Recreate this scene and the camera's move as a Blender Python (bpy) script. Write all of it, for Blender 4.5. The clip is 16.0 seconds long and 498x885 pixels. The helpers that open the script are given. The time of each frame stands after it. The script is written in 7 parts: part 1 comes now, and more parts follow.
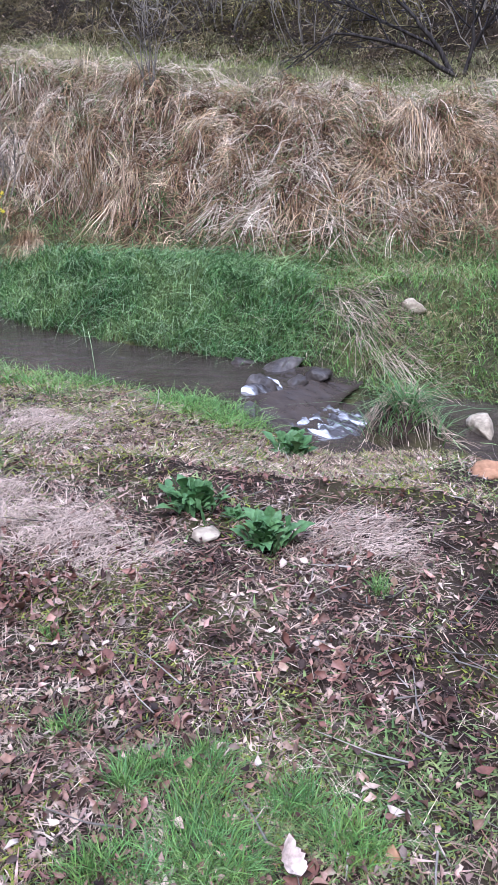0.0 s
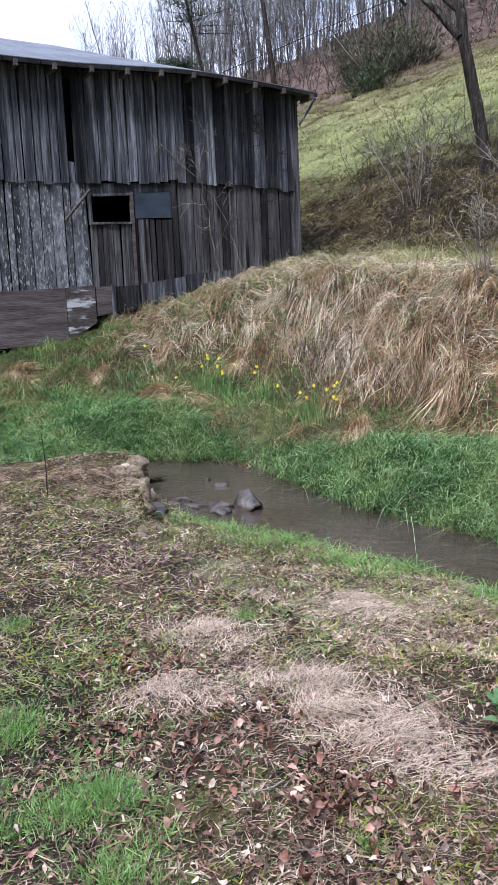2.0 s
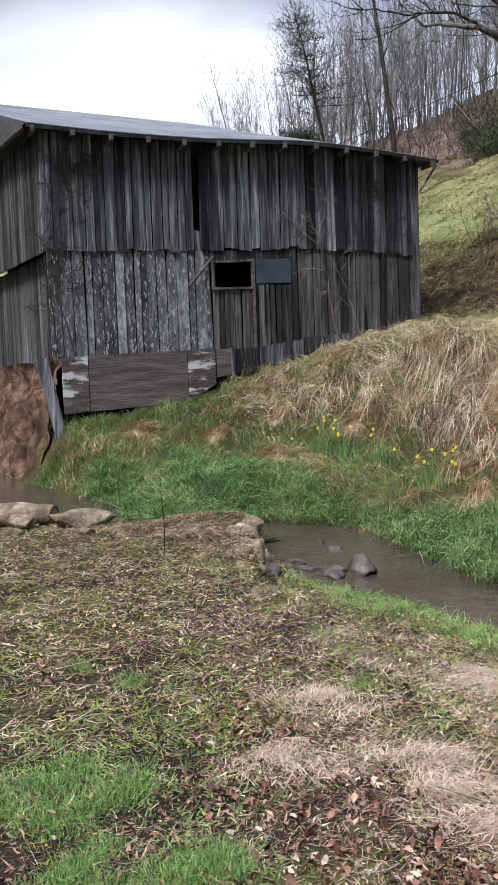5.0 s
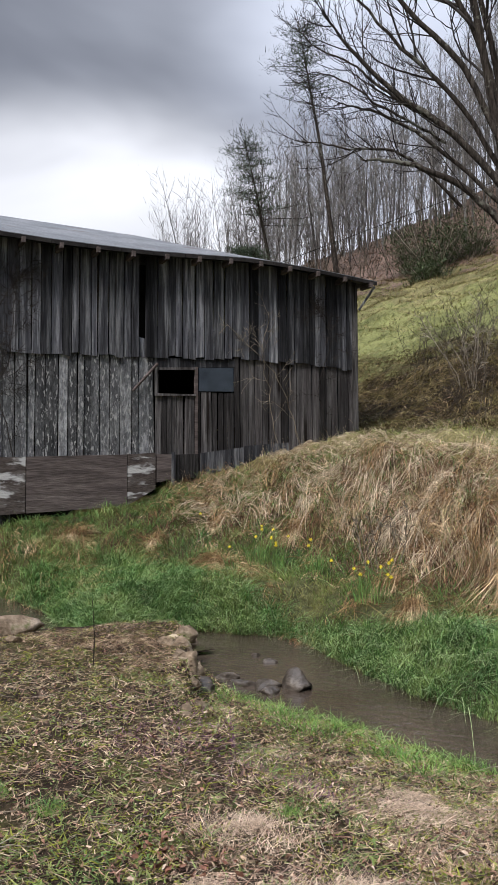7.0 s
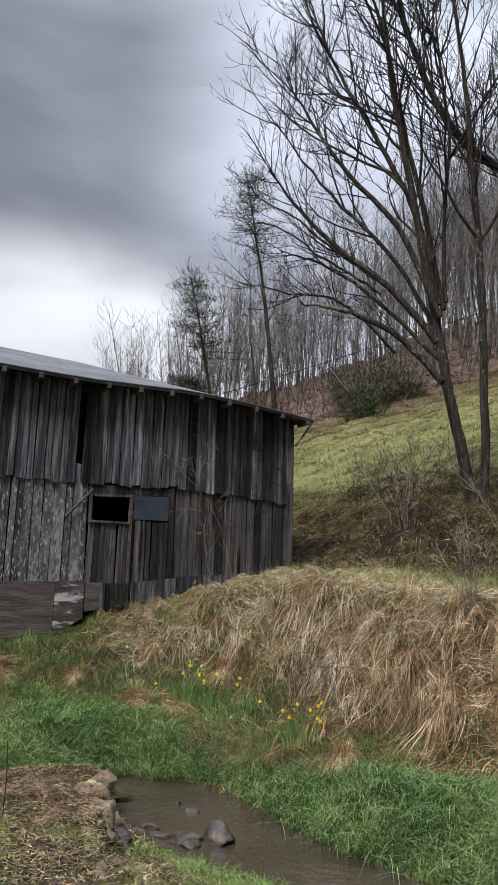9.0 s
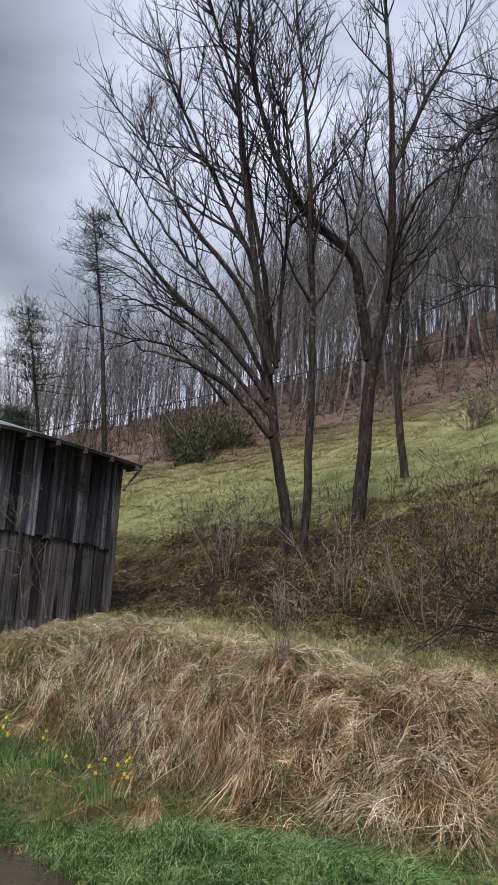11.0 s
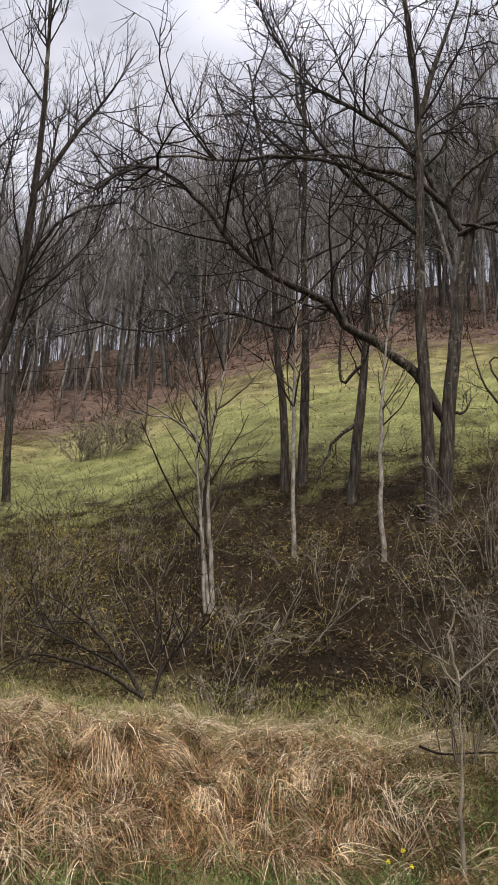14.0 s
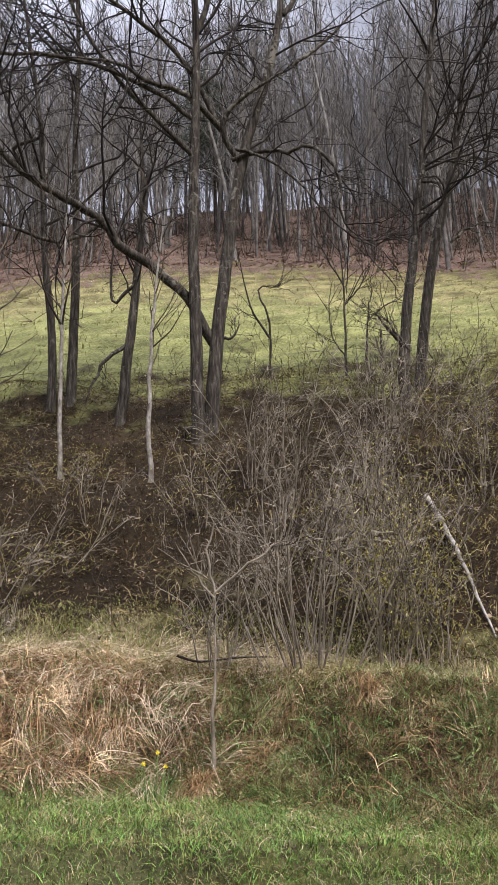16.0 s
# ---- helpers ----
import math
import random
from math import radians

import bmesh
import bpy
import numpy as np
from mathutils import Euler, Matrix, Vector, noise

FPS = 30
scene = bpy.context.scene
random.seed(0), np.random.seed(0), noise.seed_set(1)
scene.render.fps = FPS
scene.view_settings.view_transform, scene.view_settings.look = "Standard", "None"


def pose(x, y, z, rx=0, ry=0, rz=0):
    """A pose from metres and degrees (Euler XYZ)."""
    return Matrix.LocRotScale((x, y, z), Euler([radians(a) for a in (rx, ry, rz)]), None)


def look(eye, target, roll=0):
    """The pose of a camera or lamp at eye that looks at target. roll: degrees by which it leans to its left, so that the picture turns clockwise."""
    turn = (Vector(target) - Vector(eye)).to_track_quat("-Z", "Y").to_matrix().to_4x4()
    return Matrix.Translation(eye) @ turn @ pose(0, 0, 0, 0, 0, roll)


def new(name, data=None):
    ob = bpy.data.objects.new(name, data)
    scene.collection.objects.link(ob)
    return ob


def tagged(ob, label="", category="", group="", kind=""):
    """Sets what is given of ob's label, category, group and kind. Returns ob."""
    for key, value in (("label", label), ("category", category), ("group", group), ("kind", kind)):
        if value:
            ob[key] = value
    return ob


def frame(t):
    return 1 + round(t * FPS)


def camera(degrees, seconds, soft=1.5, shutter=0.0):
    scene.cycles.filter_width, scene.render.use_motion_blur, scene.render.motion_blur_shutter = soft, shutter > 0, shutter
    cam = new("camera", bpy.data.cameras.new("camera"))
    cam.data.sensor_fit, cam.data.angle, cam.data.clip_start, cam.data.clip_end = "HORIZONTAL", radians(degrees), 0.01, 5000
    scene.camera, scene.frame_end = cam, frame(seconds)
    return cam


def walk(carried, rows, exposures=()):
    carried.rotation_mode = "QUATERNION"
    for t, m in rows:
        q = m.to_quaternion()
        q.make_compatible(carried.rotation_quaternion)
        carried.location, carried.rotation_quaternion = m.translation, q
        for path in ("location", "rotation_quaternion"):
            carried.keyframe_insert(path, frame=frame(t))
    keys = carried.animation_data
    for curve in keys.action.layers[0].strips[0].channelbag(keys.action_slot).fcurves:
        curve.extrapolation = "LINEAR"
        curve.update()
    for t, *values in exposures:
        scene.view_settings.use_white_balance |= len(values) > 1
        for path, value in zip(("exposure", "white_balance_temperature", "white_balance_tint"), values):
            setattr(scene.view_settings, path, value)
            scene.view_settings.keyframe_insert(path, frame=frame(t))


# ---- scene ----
cam = camera(33.68, 16.0)


def aim(x, y, z, turn, tilt, roll):
    """A pose at that place, turned to the left from +y and tilted up by so many degrees."""
    a, b = radians(turn), radians(tilt)
    return look((x, y, z), (x - math.sin(a) * math.cos(b), y + math.cos(a) * math.cos(b), z + math.sin(b)), roll)


PATH = [
    (0, aim(0.020, 0.156, 1.408, -0.22, -21.77, -0.26)),
    (0.5, aim(-0.006, 0.163, 1.456, 6.68, -16.72, -0.62)),
    (1, aim(-0.026, 0.152, 1.466, 12.57, -12.44, -1.06)),
    (1.5, aim(-0.042, 0.144, 1.478, 17.52, -10.08, -1.72)),
    (2, aim(-0.048, 0.144, 1.477, 21.73, -8.92, -2.47)),
    (2.5, aim(-0.054, 0.140, 1.482, 24.83, -8.41, -2.88)),
    (3, aim(-0.050, 0.137, 1.486, 27.13, -7.98, -3.12)),
    (3.5, aim(-0.051, 0.132, 1.490, 28.62, -7.42, -2.97)),
    (4, aim(-0.059, 0.119, 1.494, 29.48, -6.62, -2.66)),
    (4.2, aim(-0.064, 0.113, 1.494, 29.69, -6.21, -2.49)),
    (6.3, aim(-0.042, 0.112, 1.521, 27.41, -0.53, -0.97)),
    (6.5, aim(-0.041, 0.114, 1.525, 26.76, 0.29, -0.79)),
    (7, aim(-0.041, 0.119, 1.542, 25.20, 2.78, -0.22)),
    (7.5, aim(-0.041, 0.123, 1.552, 23.92, 5.56, 0.22)),
    (8, aim(-0.041, 0.126, 1.559, 22.98, 8.13, 0.65)),
    (8.2, aim(-0.040, 0.122, 1.564, 22.67, 9.04, 0.81)),
    (10.3, aim(-0.020, -0.022, 1.729, 14.31, 14.20, 2.95)),
    (10.5, aim(-0.017, -0.026, 1.733, 12.85, 14.53, 2.94)),
    (11, aim(-0.006, -0.030, 1.730, 8.75, 15.10, 3.00)),
    (11.5, aim(0.010, -0.029, 1.724, 4.23, 15.48, 2.89)),
    (12, aim(0.029, -0.025, 1.718, -0.34, 15.82, 2.53)),
    (12.5, aim(0.049, -0.020, 1.714, -4.91, 16.19, 2.24)),
    (13, aim(0.071, -0.021, 1.706, -9.39, 16.69, 2.09)),
    (13.5, aim(0.102, -0.043, 1.704, -14.02, 17.46, 2.26)),
    (14, aim(0.128, -0.071, 1.712, -18.80, 18.39, 2.44)),
    (14.5, aim(0.145, -0.089, 1.721, -23.51, 18.91, 2.35)),
    (15, aim(0.170, -0.100, 1.719, -27.81, 18.40, 1.75)),
    (15.5, aim(0.204, -0.108, 1.694, -31.66, 16.39, 0.52)),
    (16, aim(0.227, -0.107, 1.666, -35.19, 13.29, -0.91)),
]
walk(cam, PATH, exposures=((0.0, .97, 5020, 24), (0.5, .99, 4900, 24), (1.0, 1.04, 5080, 22), (2.0, .99, 5450, 17), (4.0, .99, 5750, 14), (7.0, .63, 6350, 13), (9.0, .48, 6350, 13), (11.0, .36, 6150, 13), (13.0, .44, 6800, 15), (14.5, .51, 6900, 16), (15.5, .70, 6750, 15), (16.0, .97, 6450, 18)))

# ---- overcast sky with the sun veiled behind the viewer, and a bright break in the cloud low over the barn ----
SUN_TURN, SUN_HEIGHT = radians(-172), radians(52)
GAP_TURN, GAP_HEIGHT = radians(-37), radians(17.5)
world = bpy.data.worlds.new("overcast")
scene.world = world
world.use_nodes = True
wt = world.node_tree
wt.nodes.clear()


def wnode(kind, **values):
    n = wt.nodes.new(kind)
    for k, v in values.items():
        n.inputs[k].default_value = v
    return n


sky = wnode("ShaderNodeTexSky")
sky.sky_type, sky.sun_disc = "NISHITA", False
sky.sun_elevation, sky.sun_rotation = SUN_HEIGHT, SUN_TURN
sky.dust_density, sky.air_density = 4.0, 1.5
where = wnode("ShaderNodeTexCoord")
flat = wnode("ShaderNodeMapping")
flat.inputs["Scale"].default_value = (1.0, 1.0, 2.6)
clouds = wnode("ShaderNodeTexNoise", Scale=2.0, Detail=4.0, Roughness=.45, Distortion=.4)
shade = wnode("ShaderNodeValToRGB")
shade.color_ramp.elements[0].position, shade.color_ramp.elements[0].color = .36, (.138, .15, .178, 1)
shade.color_ramp.elements[1].position, shade.color_ramp.elements[1].color = .66, (.33, .355, .405, 1)
squash = wnode("ShaderNodeMapping")
squash.inputs["Scale"].default_value = (1.0, 1.0, 2.3)
toward = wnode("ShaderNodeVectorMath")
toward.operation = "DISTANCE"
toward.inputs[1].default_value = (math.sin(GAP_TURN) * math.cos(GAP_HEIGHT), math.cos(GAP_TURN) * math.cos(GAP_HEIGHT), 2.3 * math.sin(GAP_HEIGHT))
glow = wnode("ShaderNodeMapRange")
glow.interpolation_type = "SMOOTHERSTEP"
for k, v in (("From Min", .10), ("From Max", .385), ("To Min", 1.0), ("To Max", 0.0)):
    glow.inputs[k].default_value = v
thin = wnode("ShaderNodeMath")
thin.operation = "MULTIPLY"
gap = wnode("ShaderNodeMapRange")
for k, v in (("From Min", .34), ("From Max", .56), ("To Min", .45), ("To Max", 1.0)):
    gap.inputs[k].default_value = v
veil = wnode("ShaderNodeMixRGB")
veil.inputs["Color2"].default_value = (.80, .82, .85, 1)
blend = wnode("ShaderNodeMixRGB", Fac=.0025)
# an overcast sky is about three times as bright overhead as low down
split = wnode("ShaderNodeSeparateXYZ")
overhead = wnode("ShaderNodeMapRange")
overhead.interpolation_type = "SMOOTHSTEP"
for k, v in (("From Min", .66), ("From Max", 1.0), ("To Min", 1.0), ("To Max", 7.0)):
    overhead.inputs[k].default_value = v
lifted = wnode("ShaderNodeVectorMath")
lifted.operation = "SCALE"
# the cloud is thinner over the wooded side
aside = wnode("ShaderNodeMath")
aside.operation = "ARCTAN2"
thinner = wnode("ShaderNodeMapRange")
thinner.interpolation_type = "SMOOTHSTEP"
for k, v in (("From Min", -.56), ("From Max", -.32), ("To Min", .85), ("To Max", 1.90)):
    thinner.inputs[k].default_value = v
behind = wnode("ShaderNodeMapRange")
behind.interpolation_type = "SMOOTHSTEP"
for k, v in (("From Min", .1), ("From Max", 1.6), ("To Min", 1.0), ("To Max", .40)):
    behind.inputs[k].default_value = v
evened = wnode("ShaderNodeMath")
evened.operation = "MULTIPLY"
product = wnode("ShaderNodeMath")
product.operation = "MULTIPLY"
ground_glow = wnode("ShaderNodeBackground", Strength=1.0)
out = wnode("ShaderNodeOutputWorld")
for a, b, c, d in ((where, "Generated", flat, "Vector"), (flat, 0, clouds, "Vector"), (clouds, 0, shade, 0), (where, "Generated", squash, 0), (squash, 0, toward, 0), (toward, "Value", glow, 0),
                   (clouds, 0, gap, 0), (glow, 0, thin, 0), (gap, 0, thin, 1), (thin, 0, veil, 0), (shade, 0, veil, "Color1"), (veil, 0, blend, "Color1"), (sky, 0, blend, "Color2"),
                   (where, "Generated", split, 0), (split, "Z", overhead, 0), (blend, 0, lifted, 0), (split, "X", aside, 0), (split, "Y", aside, 1), (aside, 0, thinner, 0), (aside, 0, behind, 0), (thinner, 0, evened, 0), (behind, 0, evened, 1), (evened, 0, product, 0), (overhead, 0, product, 1), (product, 0, lifted, "Scale"), (lifted, 0, ground_glow, 0), (ground_glow, 0, out, 0)):
    wt.links.new(a.outputs[b], c.inputs[d])
sun = new("sun", bpy.data.lights.new("sun", "SUN"))
sun.data.energy, sun.data.angle, sun.data.color = 2.3, radians(18), (1.0, .95, .86)
sun.matrix_world = look((math.sin(SUN_TURN) * 50, math.cos(SUN_TURN) * 50, math.tan(SUN_HEIGHT) * 50), (0, 0, 0))


# ---- materials ----
def material(name, colours, scale=6.0, rough=.9, bump=.25, fine=60.0, stretch=(1, 1, 1), vary=.0, by="island", metal=0.0, stain=None, hue=0.0, specks=None, harsh=False):
    """Noise through a run of colours, a second finer grain, bump, and a change of brightness from piece to piece."""
    m = bpy.data.materials.new(name)
    m.use_nodes = True
    t = m.node_tree
    n, l = t.nodes, t.links
    bsdf = n["Principled BSDF"]
    bsdf.inputs["Roughness"].default_value, bsdf.inputs["Metallic"].default_value = rough, metal
    bsdf.inputs["Specular IOR Level"].default_value = .3 if rough < .72 else .08
    co, mp = n.new("ShaderNodeTexCoord"), n.new("ShaderNodeMapping")
    mp.inputs["Scale"].default_value = stretch
    l.new(co.outputs["Object"], mp.inputs["Vector"])
    big = n.new("ShaderNodeTexNoise")
    big.inputs["Scale"].default_value, big.inputs["Detail"].default_value = scale, 6
    ramp = n.new("ShaderNodeValToRGB")
    el = ramp.color_ramp.elements
    while len(el) < len(colours):
        el.new(.5)
    for i, c in enumerate(colours):
        el[i].position, el[i].color = .3 + .4 * i / max(1, len(colours) - 1), (*c, 1)
    small = n.new("ShaderNodeTexNoise")
    small.inputs["Scale"].default_value, small.inputs["Detail"].default_value = fine, 4
    if harsh:
        big.inputs["Detail"].default_value, big.inputs["Roughness"].default_value, small.inputs["Roughness"].default_value = 10, .68, .7
    l.new(mp.outputs[0], big.inputs["Vector"]), l.new(mp.outputs[0], small.inputs["Vector"])
    l.new(big.outputs[0], ramp.inputs[0])
    grain = n.new("ShaderNodeMapRange")
    for k, v in (("From Min", .3), ("From Max", .7), ("To Min", .5 if harsh else .72), ("To Max", 1.5 if harsh else 1.25)):
        grain.inputs[k].default_value = v
    l.new(small.outputs[0], grain.inputs[0])
    hsv = n.new("ShaderNodeHueSaturation")
    l.new(ramp.outputs[0], hsv.inputs["Color"])
    value = grain.outputs[0]
    if vary:
        info = n.new("ShaderNodeNewGeometry" if by == "island" else "ShaderNodeObjectInfo")
        span = n.new("ShaderNodeMapRange")
        span.inputs["To Min"].default_value, span.inputs["To Max"].default_value = 1 - vary, 1 + vary
        l.new(info.outputs["Random Per Island" if by == "island" else "Random"], span.inputs[0])
        times = n.new("ShaderNodeMath")
        times.operation = "MULTIPLY"
        l.new(value, times.inputs[0]), l.new(span.outputs[0], times.inputs[1])
        value = times.outputs[0]
        if hue:
            turn = n.new("ShaderNodeMapRange")
            turn.inputs["To Min"].default_value, turn.inputs["To Max"].default_value = .5 - hue, .5 + hue
            white = n.new("ShaderNodeTexWhiteNoise")
            white.noise_dimensions = "1D"
            l.new(info.outputs["Random Per Island" if by == "island" else "Random"], white.inputs["W"])
            l.new(white.outputs[0], turn.inputs[0]), l.new(turn.outputs[0], hsv.inputs["Hue"])
    l.new(value, hsv.inputs["Value"])
    colour = hsv.outputs[0]
    if stain:
        spots = n.new("ShaderNodeTexNoise")
        spots.inputs["Scale"].default_value, spots.inputs["Detail"].default_value = stain[1], 5
        l.new(mp.outputs[0], spots.inputs["Vector"])
        edge = n.new("ShaderNodeMapRange")
        edge.inputs["From Min"].default_value, edge.inputs["From Max"].default_value = stain[2], stain[2] + .08
        l.new(spots.outputs[0], edge.inputs[0])
        mix = n.new("ShaderNodeMixRGB")
        mix.inputs["Color2"].default_value = (*stain[0], 1)
        l.new(edge.outputs[0], mix.inputs[0]), l.new(colour, mix.inputs["Color1"])
        colour = mix.outputs[0]
    if specks:
        flecks = n.new("ShaderNodeTexNoise")
        flecks.inputs["Scale"].default_value, flecks.inputs["Detail"].default_value = specks[1], 8
        patch = n.new("ShaderNodeTexNoise")
        patch.inputs["Scale"].default_value = specks[1] * .07
        both = n.new("ShaderNodeMath")
        l.new(co.outputs["Object"], flecks.inputs["Vector"]), l.new(co.outputs["Object"], patch.inputs["Vector"])
        l.new(flecks.outputs[0], both.inputs[0]), l.new(patch.outputs[0], both.inputs[1])
        cut = n.new("ShaderNodeMapRange")
        cut.inputs["From Min"].default_value, cut.inputs["From Max"].default_value, cut.inputs["To Max"].default_value = specks[2], specks[2] + .12, .85
        l.new(both.outputs[0], cut.inputs[0])
        over = n.new("ShaderNodeMixRGB")
        over.inputs["Color2"].default_value = (*specks[0], 1)
        l.new(cut.outputs[0], over.inputs[0]), l.new(colour, over.inputs["Color1"])
        colour = over.outputs[0]
    l.new(colour, bsdf.inputs["Base Color"])
    if bump:
        b = n.new("ShaderNodeBump")
        b.inputs["Strength"].default_value, b.inputs["Distance"].default_value = bump, .02
        l.new(small.outputs[0], b.inputs["Height"]), l.new(b.outputs[0], bsdf.inputs["Normal"])
    return m


def ground_material():
    """Soil and litter that changes with the zone of the land: near ground, brook side, bank, terrace, slope, meadow, wood."""
    m = material("soil", [(.05, .035, .028), (.085, .06, .047), (.13, .10, .075)], scale=3.0, bump=.8, fine=38.0)
    t = m.node_tree
    n, l = t.nodes, t.links
    bsdf = n["Principled BSDF"]
    soil = bsdf.inputs["Base Color"].links[0].from_socket
    at = n.new("ShaderNodeAttribute")
    at.attribute_name = "zone"
    co = n.new("ShaderNodeTexCoord")
    shake = n.new("ShaderNodeTexNoise")
    shake.inputs["Scale"].default_value, shake.inputs["Detail"].default_value = .9, 6
    l.new(co.outputs["Object"], shake.inputs["Vector"])
    off = n.new("ShaderNodeMapRange")
    for k, v in (("From Min", .2), ("From Max", .8), ("To Min", -.05), ("To Max", .05)):
        off.inputs[k].default_value = v
    l.new(shake.outputs[0], off.inputs[0])
    add = n.new("ShaderNodeMath")
    l.new(at.outputs["Fac"], add.inputs[0]), l.new(off.outputs[0], add.inputs[1])
    ramp = n.new("ShaderNodeValToRGB")
    el = ramp.color_ramp.elements
    # dark soil on near ground and slope, deepened further to imitate shade between litter
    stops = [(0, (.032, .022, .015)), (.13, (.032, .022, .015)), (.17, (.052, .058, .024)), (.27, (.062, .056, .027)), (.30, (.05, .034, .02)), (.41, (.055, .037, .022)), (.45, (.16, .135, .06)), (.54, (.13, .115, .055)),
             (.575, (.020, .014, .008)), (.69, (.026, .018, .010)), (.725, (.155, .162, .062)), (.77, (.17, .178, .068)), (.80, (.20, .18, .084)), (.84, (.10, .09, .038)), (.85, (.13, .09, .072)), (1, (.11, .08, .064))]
    while len(el) < len(stops):
        el.new(.5)
    for i, (p, c) in enumerate(stops):
        el[i].position, el[i].color = p, (*c, 1)
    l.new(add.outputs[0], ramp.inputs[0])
    moss = n.new("ShaderNodeTexNoise")
    moss.inputs["Scale"].default_value, moss.inputs["Detail"].default_value = 1.6, 8
    l.new(co.outputs["Object"], moss.inputs["Vector"])
    cut = n.new("ShaderNodeMapRange")
    for k, v in (("From Min", .49), ("From Max", .64), ("To Min", 0), ("To Max", .55)):
        cut.inputs[k].default_value = v
    l.new(moss.outputs[0], cut.inputs[0])
    green = n.new("ShaderNodeMixRGB")
    green.inputs["Color2"].default_value = (.10, .10, .03, 1)
    low = n.new("ShaderNodeMapRange")
    for k, v in (("From Min", .42), ("From Max", .5), ("To Min", 1), ("To Max", 0)):
        low.inputs[k].default_value = v
    l.new(at.outputs["Fac"], low.inputs[0])
    only = n.new("ShaderNodeMath")
    only.operation = "MULTIPLY"
    l.new(cut.outputs[0], only.inputs[0]), l.new(low.outputs[0], only.inputs[1])
    l.new(only.outputs[0], green.inputs[0]), l.new(ramp.outputs[0], green.inputs["Color1"])
    grain = n.new("ShaderNodeMixRGB")
    grain.blend_type = "OVERLAY"
    grain.inputs[0].default_value = .85
    fine = n.new("ShaderNodeTexNoise")
    fine.inputs["Scale"].default_value, fine.inputs["Detail"].default_value, fine.inputs["Roughness"].default_value = 9, 12, .75
    l.new(co.outputs["Object"], fine.inputs["Vector"])
    spread = n.new("ShaderNodeMapRange")
    for k, v in (("From Min", .32), ("From Max", .68), ("To Min", .08), ("To Max", .92)):
        spread.inputs[k].default_value = v
    l.new(fine.outputs[0], spread.inputs[0])
    l.new(green.outputs[0], grain.inputs["Color1"]), l.new(spread.outputs[0], grain.inputs["Color2"])
    patches = n.new("ShaderNodeTexNoise")
    patches.inputs["Scale"].default_value, patches.inputs["Detail"].default_value, patches.inputs["Roughness"].default_value = .55, 10, .65
    l.new(co.outputs["Object"], patches.inputs["Vector"])
    wide = n.new("ShaderNodeMapRange")
    for k, v in (("From Min", .34), ("From Max", .66), ("To Min", .22), ("To Max", .80)):
        wide.inputs[k].default_value = v
    l.new(patches.outputs[0], wide.inputs[0])
    worn = n.new("ShaderNodeMixRGB")
    worn.blend_type = "OVERLAY"
    worn.inputs[0].default_value = .8
    l.new(grain.outputs[0], worn.inputs["Color1"]), l.new(wide.outputs[0], worn.inputs["Color2"])
    l.new(worn.outputs[0], bsdf.inputs["Base Color"])
    return m


SOIL = ground_material()
WEATHERED = material("weathered_board", [(.028, .029, .035), (.080, .083, .096), (.39, .402, .433)], scale=1.3, rough=.85, bump=.9, fine=9, stretch=(6, 6, .3), vary=.78, by="object", stain=((.022, .021, .024), .8, .60), harsh=True)
MOTTLED_BOARD = material("flaking_board", [(.055, .057, .063), (.14, .145, .155), (.33, .34, .355)], scale=1.3, rough=.85, bump=.9, fine=9, stretch=(5, 5, 1.5), vary=.6, by="object", stain=((.40, .405, .41), 5.5, .56), harsh=True)
# brown weathered boards; on the end wall this darker tone imitates shade
BROWN_AND_SHADED_BOARD = material("brown_and_shaded_board", [(.030, .027, .028), (.072, .068, .070), (.19, .184, .186)], scale=1.3, rough=.85, bump=.9, fine=9, stretch=(6, 6, .3), vary=.6, by="object", stain=((.018, .015, .014), 1.1, .57), harsh=True)
PALE_BOARD = material("peeling_whitewash", [(.055, .045, .043), (.09, .075, .07), (.16, .145, .14)], scale=3.0, rough=.85, bump=.6, fine=16, stretch=(.8, .8, 2.5), stain=((.52, .52, .53), 2.6, .53))
DARK_BOARD = material("dark_plank", [(.070, .058, .057), (.112, .093, .09), (.16, .135, .13)], scale=2.5, rough=.85, bump=.5, fine=12, stretch=(.5, .5, 4), vary=.15, by="object")
FASCIA = material("dark_fascia", [(.018, .017, .018), (.045, .042, .042)], scale=3, rough=.85, bump=.4, fine=14)
TIN = material("grey_tin_roof", [(.10, .108, .118), (.145, .153, .165), (.20, .207, .218)], scale=1.2, rough=.65, bump=.15, fine=20, metal=.1, stain=((.10, .085, .08), 1.1, .62))
BLUE_PANEL = material("blue_grey_panel", [(.03, .041, .058), (.062, .08, .106)], scale=3, rough=.6, bump=.1)
RED_EARTH = material("reddish_earth", [(.04, .024, .017), (.10, .060, .040), (.20, .135, .095)], scale=5, bump=1.0, fine=26)
BARK = material("grey_brown_bark", [(.026, .023, .020), (.062, .055, .048), (.135, .122, .107)], scale=5, rough=.95, bump=1.0, fine=16, stretch=(3.5, 3.5, .5), specks=((.22, .21, .18), 7, 1.13))
BARK_DARK = material("dark_bark", [(.020, .017, .015), (.046, .039, .034), (.092, .08, .07)], scale=5, rough=.95, bump=1.0, fine=16, stretch=(3.5, 3.5, .5), specks=((.17, .17, .145), 7, 1.14))
BARK_PALE = material("pale_bark", [(.12, .105, .09), (.27, .25, .225), (.46, .44, .41)], scale=3, rough=.9, bump=.6, fine=14, stretch=(2, 2, 1.2), stain=((.09, .078, .065), 2.4, .58))
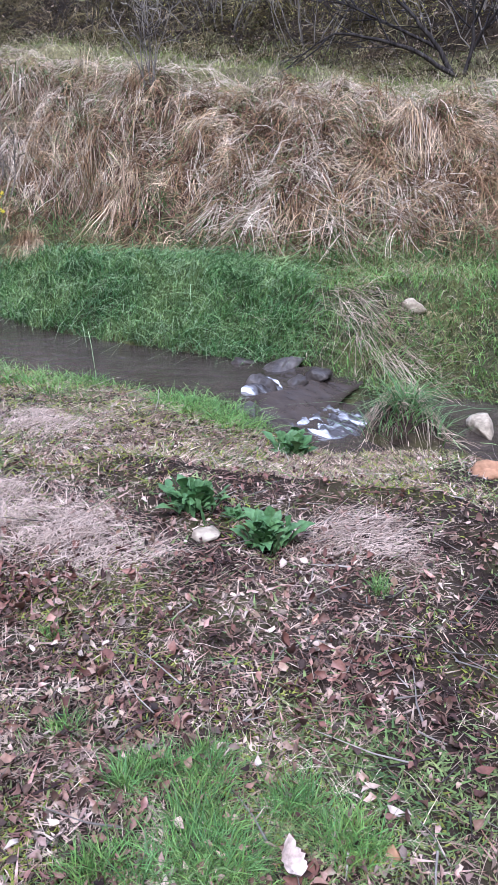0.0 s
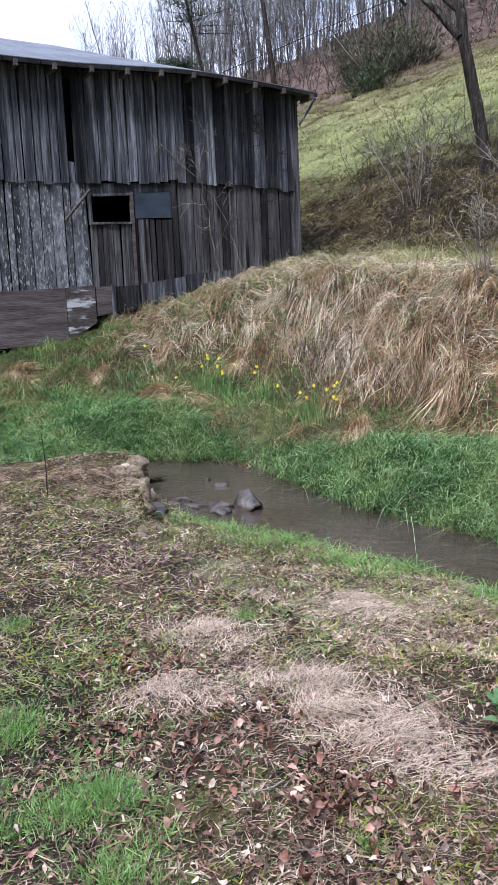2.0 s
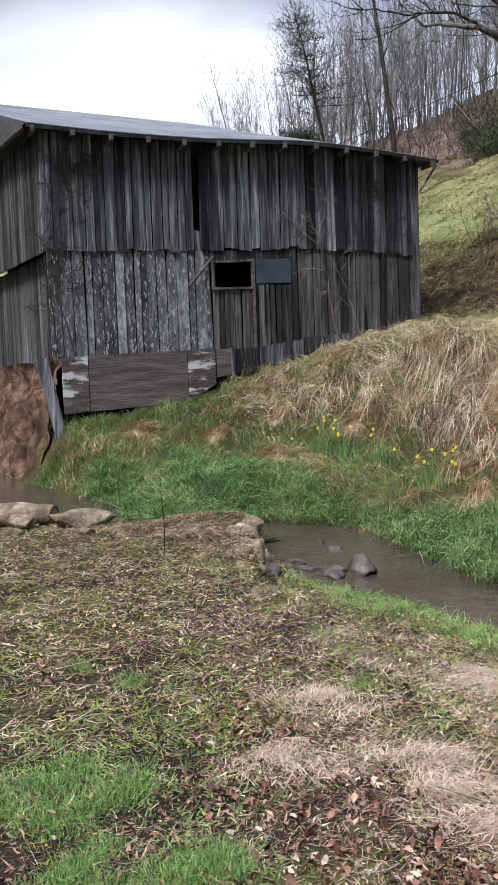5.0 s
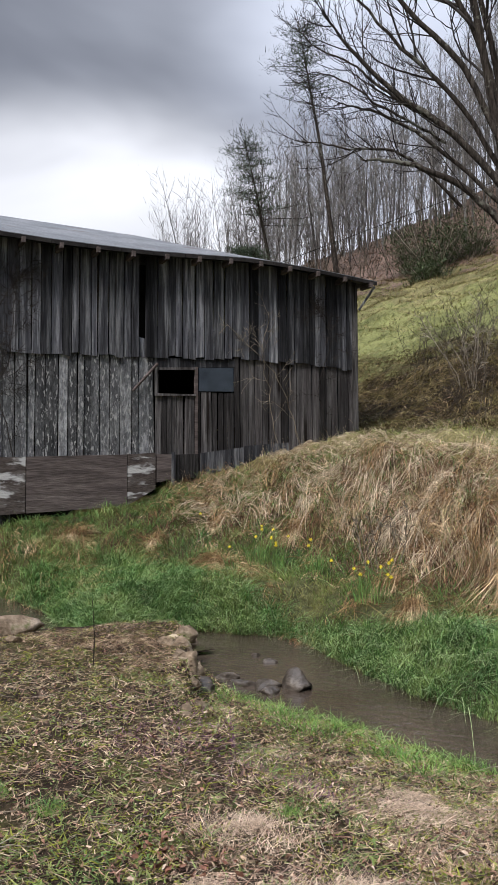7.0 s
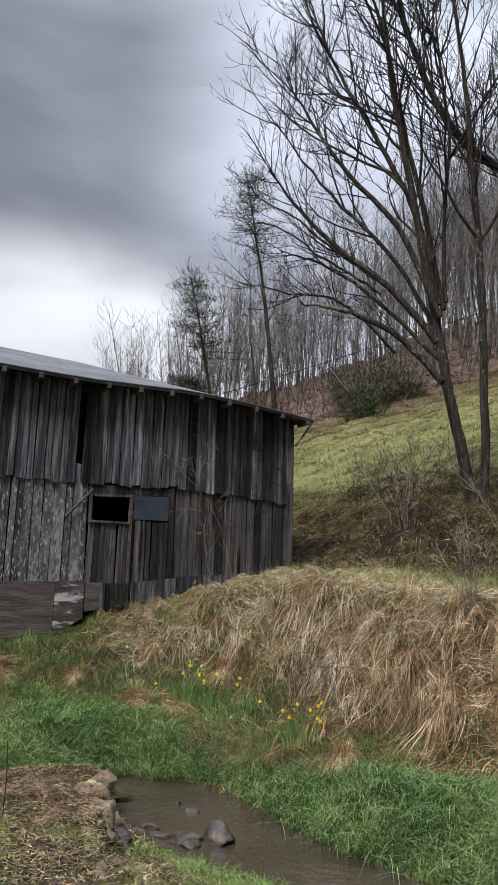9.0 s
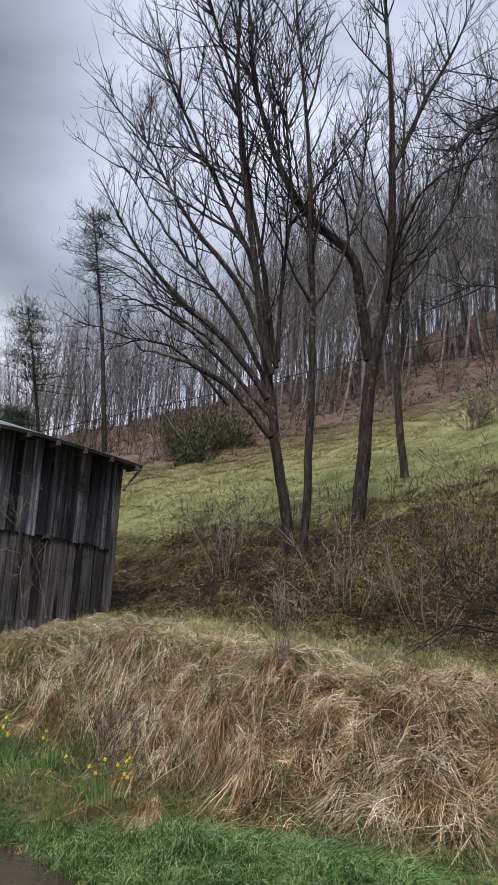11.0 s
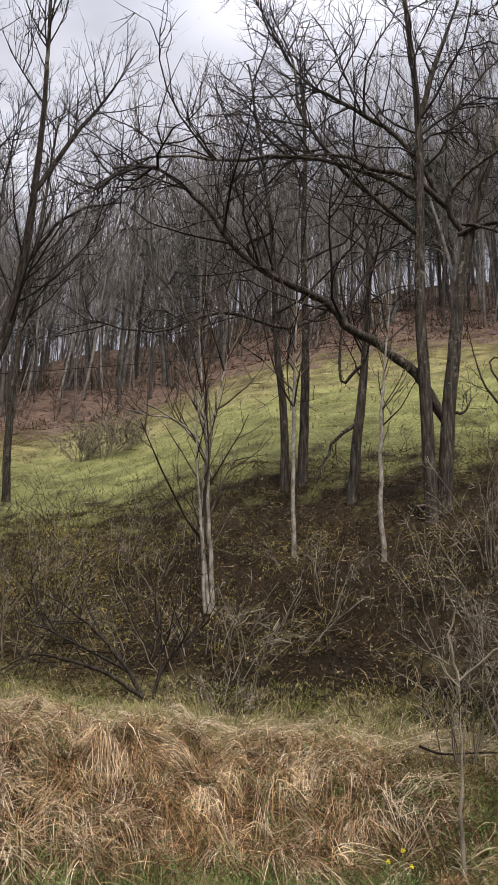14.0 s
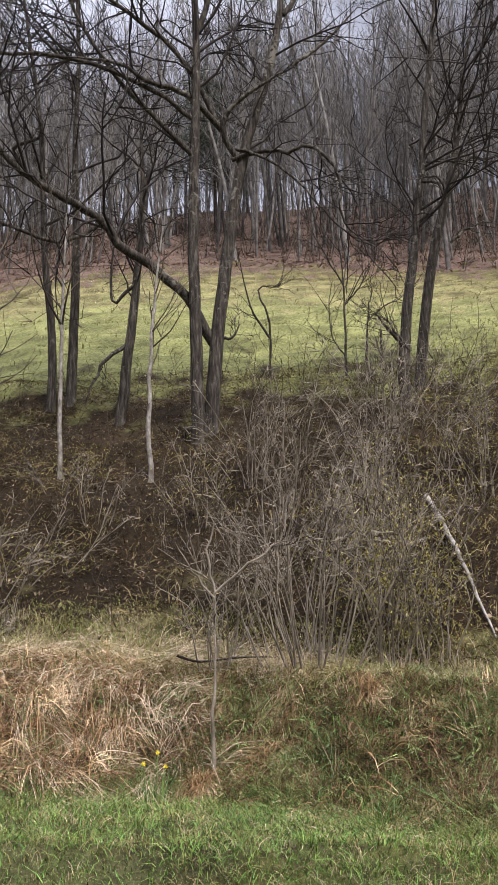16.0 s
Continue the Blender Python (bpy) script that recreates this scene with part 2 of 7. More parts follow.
TWIG = material("bare_twigs", [(.026, .023, .023), (.062, .055, .052)], scale=3, rough=.95, bump=0, vary=.35)
BRUSH = material("brown_brush", [(.085, .072, .058), (.34, .298, .242)], scale=2, rough=.95, bump=0, vary=.8)
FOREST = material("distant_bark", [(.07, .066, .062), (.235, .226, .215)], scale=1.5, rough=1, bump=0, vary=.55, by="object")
# far twigs lighter and greyer than near ones, imitating haze in their colour
FOREST_TWIG = material("hazed_distant_twigs", [(.10, .096, .093), (.25, .242, .235)], scale=1.5, rough=1, bump=0, vary=.45)
# needle green paled: distance haze is put into the colour
NEEDLES = material("hazed_pine_needles", [(.055, .082, .060), (.12, .155, .105)], scale=3, rough=.8, bump=0, vary=.4)
STRAW = material("dead_straw", [(.09, .050, .026), (.30, .192, .098), (.72, .565, .36)], scale=2.2, rough=.8, bump=0, vary=.72, hue=.014)
RUSSET = material("russet_straw", [(.05, .027, .018), (.24, .135, .085)], scale=3.0, rough=.9, bump=0, vary=.6)
NEAR_STRAW = material("tan_straw", [(.22, .155, .10), (.60, .48, .35)], scale=3.5, rough=.85, bump=0, vary=.65)
MAT_STRAW = material("matted_straw", [(.30, .215, .15), (.62, .48, .36)], scale=5, rough=.85, bump=0, vary=.5)
STRAW_PALE = material("bleached_straw", [(.34, .26, .17), (.72, .60, .45)], scale=2.5, rough=.85, bump=0, vary=.4)
GRASS = material("green_grass", [(.06, .135, .038), (.13, .235, .066), (.28, .37, .13)], scale=1.6, rough=.55, bump=0, vary=.5, hue=.025)
GRASS_LIGHT = material("spring_grass", [(.095, .195, .04), (.205, .325, .075)], scale=2.5, rough=.6, bump=0, vary=.5, hue=.025)
MEADOW = material("meadow_grass", [(.095, .115, .042), (.21, .215, .08), (.54, .47, .25)], scale=.6, rough=.8, bump=0, vary=.5, hue=.02)
LEAF = material("dead_leaf", [(.055, .028, .02), (.19, .105, .07), (.52, .40, .30)], scale=9.0, rough=.7, bump=.2, vary=.85, hue=.018)
CRUMBS = material("tan_crumbs", [(.07, .045, .03), (.21, .145, .095), (.50, .39, .27)], scale=7.0, rough=.8, bump=0, vary=.8, hue=.012)
LEAF_PALE = material("bleached_leaf", [(.38, .28, .21), (.66, .54, .43)], scale=12, rough=.75, bump=.3, vary=.3)
BUDS = material("yellow_buds", [(.24, .215, .04), (.42, .37, .085)], scale=4, rough=.7, bump=0, vary=.4)
DOCK = material("weed_leaf", [(.05, .13, .04), (.11, .21, .07)], scale=14, rough=.5, bump=.3, vary=.35, hue=.02)
PURPLE = material("purple_flower", [(.12, .066, .095), (.22, .125, .175)], scale=4, rough=.8, bump=0, vary=.4)
YELLOW = material("daffodil_petal", [(.80, .66, .03), (.90, .76, .06)], scale=9, rough=.6, bump=0)
STONE = material("tan_stone", [(.10, .075, .052), (.205, .155, .108), (.38, .31, .23)], scale=5, rough=.9, bump=1.0, fine=26, specks=((.10, .11, .04), 7, 1.09))
STONE_DARK = material("wet_stone", [(.035, .028, .022), (.075, .062, .05), (.14, .12, .10)], scale=4, rough=.4, bump=.9, fine=22)
STONE_RUST = material("rusty_stone", [(.30, .15, .075), (.50, .29, .16)], scale=5, rough=.85, bump=.5, fine=26)
FOAM = material("white_water", [(.05, .042, .036), (.06, .05, .045), (.10, .095, .09), (.42, .42, .43), (.85, .85, .85)], scale=6.0, rough=.22, bump=.5, fine=24, stretch=(.4, 2.2, 1))
WATER = material("murky_water", [(.05, .038, .028), (.075, .058, .045)], scale=1.0, rough=.08, bump=.6, fine=7.0, stretch=(1, 1.6, 1))
WATER.node_tree.nodes["Principled BSDF"].inputs["Specular IOR Level"].default_value = .75
OLIVE = material("olive_weeds", [(.045, .036, .016), (.12, .098, .042), (.30, .24, .13)], scale=1.8, rough=.9, bump=0, vary=.6, hue=.02)
THICKET = material("dull_evergreen", [(.045, .062, .034), (.10, .128, .065)], scale=1.5, rough=.8, bump=0, vary=.5)
STONE_PALE = material("pale_stone", [(.28, .225, .145), (.46, .375, .26), (.62, .54, .40)], scale=5, rough=.9, bump=.8, fine=26)
LEAF_RED = material("russet_leaf", [(.05, .022, .016), (.15, .065, .042), (.42, .25, .18)], scale=5, rough=.7, bump=.2, vary=.6)
UNDERGROWTH = material("dark_undergrowth", [(.035, .029, .024), (.14, .118, .092)], scale=2, rough=.95, bump=0, vary=.6)
MOSS = material("moss", [(.13, .15, .025), (.24, .25, .045)], scale=3, rough=.9, bump=0, vary=.4)
# near-black, standing in for the unlit inside of the barn
VOID = material("inside_shade", [(.012, .011, .01), (.02, .018, .017)], scale=2, bump=0)
IRON = material("black_wire", [(.015, .015, .015), (.03, .03, .03)], scale=5, bump=0)


# ---- the lie of the land, by bearing from the camera's stand: distance and height of each break of slope ----
BEARING = np.array([-180, -75, -60, -47, -43, -36, -27, -19, -10, 0, 10, 20, 30, 40, 50, 70, 85, 180.0])
TOE_R = np.array([12, 20, 18, 17.8, 15.4, 14.6, 14.0, 12.3, 10.2, 9.3, 9.2, 10, 10.8, 9.4, 8.6, 8.6, 10, 12])
TOE_Z = np.array([0, -.1, -.1, -.1, .0, .0, .2, .0, -.1, -.1, -.1, -.1, -.1, -.15, -.15, -.15, 0, 0])
CREST_R = np.array([20, 24, 20, 18.6, 15.9, 16.4, 17.4, 15.6, 12.5, 11.4, 11.2, 12, 12.3, 11.2, 10.4, 10.4, 16, 20])
CREST_Z = np.array([.1, .6, .6, .6, .78, 1.05, 1.6, 2.2, 1.85, 1.5, 1.42, 1.25, 1.15, 1.05, 1.0, 1.0, .5, .1])
BASE_R = np.array([26, 28, 26, 25, 24, 23, 23, 22, 17, 16, 15, 14.5, 14.2, 13, 12.5, 12.5, 22, 26])
BASE_Z = np.array([.2, 1.2, 1.2, 1.2, 1.3, 1.6, 2.4, 2.9, 2.6, 2.3, 1.95, 1.85, 1.75, 1.4, 1.15, 1.15, .6, .2])
TOP_R = np.array([40, 36, 34, 32, 31, 30, 29, 28, 26, 25, 25, 25, 25, 24, 24, 24, 30, 40])
TOP_Z = np.array([.5, 4, 4, 4, 4, 4.2, 4.6, 5.1, 5.8, 6.2, 7.5, 9.2, 9.4, 9.2, 9.3, 9.3, 3, .5])
FIELD_R = np.array([70, 62, 60, 60, 60, 60, 60, 60, 60, 60, 62, 60, 60, 60, 58, 58, 62, 70.0])
FIELD_Z = np.array([1, 9, 9, 10, 10, 11, 13, 15, 16.8, 20, 23.5, 28.8, 30, 30, 27.3, 27, 10, 1])
HILL_R = np.array([120, 105, 105, 105, 105, 105, 105, 104, 104, 104, 104, 104, 104, 104, 104, 104, 110, 120.0])
HILL_Z = np.array([3, 14, 14, 16, 17, 19, 24, 31, 36.5, 43, 49, 56, 59, 60, 60, 58, 20, 3])
# the brook: its middle line, half width and water level, upstream to downstream
BROOK = np.array([[-30, 27, 1.3, -.25], [-18, 14.4, 1.2, -.33], [-12, 11.3, .5, -.36], [-10.1, 10.5, .55, -.38], [-8.6, 9.75, .5, -.40], [-7.2, 8.9, .28, -.43], [-6.35, 8.15, .28, -.45],
                  [-5.75, 8.7, .35, -.48], [-5.45, 9.6, .55, -.50], [-4.6, 9.5, .9, -.54], [-3.4, 8.45, .8, -.60], [-2.0, 7.65, .5, -.61], [-.5, 6.85, .5, -.62],
                  [.25, 6.55, .55, -.64], [.75, 6.2, .6, -.84], [1.7, 6.3, .5, -.86], [2.6, 5.5, .5, -.88], [4.2, 4.2, .6, -.95], [9, 0, .7, -1.1], [20, -12, .8, -1.3]])


BROOK_TURN, BROOK_FAR = np.degrees(np.arctan2(BROOK[:, 0], BROOK[:, 1])), np.hypot(BROOK[:, 0], BROOK[:, 1])


def brook_at(x, y):
    """Distance from the brook's middle line, half width, water level and side (+1 beyond it) at points of the plan."""
    best = np.full(x.shape, 1e9)
    half, level, total = np.zeros(x.shape), np.zeros(x.shape), np.zeros(x.shape)
    for (ax, ay, aw, al), (bx, by, bw, bl) in zip(BROOK[:-1], BROOK[1:]):
        dx, dy = bx - ax, by - ay
        k = np.clip(((x - ax) * dx + (y - ay) * dy) / (dx * dx + dy * dy), 0, 1)
        d = np.hypot(x - ax - k * dx, y - ay - k * dy)
        best = np.minimum(best, d)
        weight = 1 / (d + .05) ** 4
        half, level, total = half + weight * (aw + k * (bw - aw)), level + weight * (al + k * (bl - al)), total + weight
    side = np.sign(np.hypot(x, y) - np.interp(np.degrees(np.arctan2(x, y)), BROOK_TURN, BROOK_FAR))
    return best, half / total, level / total, side


def wave(x, y, step, seed=0.0):
    """Smooth unevenness between about -1 and 1, with that many metres between its humps."""
    a, b = x * 6.28 / step + seed, y * 6.28 / step - 1.7 * seed
    return (np.sin(a + 1.3 * np.sin(.7 * b + seed)) + np.sin(.83 * b - .6 * a + 1.9 * np.sin(.45 * a + 2.1)) + np.sin(1.71 * a + 1.37 * b + seed * 3.1)) / 3


def breaks(az):
    def along(v):
        return (np.interp(az - 3, BEARING, v) + np.interp(az, BEARING, v) + np.interp(az + 3, BEARING, v)) / 3
    return [along(v) for v in (TOE_R, TOE_Z, CREST_R, CREST_Z, BASE_R, BASE_Z, TOP_R, TOP_Z, FIELD_R, FIELD_Z, HILL_R, HILL_Z)]


def land(x, y):
    """Height of the ground, and its zone: 0 near ground, 1 far side of the brook, 2 bank, 3 terrace, 4 slope, 5 meadow, 6 wood."""
    x, y = np.asarray(x, float), np.asarray(y, float)
    az, r = np.degrees(np.arctan2(x, y)), np.hypot(x, y)
    tr, tz, cr, cz, br, bz, pr, pz, fr, fz, hr, hz = breaks(az)
    brook, half, level, side = brook_at(x, y)
    nr = np.minimum(tr - .8, 8.0)

    def profile(q):
        z = np.where(q < nr, -.1 * q / nr, -.1 + (tz + .1) * (q - nr) / (tr - nr))
        for a, az_, b, bz_ in ((tr, tz, cr, cz), (cr, cz, br, bz), (br, bz, pr, pz), (pr, pz, fr, fz), (fr, fz, hr, hz)):
            z = np.where(q >= a, az_ + (bz_ - az_) * (q - a) / (b - a), z)
        return np.where(q >= hr, hz - (hz - 4) * np.clip((q - hr) / 900, 0, 1), z)
    z = sum(profile(r * k) for k in (.95, .975, 1.0, 1.025, 1.05)) / 5
    rough = np.clip((r - .5) / 3, .15, 1)
    z = z + .022 * wave(x, y, 1.3) * rough + .05 * wave(x, y, 4.1, 2.0) * rough
    bank = np.clip((r - tr) / .8, 0, 1) * np.clip((br - r) / 2, 0, 1)
    z = z + bank * (.11 * wave(x, y, .9, 4.0) + .14 * wave(x, y, 2.3, 5.0))
    z = z + np.clip((r - br) / 5, 0, 1) * (.25 * wave(x, y, 6, 1.0) + .08 * wave(x, y, 2.1, 3.0)) + np.clip((r - fr) / 20, 0, 1) * wave(x, y, 23, 6.0)
    z = z - .32 * np.clip((r - 9.7) / 2, 0, 1) * np.clip((-az - 34) / 4, 0, 1) * (side < 0)
    # the brook's channel: a steep stony edge upstream on the near side, a gentler grassy one elsewhere
    stony = np.clip((-az - 26) / 4, 0, 1) * (side < 0)
    off = np.maximum(brook - half - .06 * wave(x, y, .7, 8.0), -1)
    rise = np.where(off > 0, off * (.29 - .09 * np.clip((-az - 8) / 6, 0, 1) + .33 * (side > 0) + 1.0 * stony) + .3 * np.maximum(off - 1.7, 0) ** 2, off * .35)
    z = np.minimum(z, level - .03 + rise)
    # the low grassy shelf beside the stony edge of the near mound
    shelf = np.clip((az + 29.4) / .9, 0, 1) * np.clip((-15 - az) / 8, 0, 1) * np.clip((r - 6.0) / .9, 0, 1) * (side < 0) * (off > 0)
    z = np.where(shelf > 0, np.maximum(z - .30 * shelf, np.minimum(z, level + .02 + .10 * off)), z)
    # a stony islet below the little fall
    z = np.maximum(z, -.60 - 1.3 * np.maximum(np.hypot(x - 1.2, y - 5.95) - .12, 0))
    # earth heaped against the foot of the barn
    bs, bo = (x + 10.965) * .6115 + (y - 11.925) * .7913, (x + 10.965) * .7913 - (y - 11.925) * .6115
    heap = np.interp(bs, [-1.2, -.2, .3, 1.5, 2.6, 4], [.0, .55, .74, .86, 1.02, 1.3]) - .42 * np.maximum(bo - .25, 0) + .04 * wave(x, y, .6, 3.0)
    z = np.where((bs > -1.2) & (bs < 4) & (bo > -.9) & (bo < 3), np.maximum(z, np.minimum(heap, level - .1 + 2.0 * off)), z)
    zone = np.where(r < tr, np.where((side < 0) | (np.abs(az) > 80), .5, 1.5), 0)
    for n, (a, b) in enumerate(((tr, cr), (cr, br), (br, pr), (pr, fr), (fr, hr))):
        zone = np.where(r >= a, 2 + n + np.clip((r - a) / (b - a), 0, 1), zone)
    return z, zone


def height(x, y):
    return land(x, y)[0]


# ---- mesh helpers ----
def mesh_of(name, verts, faces, mat, smooth=True):
    """A mesh from arrays of corners and of faces that all have the same number of corners."""
    verts, faces = np.asarray(verts, np.float32).reshape(-1, 3), np.asarray(faces, np.int32)
    me = bpy.data.meshes.new(name)
    k = faces.shape[1]
    me.vertices.add(len(verts)), me.loops.add(faces.size), me.polygons.add(len(faces))
    me.vertices.foreach_set("co", verts.ravel())
    me.loops.foreach_set("vertex_index", faces.ravel())
    me.polygons.foreach_set("loop_start", np.arange(0, faces.size, k, dtype=np.int32))
    me.polygons.foreach_set("use_smooth", np.full(len(faces), smooth))
    me.update(calc_edges=True)
    me.materials.append(mat)
    return me


def part(name, mesh, mat, parent, label=""):
    """Links a mesh or bmesh as one part under a thing or a part."""
    if isinstance(mesh, bmesh.types.BMesh):
        me = bpy.data.meshes.new(name)
        mesh.to_mesh(me)
        mesh.free()
        me.materials.append(mat)
        mesh = me
    ob = new(name, mesh)
    ob.parent = parent
    if parent is not None:
        ob.matrix_parent_inverse = Matrix.Identity(4)
    if label:
        ob["label"] = label
    return ob


def thing(name, place, label, category, group="", kind=""):
    ob = new(name)
    ob.location, ob.empty_display_size = place, .1
    return tagged(ob, label, category, group, kind)


class Tubes:
    """Gathers tapered round limbs into one mesh."""

    def __init__(self):
        self.verts, self.faces, self.count = [], [], 0

    def add(self, pts, r0, r1, sides, hold=1.0):
        pts = np.asarray(pts, float)
        n = len(pts)
        way = np.gradient(pts, axis=0)
        way /= np.linalg.norm(way, axis=1)[:, None] + 1e-9
        a = np.cross(way, (.31, .9, .2) if abs(way[0, 2]) > .6 else (0, 0, 1.0))
        a /= np.linalg.norm(a, axis=1)[:, None] + 1e-9
        b = np.cross(way, a)
        if sides == 1:
            turn = self.count * 2.399
            side = a * math.cos(turn) + b * math.sin(turn)
            side = side * np.linspace(r0, r1, n)[:, None] * 1.3
            self.verts.append(np.stack([pts - side, pts + side], 1).reshape(-1, 3))
            i = np.arange(n - 1) * 2
            self.faces.append(np.stack([i, i + 1, i + 3, i + 2], -1) + self.count)
            self.count += n * 2
            return
        ang = np.arange(sides) * 2 * np.pi / sides
        rad = (r0 + (r1 - r0) * np.linspace(0, 1, n) ** hold)[:, None, None]
        ring = pts[:, None] + rad * (a[:, None] * np.cos(ang)[None, :, None] + b[:, None] * np.sin(ang)[None, :, None])
        i, j = np.meshgrid(np.arange(n - 1), np.arange(sides), indexing="ij")
        p, q = i * sides + j, i * sides + (j + 1) % sides
        self.faces.append(np.stack([p, q, q + sides, p + sides], -1).reshape(-1, 4) + self.count)
        self.verts.append(ring.reshape(-1, 3))
        self.count += n * sides

    def mesh(self, name, mat, origin=(0, 0, 0)):
        return mesh_of(name, np.concatenate(self.verts) - np.asarray(origin), np.concatenate(self.faces), mat)


def curve_through(pts, steps):
    """A smooth line through the points (Catmull-Rom)."""
    p = np.asarray(pts, float)
    p = np.concatenate([[2 * p[0] - p[1]], p, [2 * p[-1] - p[-2]]])
    out = []
    for i in range(1, len(p) - 2):
        for t in np.arange(steps) / steps:
            out.append(.5 * (2 * p[i] + (p[i + 1] - p[i - 1]) * t + (2 * p[i - 1] - 5 * p[i] + 4 * p[i + 1] - p[i + 2]) * t * t + (3 * p[i] - p[i - 1] - 3 * p[i + 1] + p[i + 2]) * t ** 3))
    out.append(p[-2])
    return np.array(out)


def twig(rng, start, way, length, bend=.25, rise=.15, n=4):
    """A wandering line from start."""
    pts, d = [np.array(start, float)], np.array(way, float)
    d /= np.linalg.norm(d) + 1e-9
    for _ in range(n):
        d = d + rng.normal(0, bend, 3) + (0, 0, rise)
        d /= np.linalg.norm(d)
        pts.append(pts[-1] + d * length / n)
    return np.array(pts)


def sprout(rng, tubes, path, r_path, many, length, levels, spread=.9, rise=.12, start=.25, sides=4, thin=.004, wander=.16, shrink=.5, child=.46):
    """Side branches along a limb, and theirs in turn."""
    n = len(path)
    for _ in range(many):
        u = start + (1 - start) * rng.random() ** .8
        f = u * (n - 1)
        i = min(int(f), n - 2)
        at = path[i] + (path[i + 1] - path[i]) * (f - i)
        ahead = path[i + 1] - path[i]
        ahead /= np.linalg.norm(ahead) + 1e-9
        side = rng.normal(0, 1, 3)
        side -= ahead * (side @ ahead)
        side /= np.linalg.norm(side) + 1e-9
        long = length * rng.uniform(.5, 1.2) * (1.15 - .5 * u)
        line = twig(rng, at, ahead * .75 + side * spread, long, wander, rise, 5 if levels > 1 else 3)
        r = max(thin, min(r_path * (1 - .6 * u), long * .011))
        tubes.add(line, r, max(thin * .6, r * .3), sides if levels > 1 else 1)
        if levels > 1:
            sprout(rng, tubes, line, r, max(3, int(many * child)), long * shrink, levels - 1, spread, rise, .2, 3, thin, wander, shrink, child)


def blades(rng, base, lean, length, width, arch, segs=3, lift=1.0):
    """Ribbons that rise from base, lean over and bow down: corners and faces."""
    n = len(base)
    t = np.linspace(0, 1, segs + 1)[None, :, None]
    lean3 = np.concatenate([lean, np.zeros((n, 1))], 1)[:, None]
    L, a = length[:, None, None], arch[:, None, None]
    up = np.array([0, 0, lift])[None, None]
    spine = base[:, None] + L * (lean3 * (t * .45 + t * t * .75) + up * (t * (1.0 + .3 * a) - a * t * t))
    ang = rng.uniform(0, 2 * np.pi, n)
    side = np.stack([np.cos(ang), np.sin(ang), rng.uniform(-.3, .3, n)], 1)[:, None]
    w = width[:, None, None] * (1 - .85 * t ** 1.6)
    v = np.stack([spine - side * w * .5, spine + side * w * .5], 2).reshape(n, -1, 3)
    k = np.arange(segs)
    f = np.stack([2 * k, 2 * k + 1, 2 * k + 3, 2 * k + 2], 1)[None] + (np.arange(n) * 2 * (segs + 1))[:, None, None]
    return v.reshape(-1, 3), f.reshape(-1, 4)


def drape(rng, x, y, per, spread, long, wide, arch, facing, fan=.3, segs=5, bow=.5, lift=.012):
    """Wisps of long strands that lie over the ground: each rises a little, then follows the slope to its tip."""
    n = len(x)
    m = n * per

    def each(v):
        return np.repeat(v, per)
    way = each(facing) + rng.normal(0, fan, m)
    L = each(rng.uniform(.6, 1.2, n)) * rng.uniform(*long, m)
    high = each(rng.uniform(*arch, n)) * rng.uniform(.3, 1.1, m)
    bend = each(rng.normal(0, bow, n)) + rng.normal(0, bow * .5, m)
    x0, y0 = each(x) + rng.normal(0, spread, m), each(y) + rng.normal(0, spread, m)
    u = np.linspace(0, 1, segs + 1)[None]
    turn = way[:, None] + bend[:, None] * u
    px = x0[:, None] + np.cumsum(np.cos(turn), 1) * (L / segs)[:, None]
    py = y0[:, None] + np.cumsum(np.sin(turn), 1) * (L / segs)[:, None]
    pz = height(px, py) + high[:, None] * np.sin(np.pi * u ** .8) + lift
    ang = rng.uniform(0, np.pi, m)[:, None]
    w = (rng.uniform(*wide, m)[:, None] * (1 - .75 * u ** 2)) * .5
    sx, sy, sz = -np.sin(turn) * np.cos(ang) * w, np.cos(turn) * np.cos(ang) * w, np.sin(ang) * w
    v = np.stack([np.stack([px - sx, py - sy, pz - sz], -1), np.stack([px + sx, py + sy, pz + sz], -1)], 2).reshape(m, -1, 3)
    k = np.arange(segs)
    f = np.stack([2 * k, 2 * k + 1, 2 * k + 3, 2 * k + 2], 1)[None] + (np.arange(m) * 2 * (segs + 1))[:, None, None]
    return v.reshape(-1, 3), f.reshape(-1, 4)


def stuff(name, verts, faces, mat, label, category):
    return tagged(new(name, mesh_of(name, verts, faces, mat)), label, category, kind="stuff")


def on_ground(x, y, lift=0.0):
    return np.stack([x, y, height(x, y) + lift], 1)


def clumps(rng, cx, cy, per, spread):
    """Points scattered round each clump's middle, with the vector from it."""
    n = len(cx)
    dx, dy = rng.normal(0, 1, (2, n, per)) * np.asarray(spread)[..., None]
    return (cx[:, None] + dx).ravel(), (cy[:, None] + dy).ravel(), np.stack([dx.ravel(), dy.ravel()], 1) / (np.repeat(np.broadcast_to(spread, n), per)[:, None] + 1e-9)


def bearing_points(rng, n, az0, az1, r0, r1):
    """Points spread evenly over a sector; r0 and r1 may be functions of the bearing."""
    az = rng.uniform(az0, az1, n)
    a = r0(az) if callable(r0) else np.full(n, r0)
    b = r1(az) if callable(r1) else np.full(n, r1)
    r = np.sqrt(a * a + rng.random(n) * (b * b - a * a))
    return r * np.sin(np.radians(az)), r * np.cos(np.radians(az)), az, r


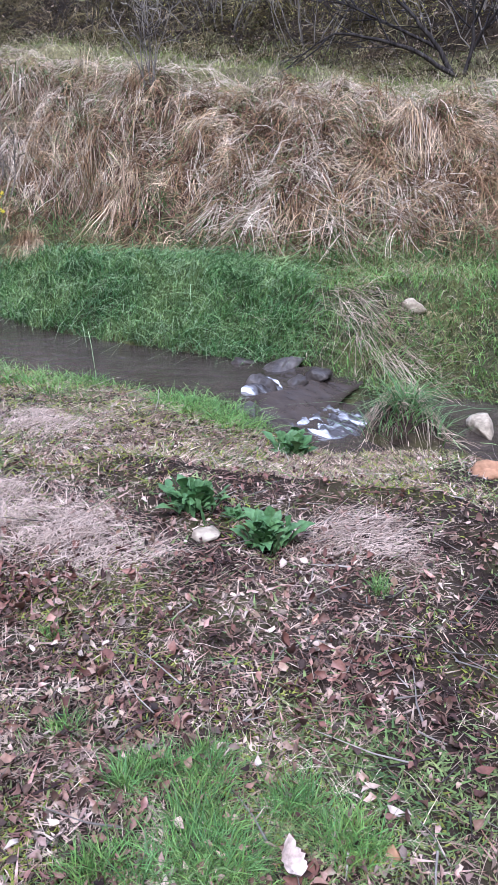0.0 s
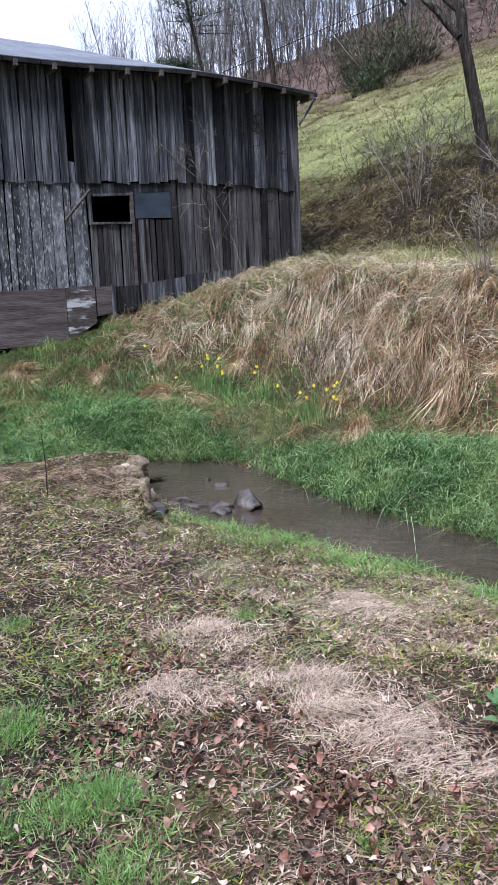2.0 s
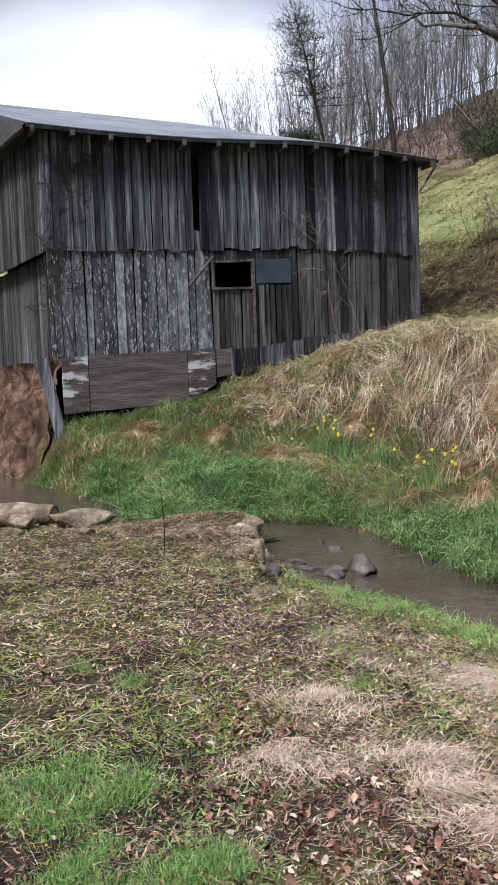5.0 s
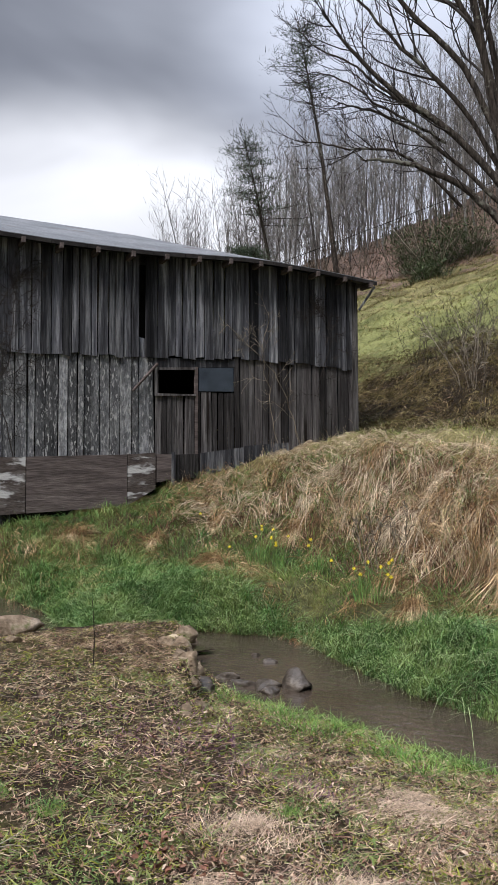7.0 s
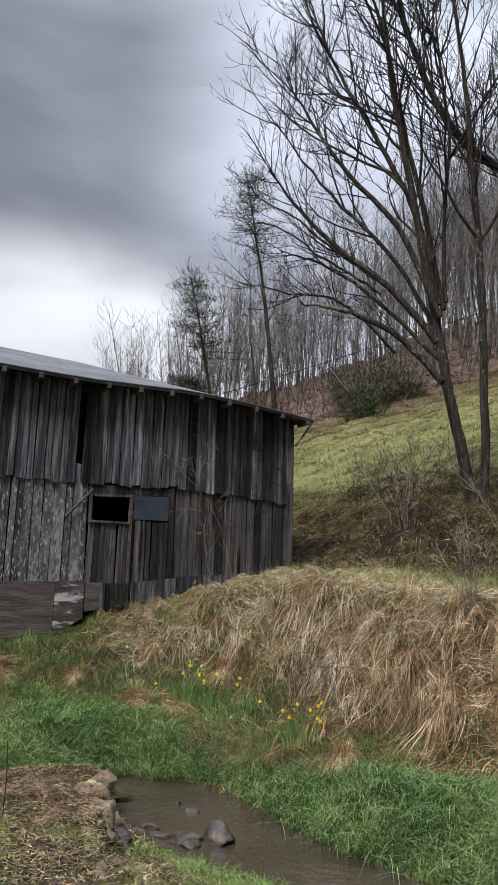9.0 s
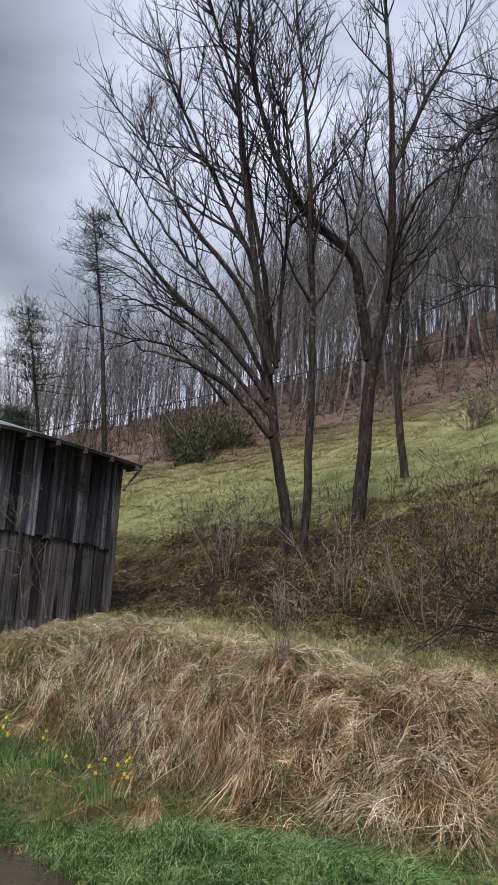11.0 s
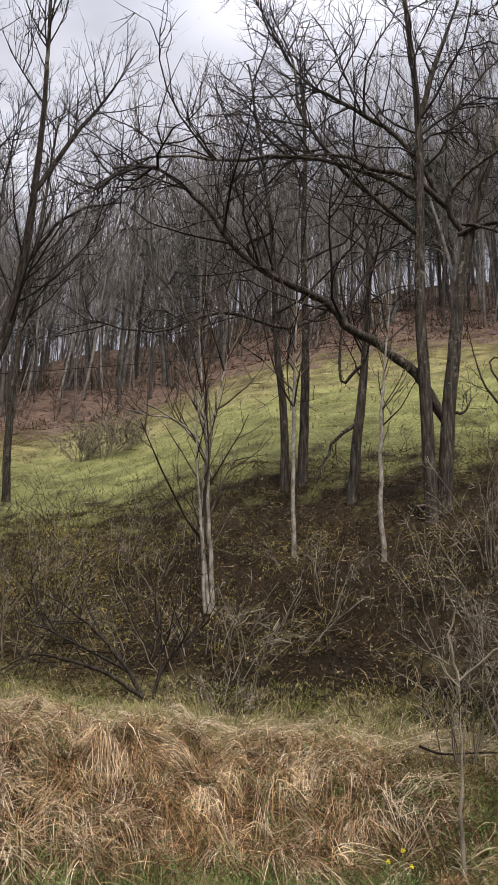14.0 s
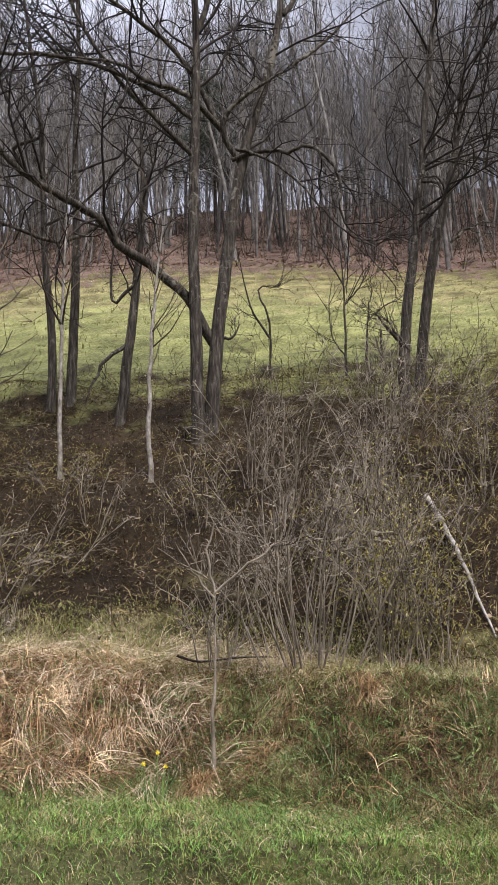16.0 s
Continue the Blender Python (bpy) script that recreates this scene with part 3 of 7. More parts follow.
def box(bm, x0, x1, y0, y1, z0, z1):
    vs = [bm.verts.new((x, y, z)) for x in (x0, x1) for y in (y0, y1) for z in (z0, z1)]
    for f in ((0, 1, 3, 2), (4, 6, 7, 5), (0, 4, 5, 1), (2, 3, 7, 6), (0, 2, 6, 4), (1, 5, 7, 3)):
        bm.faces.new([vs[i] for i in f])


def stone_mesh(name, seed, size, mat, rugged=.28, detail=2):
    """A broken, weathered stone about the origin, sitting a little into the ground."""
    rng = np.random.default_rng(seed)
    bm = bmesh.new()
    bmesh.ops.create_icosphere(bm, subdivisions=detail, radius=1)
    cuts = rng.normal(0, 1, (13, 3))
    cuts /= np.linalg.norm(cuts, axis=1)[:, None]
    depth = rng.uniform(.42, .85, 13)
    for v in bm.verts:
        p = np.array(v.co)
        for c, d in zip(cuts, depth):
            over = p @ c - d
            if over > 0:
                p = p - c * over * .97
        p = p * (1 + rugged * .5 * noise.noise(Vector(p * 2.2) + Vector((seed, 0, 0))) + rugged * .45 * noise.noise(Vector(p * 5.5) + Vector((0, seed, 0))) + rugged * .3 * noise.noise(Vector(p * 12) + Vector((seed, seed, 0))))
        v.co = Vector(p * np.array(size) * .5)
    me = bpy.data.meshes.new(name)
    for f in bm.faces:
        f.smooth = True
    bm.to_mesh(me)
    bm.free()
    me.materials.append(mat)
    return me


# ---- ground, one sheet to the horizon ----
RINGS = np.concatenate([[.01, .1, .2], np.geomspace(.3, 15, 190), np.geomspace(15, 32, 120)[1:], np.geomspace(32, 130, 90)[1:], np.geomspace(130, 3500, 16)[1:]])
TURNS = np.concatenate([np.arange(-62, 72, .5), np.arange(72, 298, 5.0)])
gr, ga = np.meshgrid(RINGS, np.radians(TURNS), indexing="ij")
gx, gy = gr * np.sin(ga), gr * np.cos(ga)
gz, gzone = land(gx, gy)
rows, cols = gx.shape
gi, gj = np.meshgrid(np.arange(rows - 1), np.arange(cols), indexing="ij")
ground_faces = np.stack([gi * cols + gj, (gi + 1) * cols + gj, (gi + 1) * cols + (gj + 1) % cols, gi * cols + (gj + 1) % cols], -1).reshape(-1, 4)
ground_verts = np.stack([gx, gy, gz], -1).reshape(-1, 3)
ground_mesh = mesh_of("ground", ground_verts, ground_faces[:, ::-1], SOIL)
zone = ground_mesh.attributes.new("zone", "FLOAT", "POINT")
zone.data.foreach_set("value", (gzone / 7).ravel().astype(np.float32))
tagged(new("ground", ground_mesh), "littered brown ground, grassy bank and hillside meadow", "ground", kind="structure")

# ---- the brook ----
line = curve_through(BROOK[:, :2], 10)
k = np.linspace(0, len(BROOK) - 1, len(line))
half_w = np.interp(k, np.arange(len(BROOK)), BROOK[:, 2]) + .35
level = np.interp(k, np.arange(len(BROOK)), BROOK[:, 3])
across = np.gradient(line, axis=0)
across = np.stack([-across[:, 1], across[:, 0]], 1) / np.linalg.norm(across, axis=1)[:, None]
ww = np.linspace(-1, 1, 9)
wv = np.concatenate([line[:, None] + across[:, None] * (half_w[:, None] * ww)[..., None], np.broadcast_to(level[:, None, None], (len(line), 9, 1))], -1)
fast = np.exp(-((wv[..., 0] - .55) / .45) ** 2)[..., None] * np.array([0, 0, 1])
wv = wv + fast * (.03 * wave(wv[..., 0], wv[..., 1], .16)[..., None] + .02 * wave(wv[..., 0], wv[..., 1], .07, 3.0)[..., None])
wi, wj = np.meshgrid(np.arange(len(line) - 1), np.arange(8), indexing="ij")
water_faces = np.stack([wi * 9 + wj, (wi + 1) * 9 + wj, (wi + 1) * 9 + wj + 1, wi * 9 + wj + 1], -1).reshape(-1, 4)
tagged(new("water", mesh_of("water", wv, water_faces, WATER)), "murky brown brook water between grassy banks", "water", kind="structure")


# ---- the barn ----
CORNER, ALONG = np.array([-10.965, 11.925]), np.array([.6115, .7913])
OUT = np.array([ALONG[1], -ALONG[0]])
LENGTH = 8.29
END_WAY = np.array([math.sin(radians(-60)), math.cos(radians(-60))])
WALL = Matrix(((ALONG[0], OUT[0], 0, CORNER[0]), (ALONG[1], OUT[1], 0, CORNER[1]), (0, 0, 1, 0), (0, 0, 0, 1)))
barn = tagged(new("barn"), "weathered grey board barn with a tin roof on the bank", "barn")
barn.matrix_world = WALL


def wall_xy(s, o=0.0):
    return CORNER + ALONG * s + OUT * o


def eave_at(s):
    return float(np.interp(s, [-.3, 1.3, 3, 5.5, 7.1, 8.6], [6.24, 6.2, 6.22, 6.36, 6.3, 6.2]))


def band_at(s):
    return float(np.interp(s, [0, 1.85, 3.6, 5.8, 8.3], [4.03, 4.07, 4.13, 4.23, 4.14]))


def board(name, s0, s1, o, z0a, z0b, z1a, z1b, mat, parent, thick=.028, label="", lean=0.0):
    """A board of the wall from s0 to s1, with its own slope at foot and head; lean shifts its head along the wall."""
    bm = bmesh.new()
    e = min(.006, (s1 - s0) * .1)
    vs = []
    for y in (o - thick, o):
        i = e if y == o else 0
        vs.append([bm.verts.new((s0 + i, y, z0a)), bm.verts.new((s1 - i, y, z0b)), bm.verts.new((s1 - i + lean, y, z1b)), bm.verts.new((s0 + i + lean, y, z1a))])
    b, f = vs
    bm.faces.new(f)
    bm.faces.new(b[::-1])
    for i in range(4):
        j = (i + 1) % 4
        bm.faces.new((b[i], b[j], f[j], f[i]))
    bmesh.ops.recalc_face_normals(bm, faces=bm.faces)
    return part(name, bm, mat, parent, label)


rng = np.random.default_rng(11)
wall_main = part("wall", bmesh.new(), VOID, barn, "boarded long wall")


def board_run(s0, s1, foot, head, o, parent, narrow=.13, wide=.27, mat=WEATHERED):
    s = s0
    while s < s1 - .03:
        w = min(rng.uniform(narrow, wide), s1 - s)
        if s1 - s - w < .08:
            w = s1 - s
        e = s + w - rng.uniform(.004, .022)
        cut = rng.normal(0, .025)
        board("board", s, e, o + rng.uniform(-.016, .016), foot(s) + cut, foot(e) + cut + rng.normal(0, .012), head(s), head(e), mat, parent, lean=rng.normal(0, .016))
        s += w


def lower_foot(s):
    p = wall_xy(s, .05)
    deep = float(height(p[0], p[1])) - .05
    return max(2.02 if s < 3.5 else deep, deep)


board_run(.02, 2.95, band_at, lambda s: eave_at(s) - .02, .03, wall_main)
board_run(3.08, LENGTH, band_at, lambda s: eave_at(s) - .02, .03, wall_main)
board("board", 2.96, 3.08, -.03, band_at(3), band_at(3), 4.52, 4.5, WEATHERED, wall_main)
board_run(.02, 3.3, lower_foot, lambda s: band_at(s) + .06, -.02, wall_main, mat=MOTTLED_BOARD)
board_run(5.13, LENGTH, lower_foot, lambda s: band_at(s) + .06, -.02, wall_main, mat=BROWN_AND_SHADED_BOARD)
board_run(3.3, 4.2, lower_foot, lambda s: 3.36, -.025, wall_main, narrow=.09, wide=.16, mat=BROWN_AND_SHADED_BOARD)
board_run(4.24, 5.13, lower_foot, lambda s: 3.46, -.025, wall_main, narrow=.09, wide=.16, mat=BROWN_AND_SHADED_BOARD)
board("trim_board", 3.26, 5.16, -.01, 3.9, 4.03, 4.12, 4.2, WEATHERED, wall_main, .04)
board("post", 8.14, 8.3, .05, 2.4, 2.45, 6.15, 6.15, BROWN_AND_SHADED_BOARD, wall_main, .1)
board("post", 4.19, 4.26, .0, 1.9, 1.9, 3.98, 3.98, DARK_BOARD, wall_main, .07)
# added panel behind the slit, near-black in place of the interior's shade
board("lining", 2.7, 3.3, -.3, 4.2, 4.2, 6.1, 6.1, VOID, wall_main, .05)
hatch = part("window", bmesh.new(), VOID, barn, "open unglazed hatch, dark inside")
board("frame", 3.30, 3.37, .0, 3.36, 3.36, 3.93, 3.93, BROWN_AND_SHADED_BOARD, hatch, .06)
board("sill", 3.30, 4.2, .015, 3.33, 3.36, 3.38, 3.40, BROWN_AND_SHADED_BOARD, hatch, .06)
board("frame", 3.37, 4.2, .0, 3.87, 3.92, 3.92, 3.97, BROWN_AND_SHADED_BOARD, hatch, .06)
board("panel", 4.28, 5.1, -.015, 3.47, 3.5, 3.97, 4.02, BLUE_PANEL, hatch, .02, "blue-grey sheet over the second opening")
brace_pts = [(2.79, .05, 3.4), (3.33, .05, 3.99)]
tb = Tubes()
tb.add(brace_pts, .03, .03, 4)
part("brace", tb.mesh("brace", DARK_BOARD), DARK_BOARD, barn)
# end wall, turned away; its shade is put into darker boards
END_LOCAL = np.array([END_WAY @ ALONG, END_WAY @ OUT])
end_wall = part("end_wall", bmesh.new(), VOID, barn, "boarded end wall, shade put into its darker boards")
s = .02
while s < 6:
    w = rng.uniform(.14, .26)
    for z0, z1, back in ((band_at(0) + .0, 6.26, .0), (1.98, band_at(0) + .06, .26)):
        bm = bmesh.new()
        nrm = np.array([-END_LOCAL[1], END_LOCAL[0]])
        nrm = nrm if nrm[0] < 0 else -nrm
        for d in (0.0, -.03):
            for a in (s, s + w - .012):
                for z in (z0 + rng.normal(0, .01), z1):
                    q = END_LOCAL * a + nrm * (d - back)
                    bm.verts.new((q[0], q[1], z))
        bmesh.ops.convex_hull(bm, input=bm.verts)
        part("board", bm, BROWN_AND_SHADED_BOARD, end_wall)
    s += w
# planks that close the foot of the wall
skirt = part("skirting", bmesh.new(), VOID, barn, "low planks under the wall, partly whitewashed")
board("plank", .16, .66, .135, .95, .98, 2.03, 2.04, PALE_BOARD, skirt, .04, "plank with peeling whitewash")
board("plank", .664, 2.66, .13, .975, 1.08, 2.045, 2.11, DARK_BOARD, skirt, .04)
board("plank", 2.664, 3.26, .135, 1.1, 1.42, 2.115, 2.15, PALE_BOARD, skirt, .04, "plank with peeling whitewash")
board("plank", 3.28, 3.62, .12, 1.55, 1.6, 2.12, 2.13, DARK_BOARD, skirt, .04)
board("plank", 3.66, 4.22, .10, 1.6, 1.65, 2.12, 2.14, BROWN_AND_SHADED_BOARD, skirt, .04)
board("plank", 4.28, 5.3, .10, 1.7, 1.9, 2.16, 2.3, WEATHERED, skirt, .04)
board("plank", 5.32, 6.4, .09, 2.0, 2.1, 2.33, 2.42, WEATHERED, skirt, .04)
board("stake", 3.6, 3.68, .17, 1.5, 1.5, 2.16, 2.17, WEATHERED, skirt, .03)
board("post", -.02, .2, .17, .5, .5, 2.0, 2.02, WEATHERED, barn, .08, "leaning grey corner plank", lean=-.3)
board("post", .22, .4, .05, .45, .45, 1.0, 1.0, WEATHERED, barn, .12)
# near-black back wall and underfloor sheet, shade put into colour, close the inside
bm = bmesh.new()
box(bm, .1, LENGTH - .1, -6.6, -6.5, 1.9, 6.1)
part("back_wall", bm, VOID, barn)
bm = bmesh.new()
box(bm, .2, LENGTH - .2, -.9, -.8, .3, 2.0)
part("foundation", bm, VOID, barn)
bm = bmesh.new()
box(bm, LENGTH - .12, LENGTH, -6.6, -.08, 2.0, 6.1)
part("gable_wall", bm, WEATHERED, barn)
bm = bmesh.new()
box(bm, .2, LENGTH - .1, -6.5, -.2, 1.9, 2.0)
part("floor", bm, DARK_BOARD, barn)
q, up = np.meshgrid(np.linspace(.12, 7.5, 70), np.linspace(0, 1, 20), indexing="ij")
away = nrm[:, None, None] * (.6 * (1 - up) ** 1.4 - .22)
ex, ey = END_LOCAL[0] * q + away[0], END_LOCAL[1] * q + away[1]
wx, wy = CORNER[0] + ALONG[0] * ex + OUT[0] * ey, CORNER[1] + ALONG[1] * ex + OUT[1] * ey
low = height(wx, wy) - .15
lumps = np.array([noise.noise(Vector((a * 2.1, b * 3.0, 1))) + .5 * noise.noise(Vector((a * 6.5, b * 8.0, 4))) for a, b in zip(q.ravel(), up.ravel())]).reshape(q.shape)
ex, ey = ex + nrm[0] * .36 * lumps, ey + nrm[1] * .36 * lumps
wx, wy = CORNER[0] + ALONG[0] * ex + OUT[0] * ey, CORNER[1] + ALONG[1] * ex + OUT[1] * ey
wz = low + (2.0 - low) * (up + .06 * lumps * up * (1 - up) * 4)
ei, ej = np.meshgrid(np.arange(69), np.arange(19), indexing="ij")
earth_faces = np.stack([ei * 20 + ej, (ei + 1) * 20 + ej, (ei + 1) * 20 + ej + 1, ei * 20 + ej + 1], -1).reshape(-1, 4)
tagged(new("earth_bank", mesh_of("earth_bank", np.stack([wx, wy, wz], -1), earth_faces, RED_EARTH)), "bare reddish earth bank under the barn's end wall", "earth", kind="structure")
# hipped tin roof with an overhang
eaves = [(s, .38, eave_at(s)) for s in np.linspace(-.32, 8.62, 14)]
ridge = [(s, -4.0, z) for s, z in zip(np.linspace(-1.6, 8.0, 14), np.interp(np.linspace(-1.6, 8.0, 14), [-1.6, 5.0, 5.8, 8.0], [7.93, 7.88, 7.1, 6.8]))]
left_back = (END_LOCAL[0] * 9 - .32, END_LOCAL[1] * 9 + .1, 6.75)
back = [(s, -8.4, 6.3) for s in np.linspace(left_back[0], 8.62, 14)]
bm = bmesh.new()
top, under = [], []
for lift, store in ((.0, top), (-.018, under)):
    store.append([bm.verts.new((x, y, z + lift)) for x, y, z in eaves])
    store.append([bm.verts.new((x, y, z + lift)) for x, y, z in ridge])
    store.append([bm.verts.new((x, y, z + lift)) for x, y, z in back])
for store in (top, under):
    e, r, b = store
    for i in range(13):
        bm.faces.new((e[i], e[i + 1], r[i + 1], r[i]))
        bm.faces.new((r[i], r[i + 1], b[i + 1], b[i]))
    bm.faces.new((e[0], r[0], b[0]))
    bm.faces.new((e[13], b[13], r[13]))
loop_t, loop_u = top[0] + top[2][::-1], under[0] + under[2][::-1]
for i in range(len(loop_t)):
    j = (i + 1) % len(loop_t)
    bm.faces.new((loop_t[i], loop_t[j], loop_u[j], loop_u[i]))
bmesh.ops.recalc_face_normals(bm, faces=bm.faces)
roof = part("roof", bm, TIN, barn, "dull grey tin roof")
for i in range(13):
    s0, s1 = eaves[i][0], eaves[i + 1][0]
    board("fascia", s0, s1, .385, eave_at(s0) - .09, eave_at(s1) - .09, eave_at(s0) - .015, eave_at(s1) - .015, FASCIA, roof, .03)
for s in np.arange(-.2, 8.6, .72):
    bm = bmesh.new()
    box(bm, s - .035, s + .035, .0, .44, eave_at(s) - .17, eave_at(s) - .06)
    part("rafter_end", bm, DARK_BOARD, roof)
tb = Tubes()
tb.add([(8.3, .1, 5.55), (8.58, .34, 6.08)], .035, .035, 4)
part("brace", tb.mesh("brace", WEATHERED), WEATHERED, barn)
tb = Tubes()
fe = [(-.32, .38, 6.15), (END_LOCAL[0] * 9 - .32, END_LOCAL[1] * 9 + .1, 6.66)]
tb.add(fe, .06, .06, 4)
part("fascia", tb.mesh("fascia", DARK_BOARD), DARK_BOARD, roof)

# bare vines on the boards
for n, pts in enumerate(([(6.8, .08, 2.2), (6.35, .09, 3.4), (5.9, .09, 4.1), (4.85, .09, 4.95)], [(6.1, .1, 2.4), (5.9, .09, 3.6), (5.75, .1, 4.4), (5.95, .09, 5.3)], [(7.4, .1, 2.7), (7.2, .1, 3.6), (7.5, .1, 4.8), (7.2, .1, 5.6)], [(.5, .1, 1.9), (.2, .09, 3.2), (.45, .1, 4.6), (.3, .12, 5.8)], [(.1, .1, 2.1), (-.05, .1, 4.0), (.2, .12, 5.0), (.7, .12, 5.7)])):
    rng = np.random.default_rng(1200 + n)
    vine = Tubes()
    path = curve_through(pts, 5)
    path[:, 0] += rng.normal(0, .03, len(path))
    vine.add(path, .013, .006, 4)
    sprout(rng, vine, path, .006, 16 if n < 2 else 34, .8, 2, 1.0, -.05 if n > 1 else .05, .1, 3, .004)
    for v in vine.verts:
        v[:, 1] = .06 + np.abs(v[:, 1] - .06) * .25
    t = new("vine", vine.mesh("vine", BRUSH if n < 2 else TWIG))
    t.matrix_world = WALL
    tagged(t, "leafless thin vine climbing the barn boards", "vine", "vines on the barn")

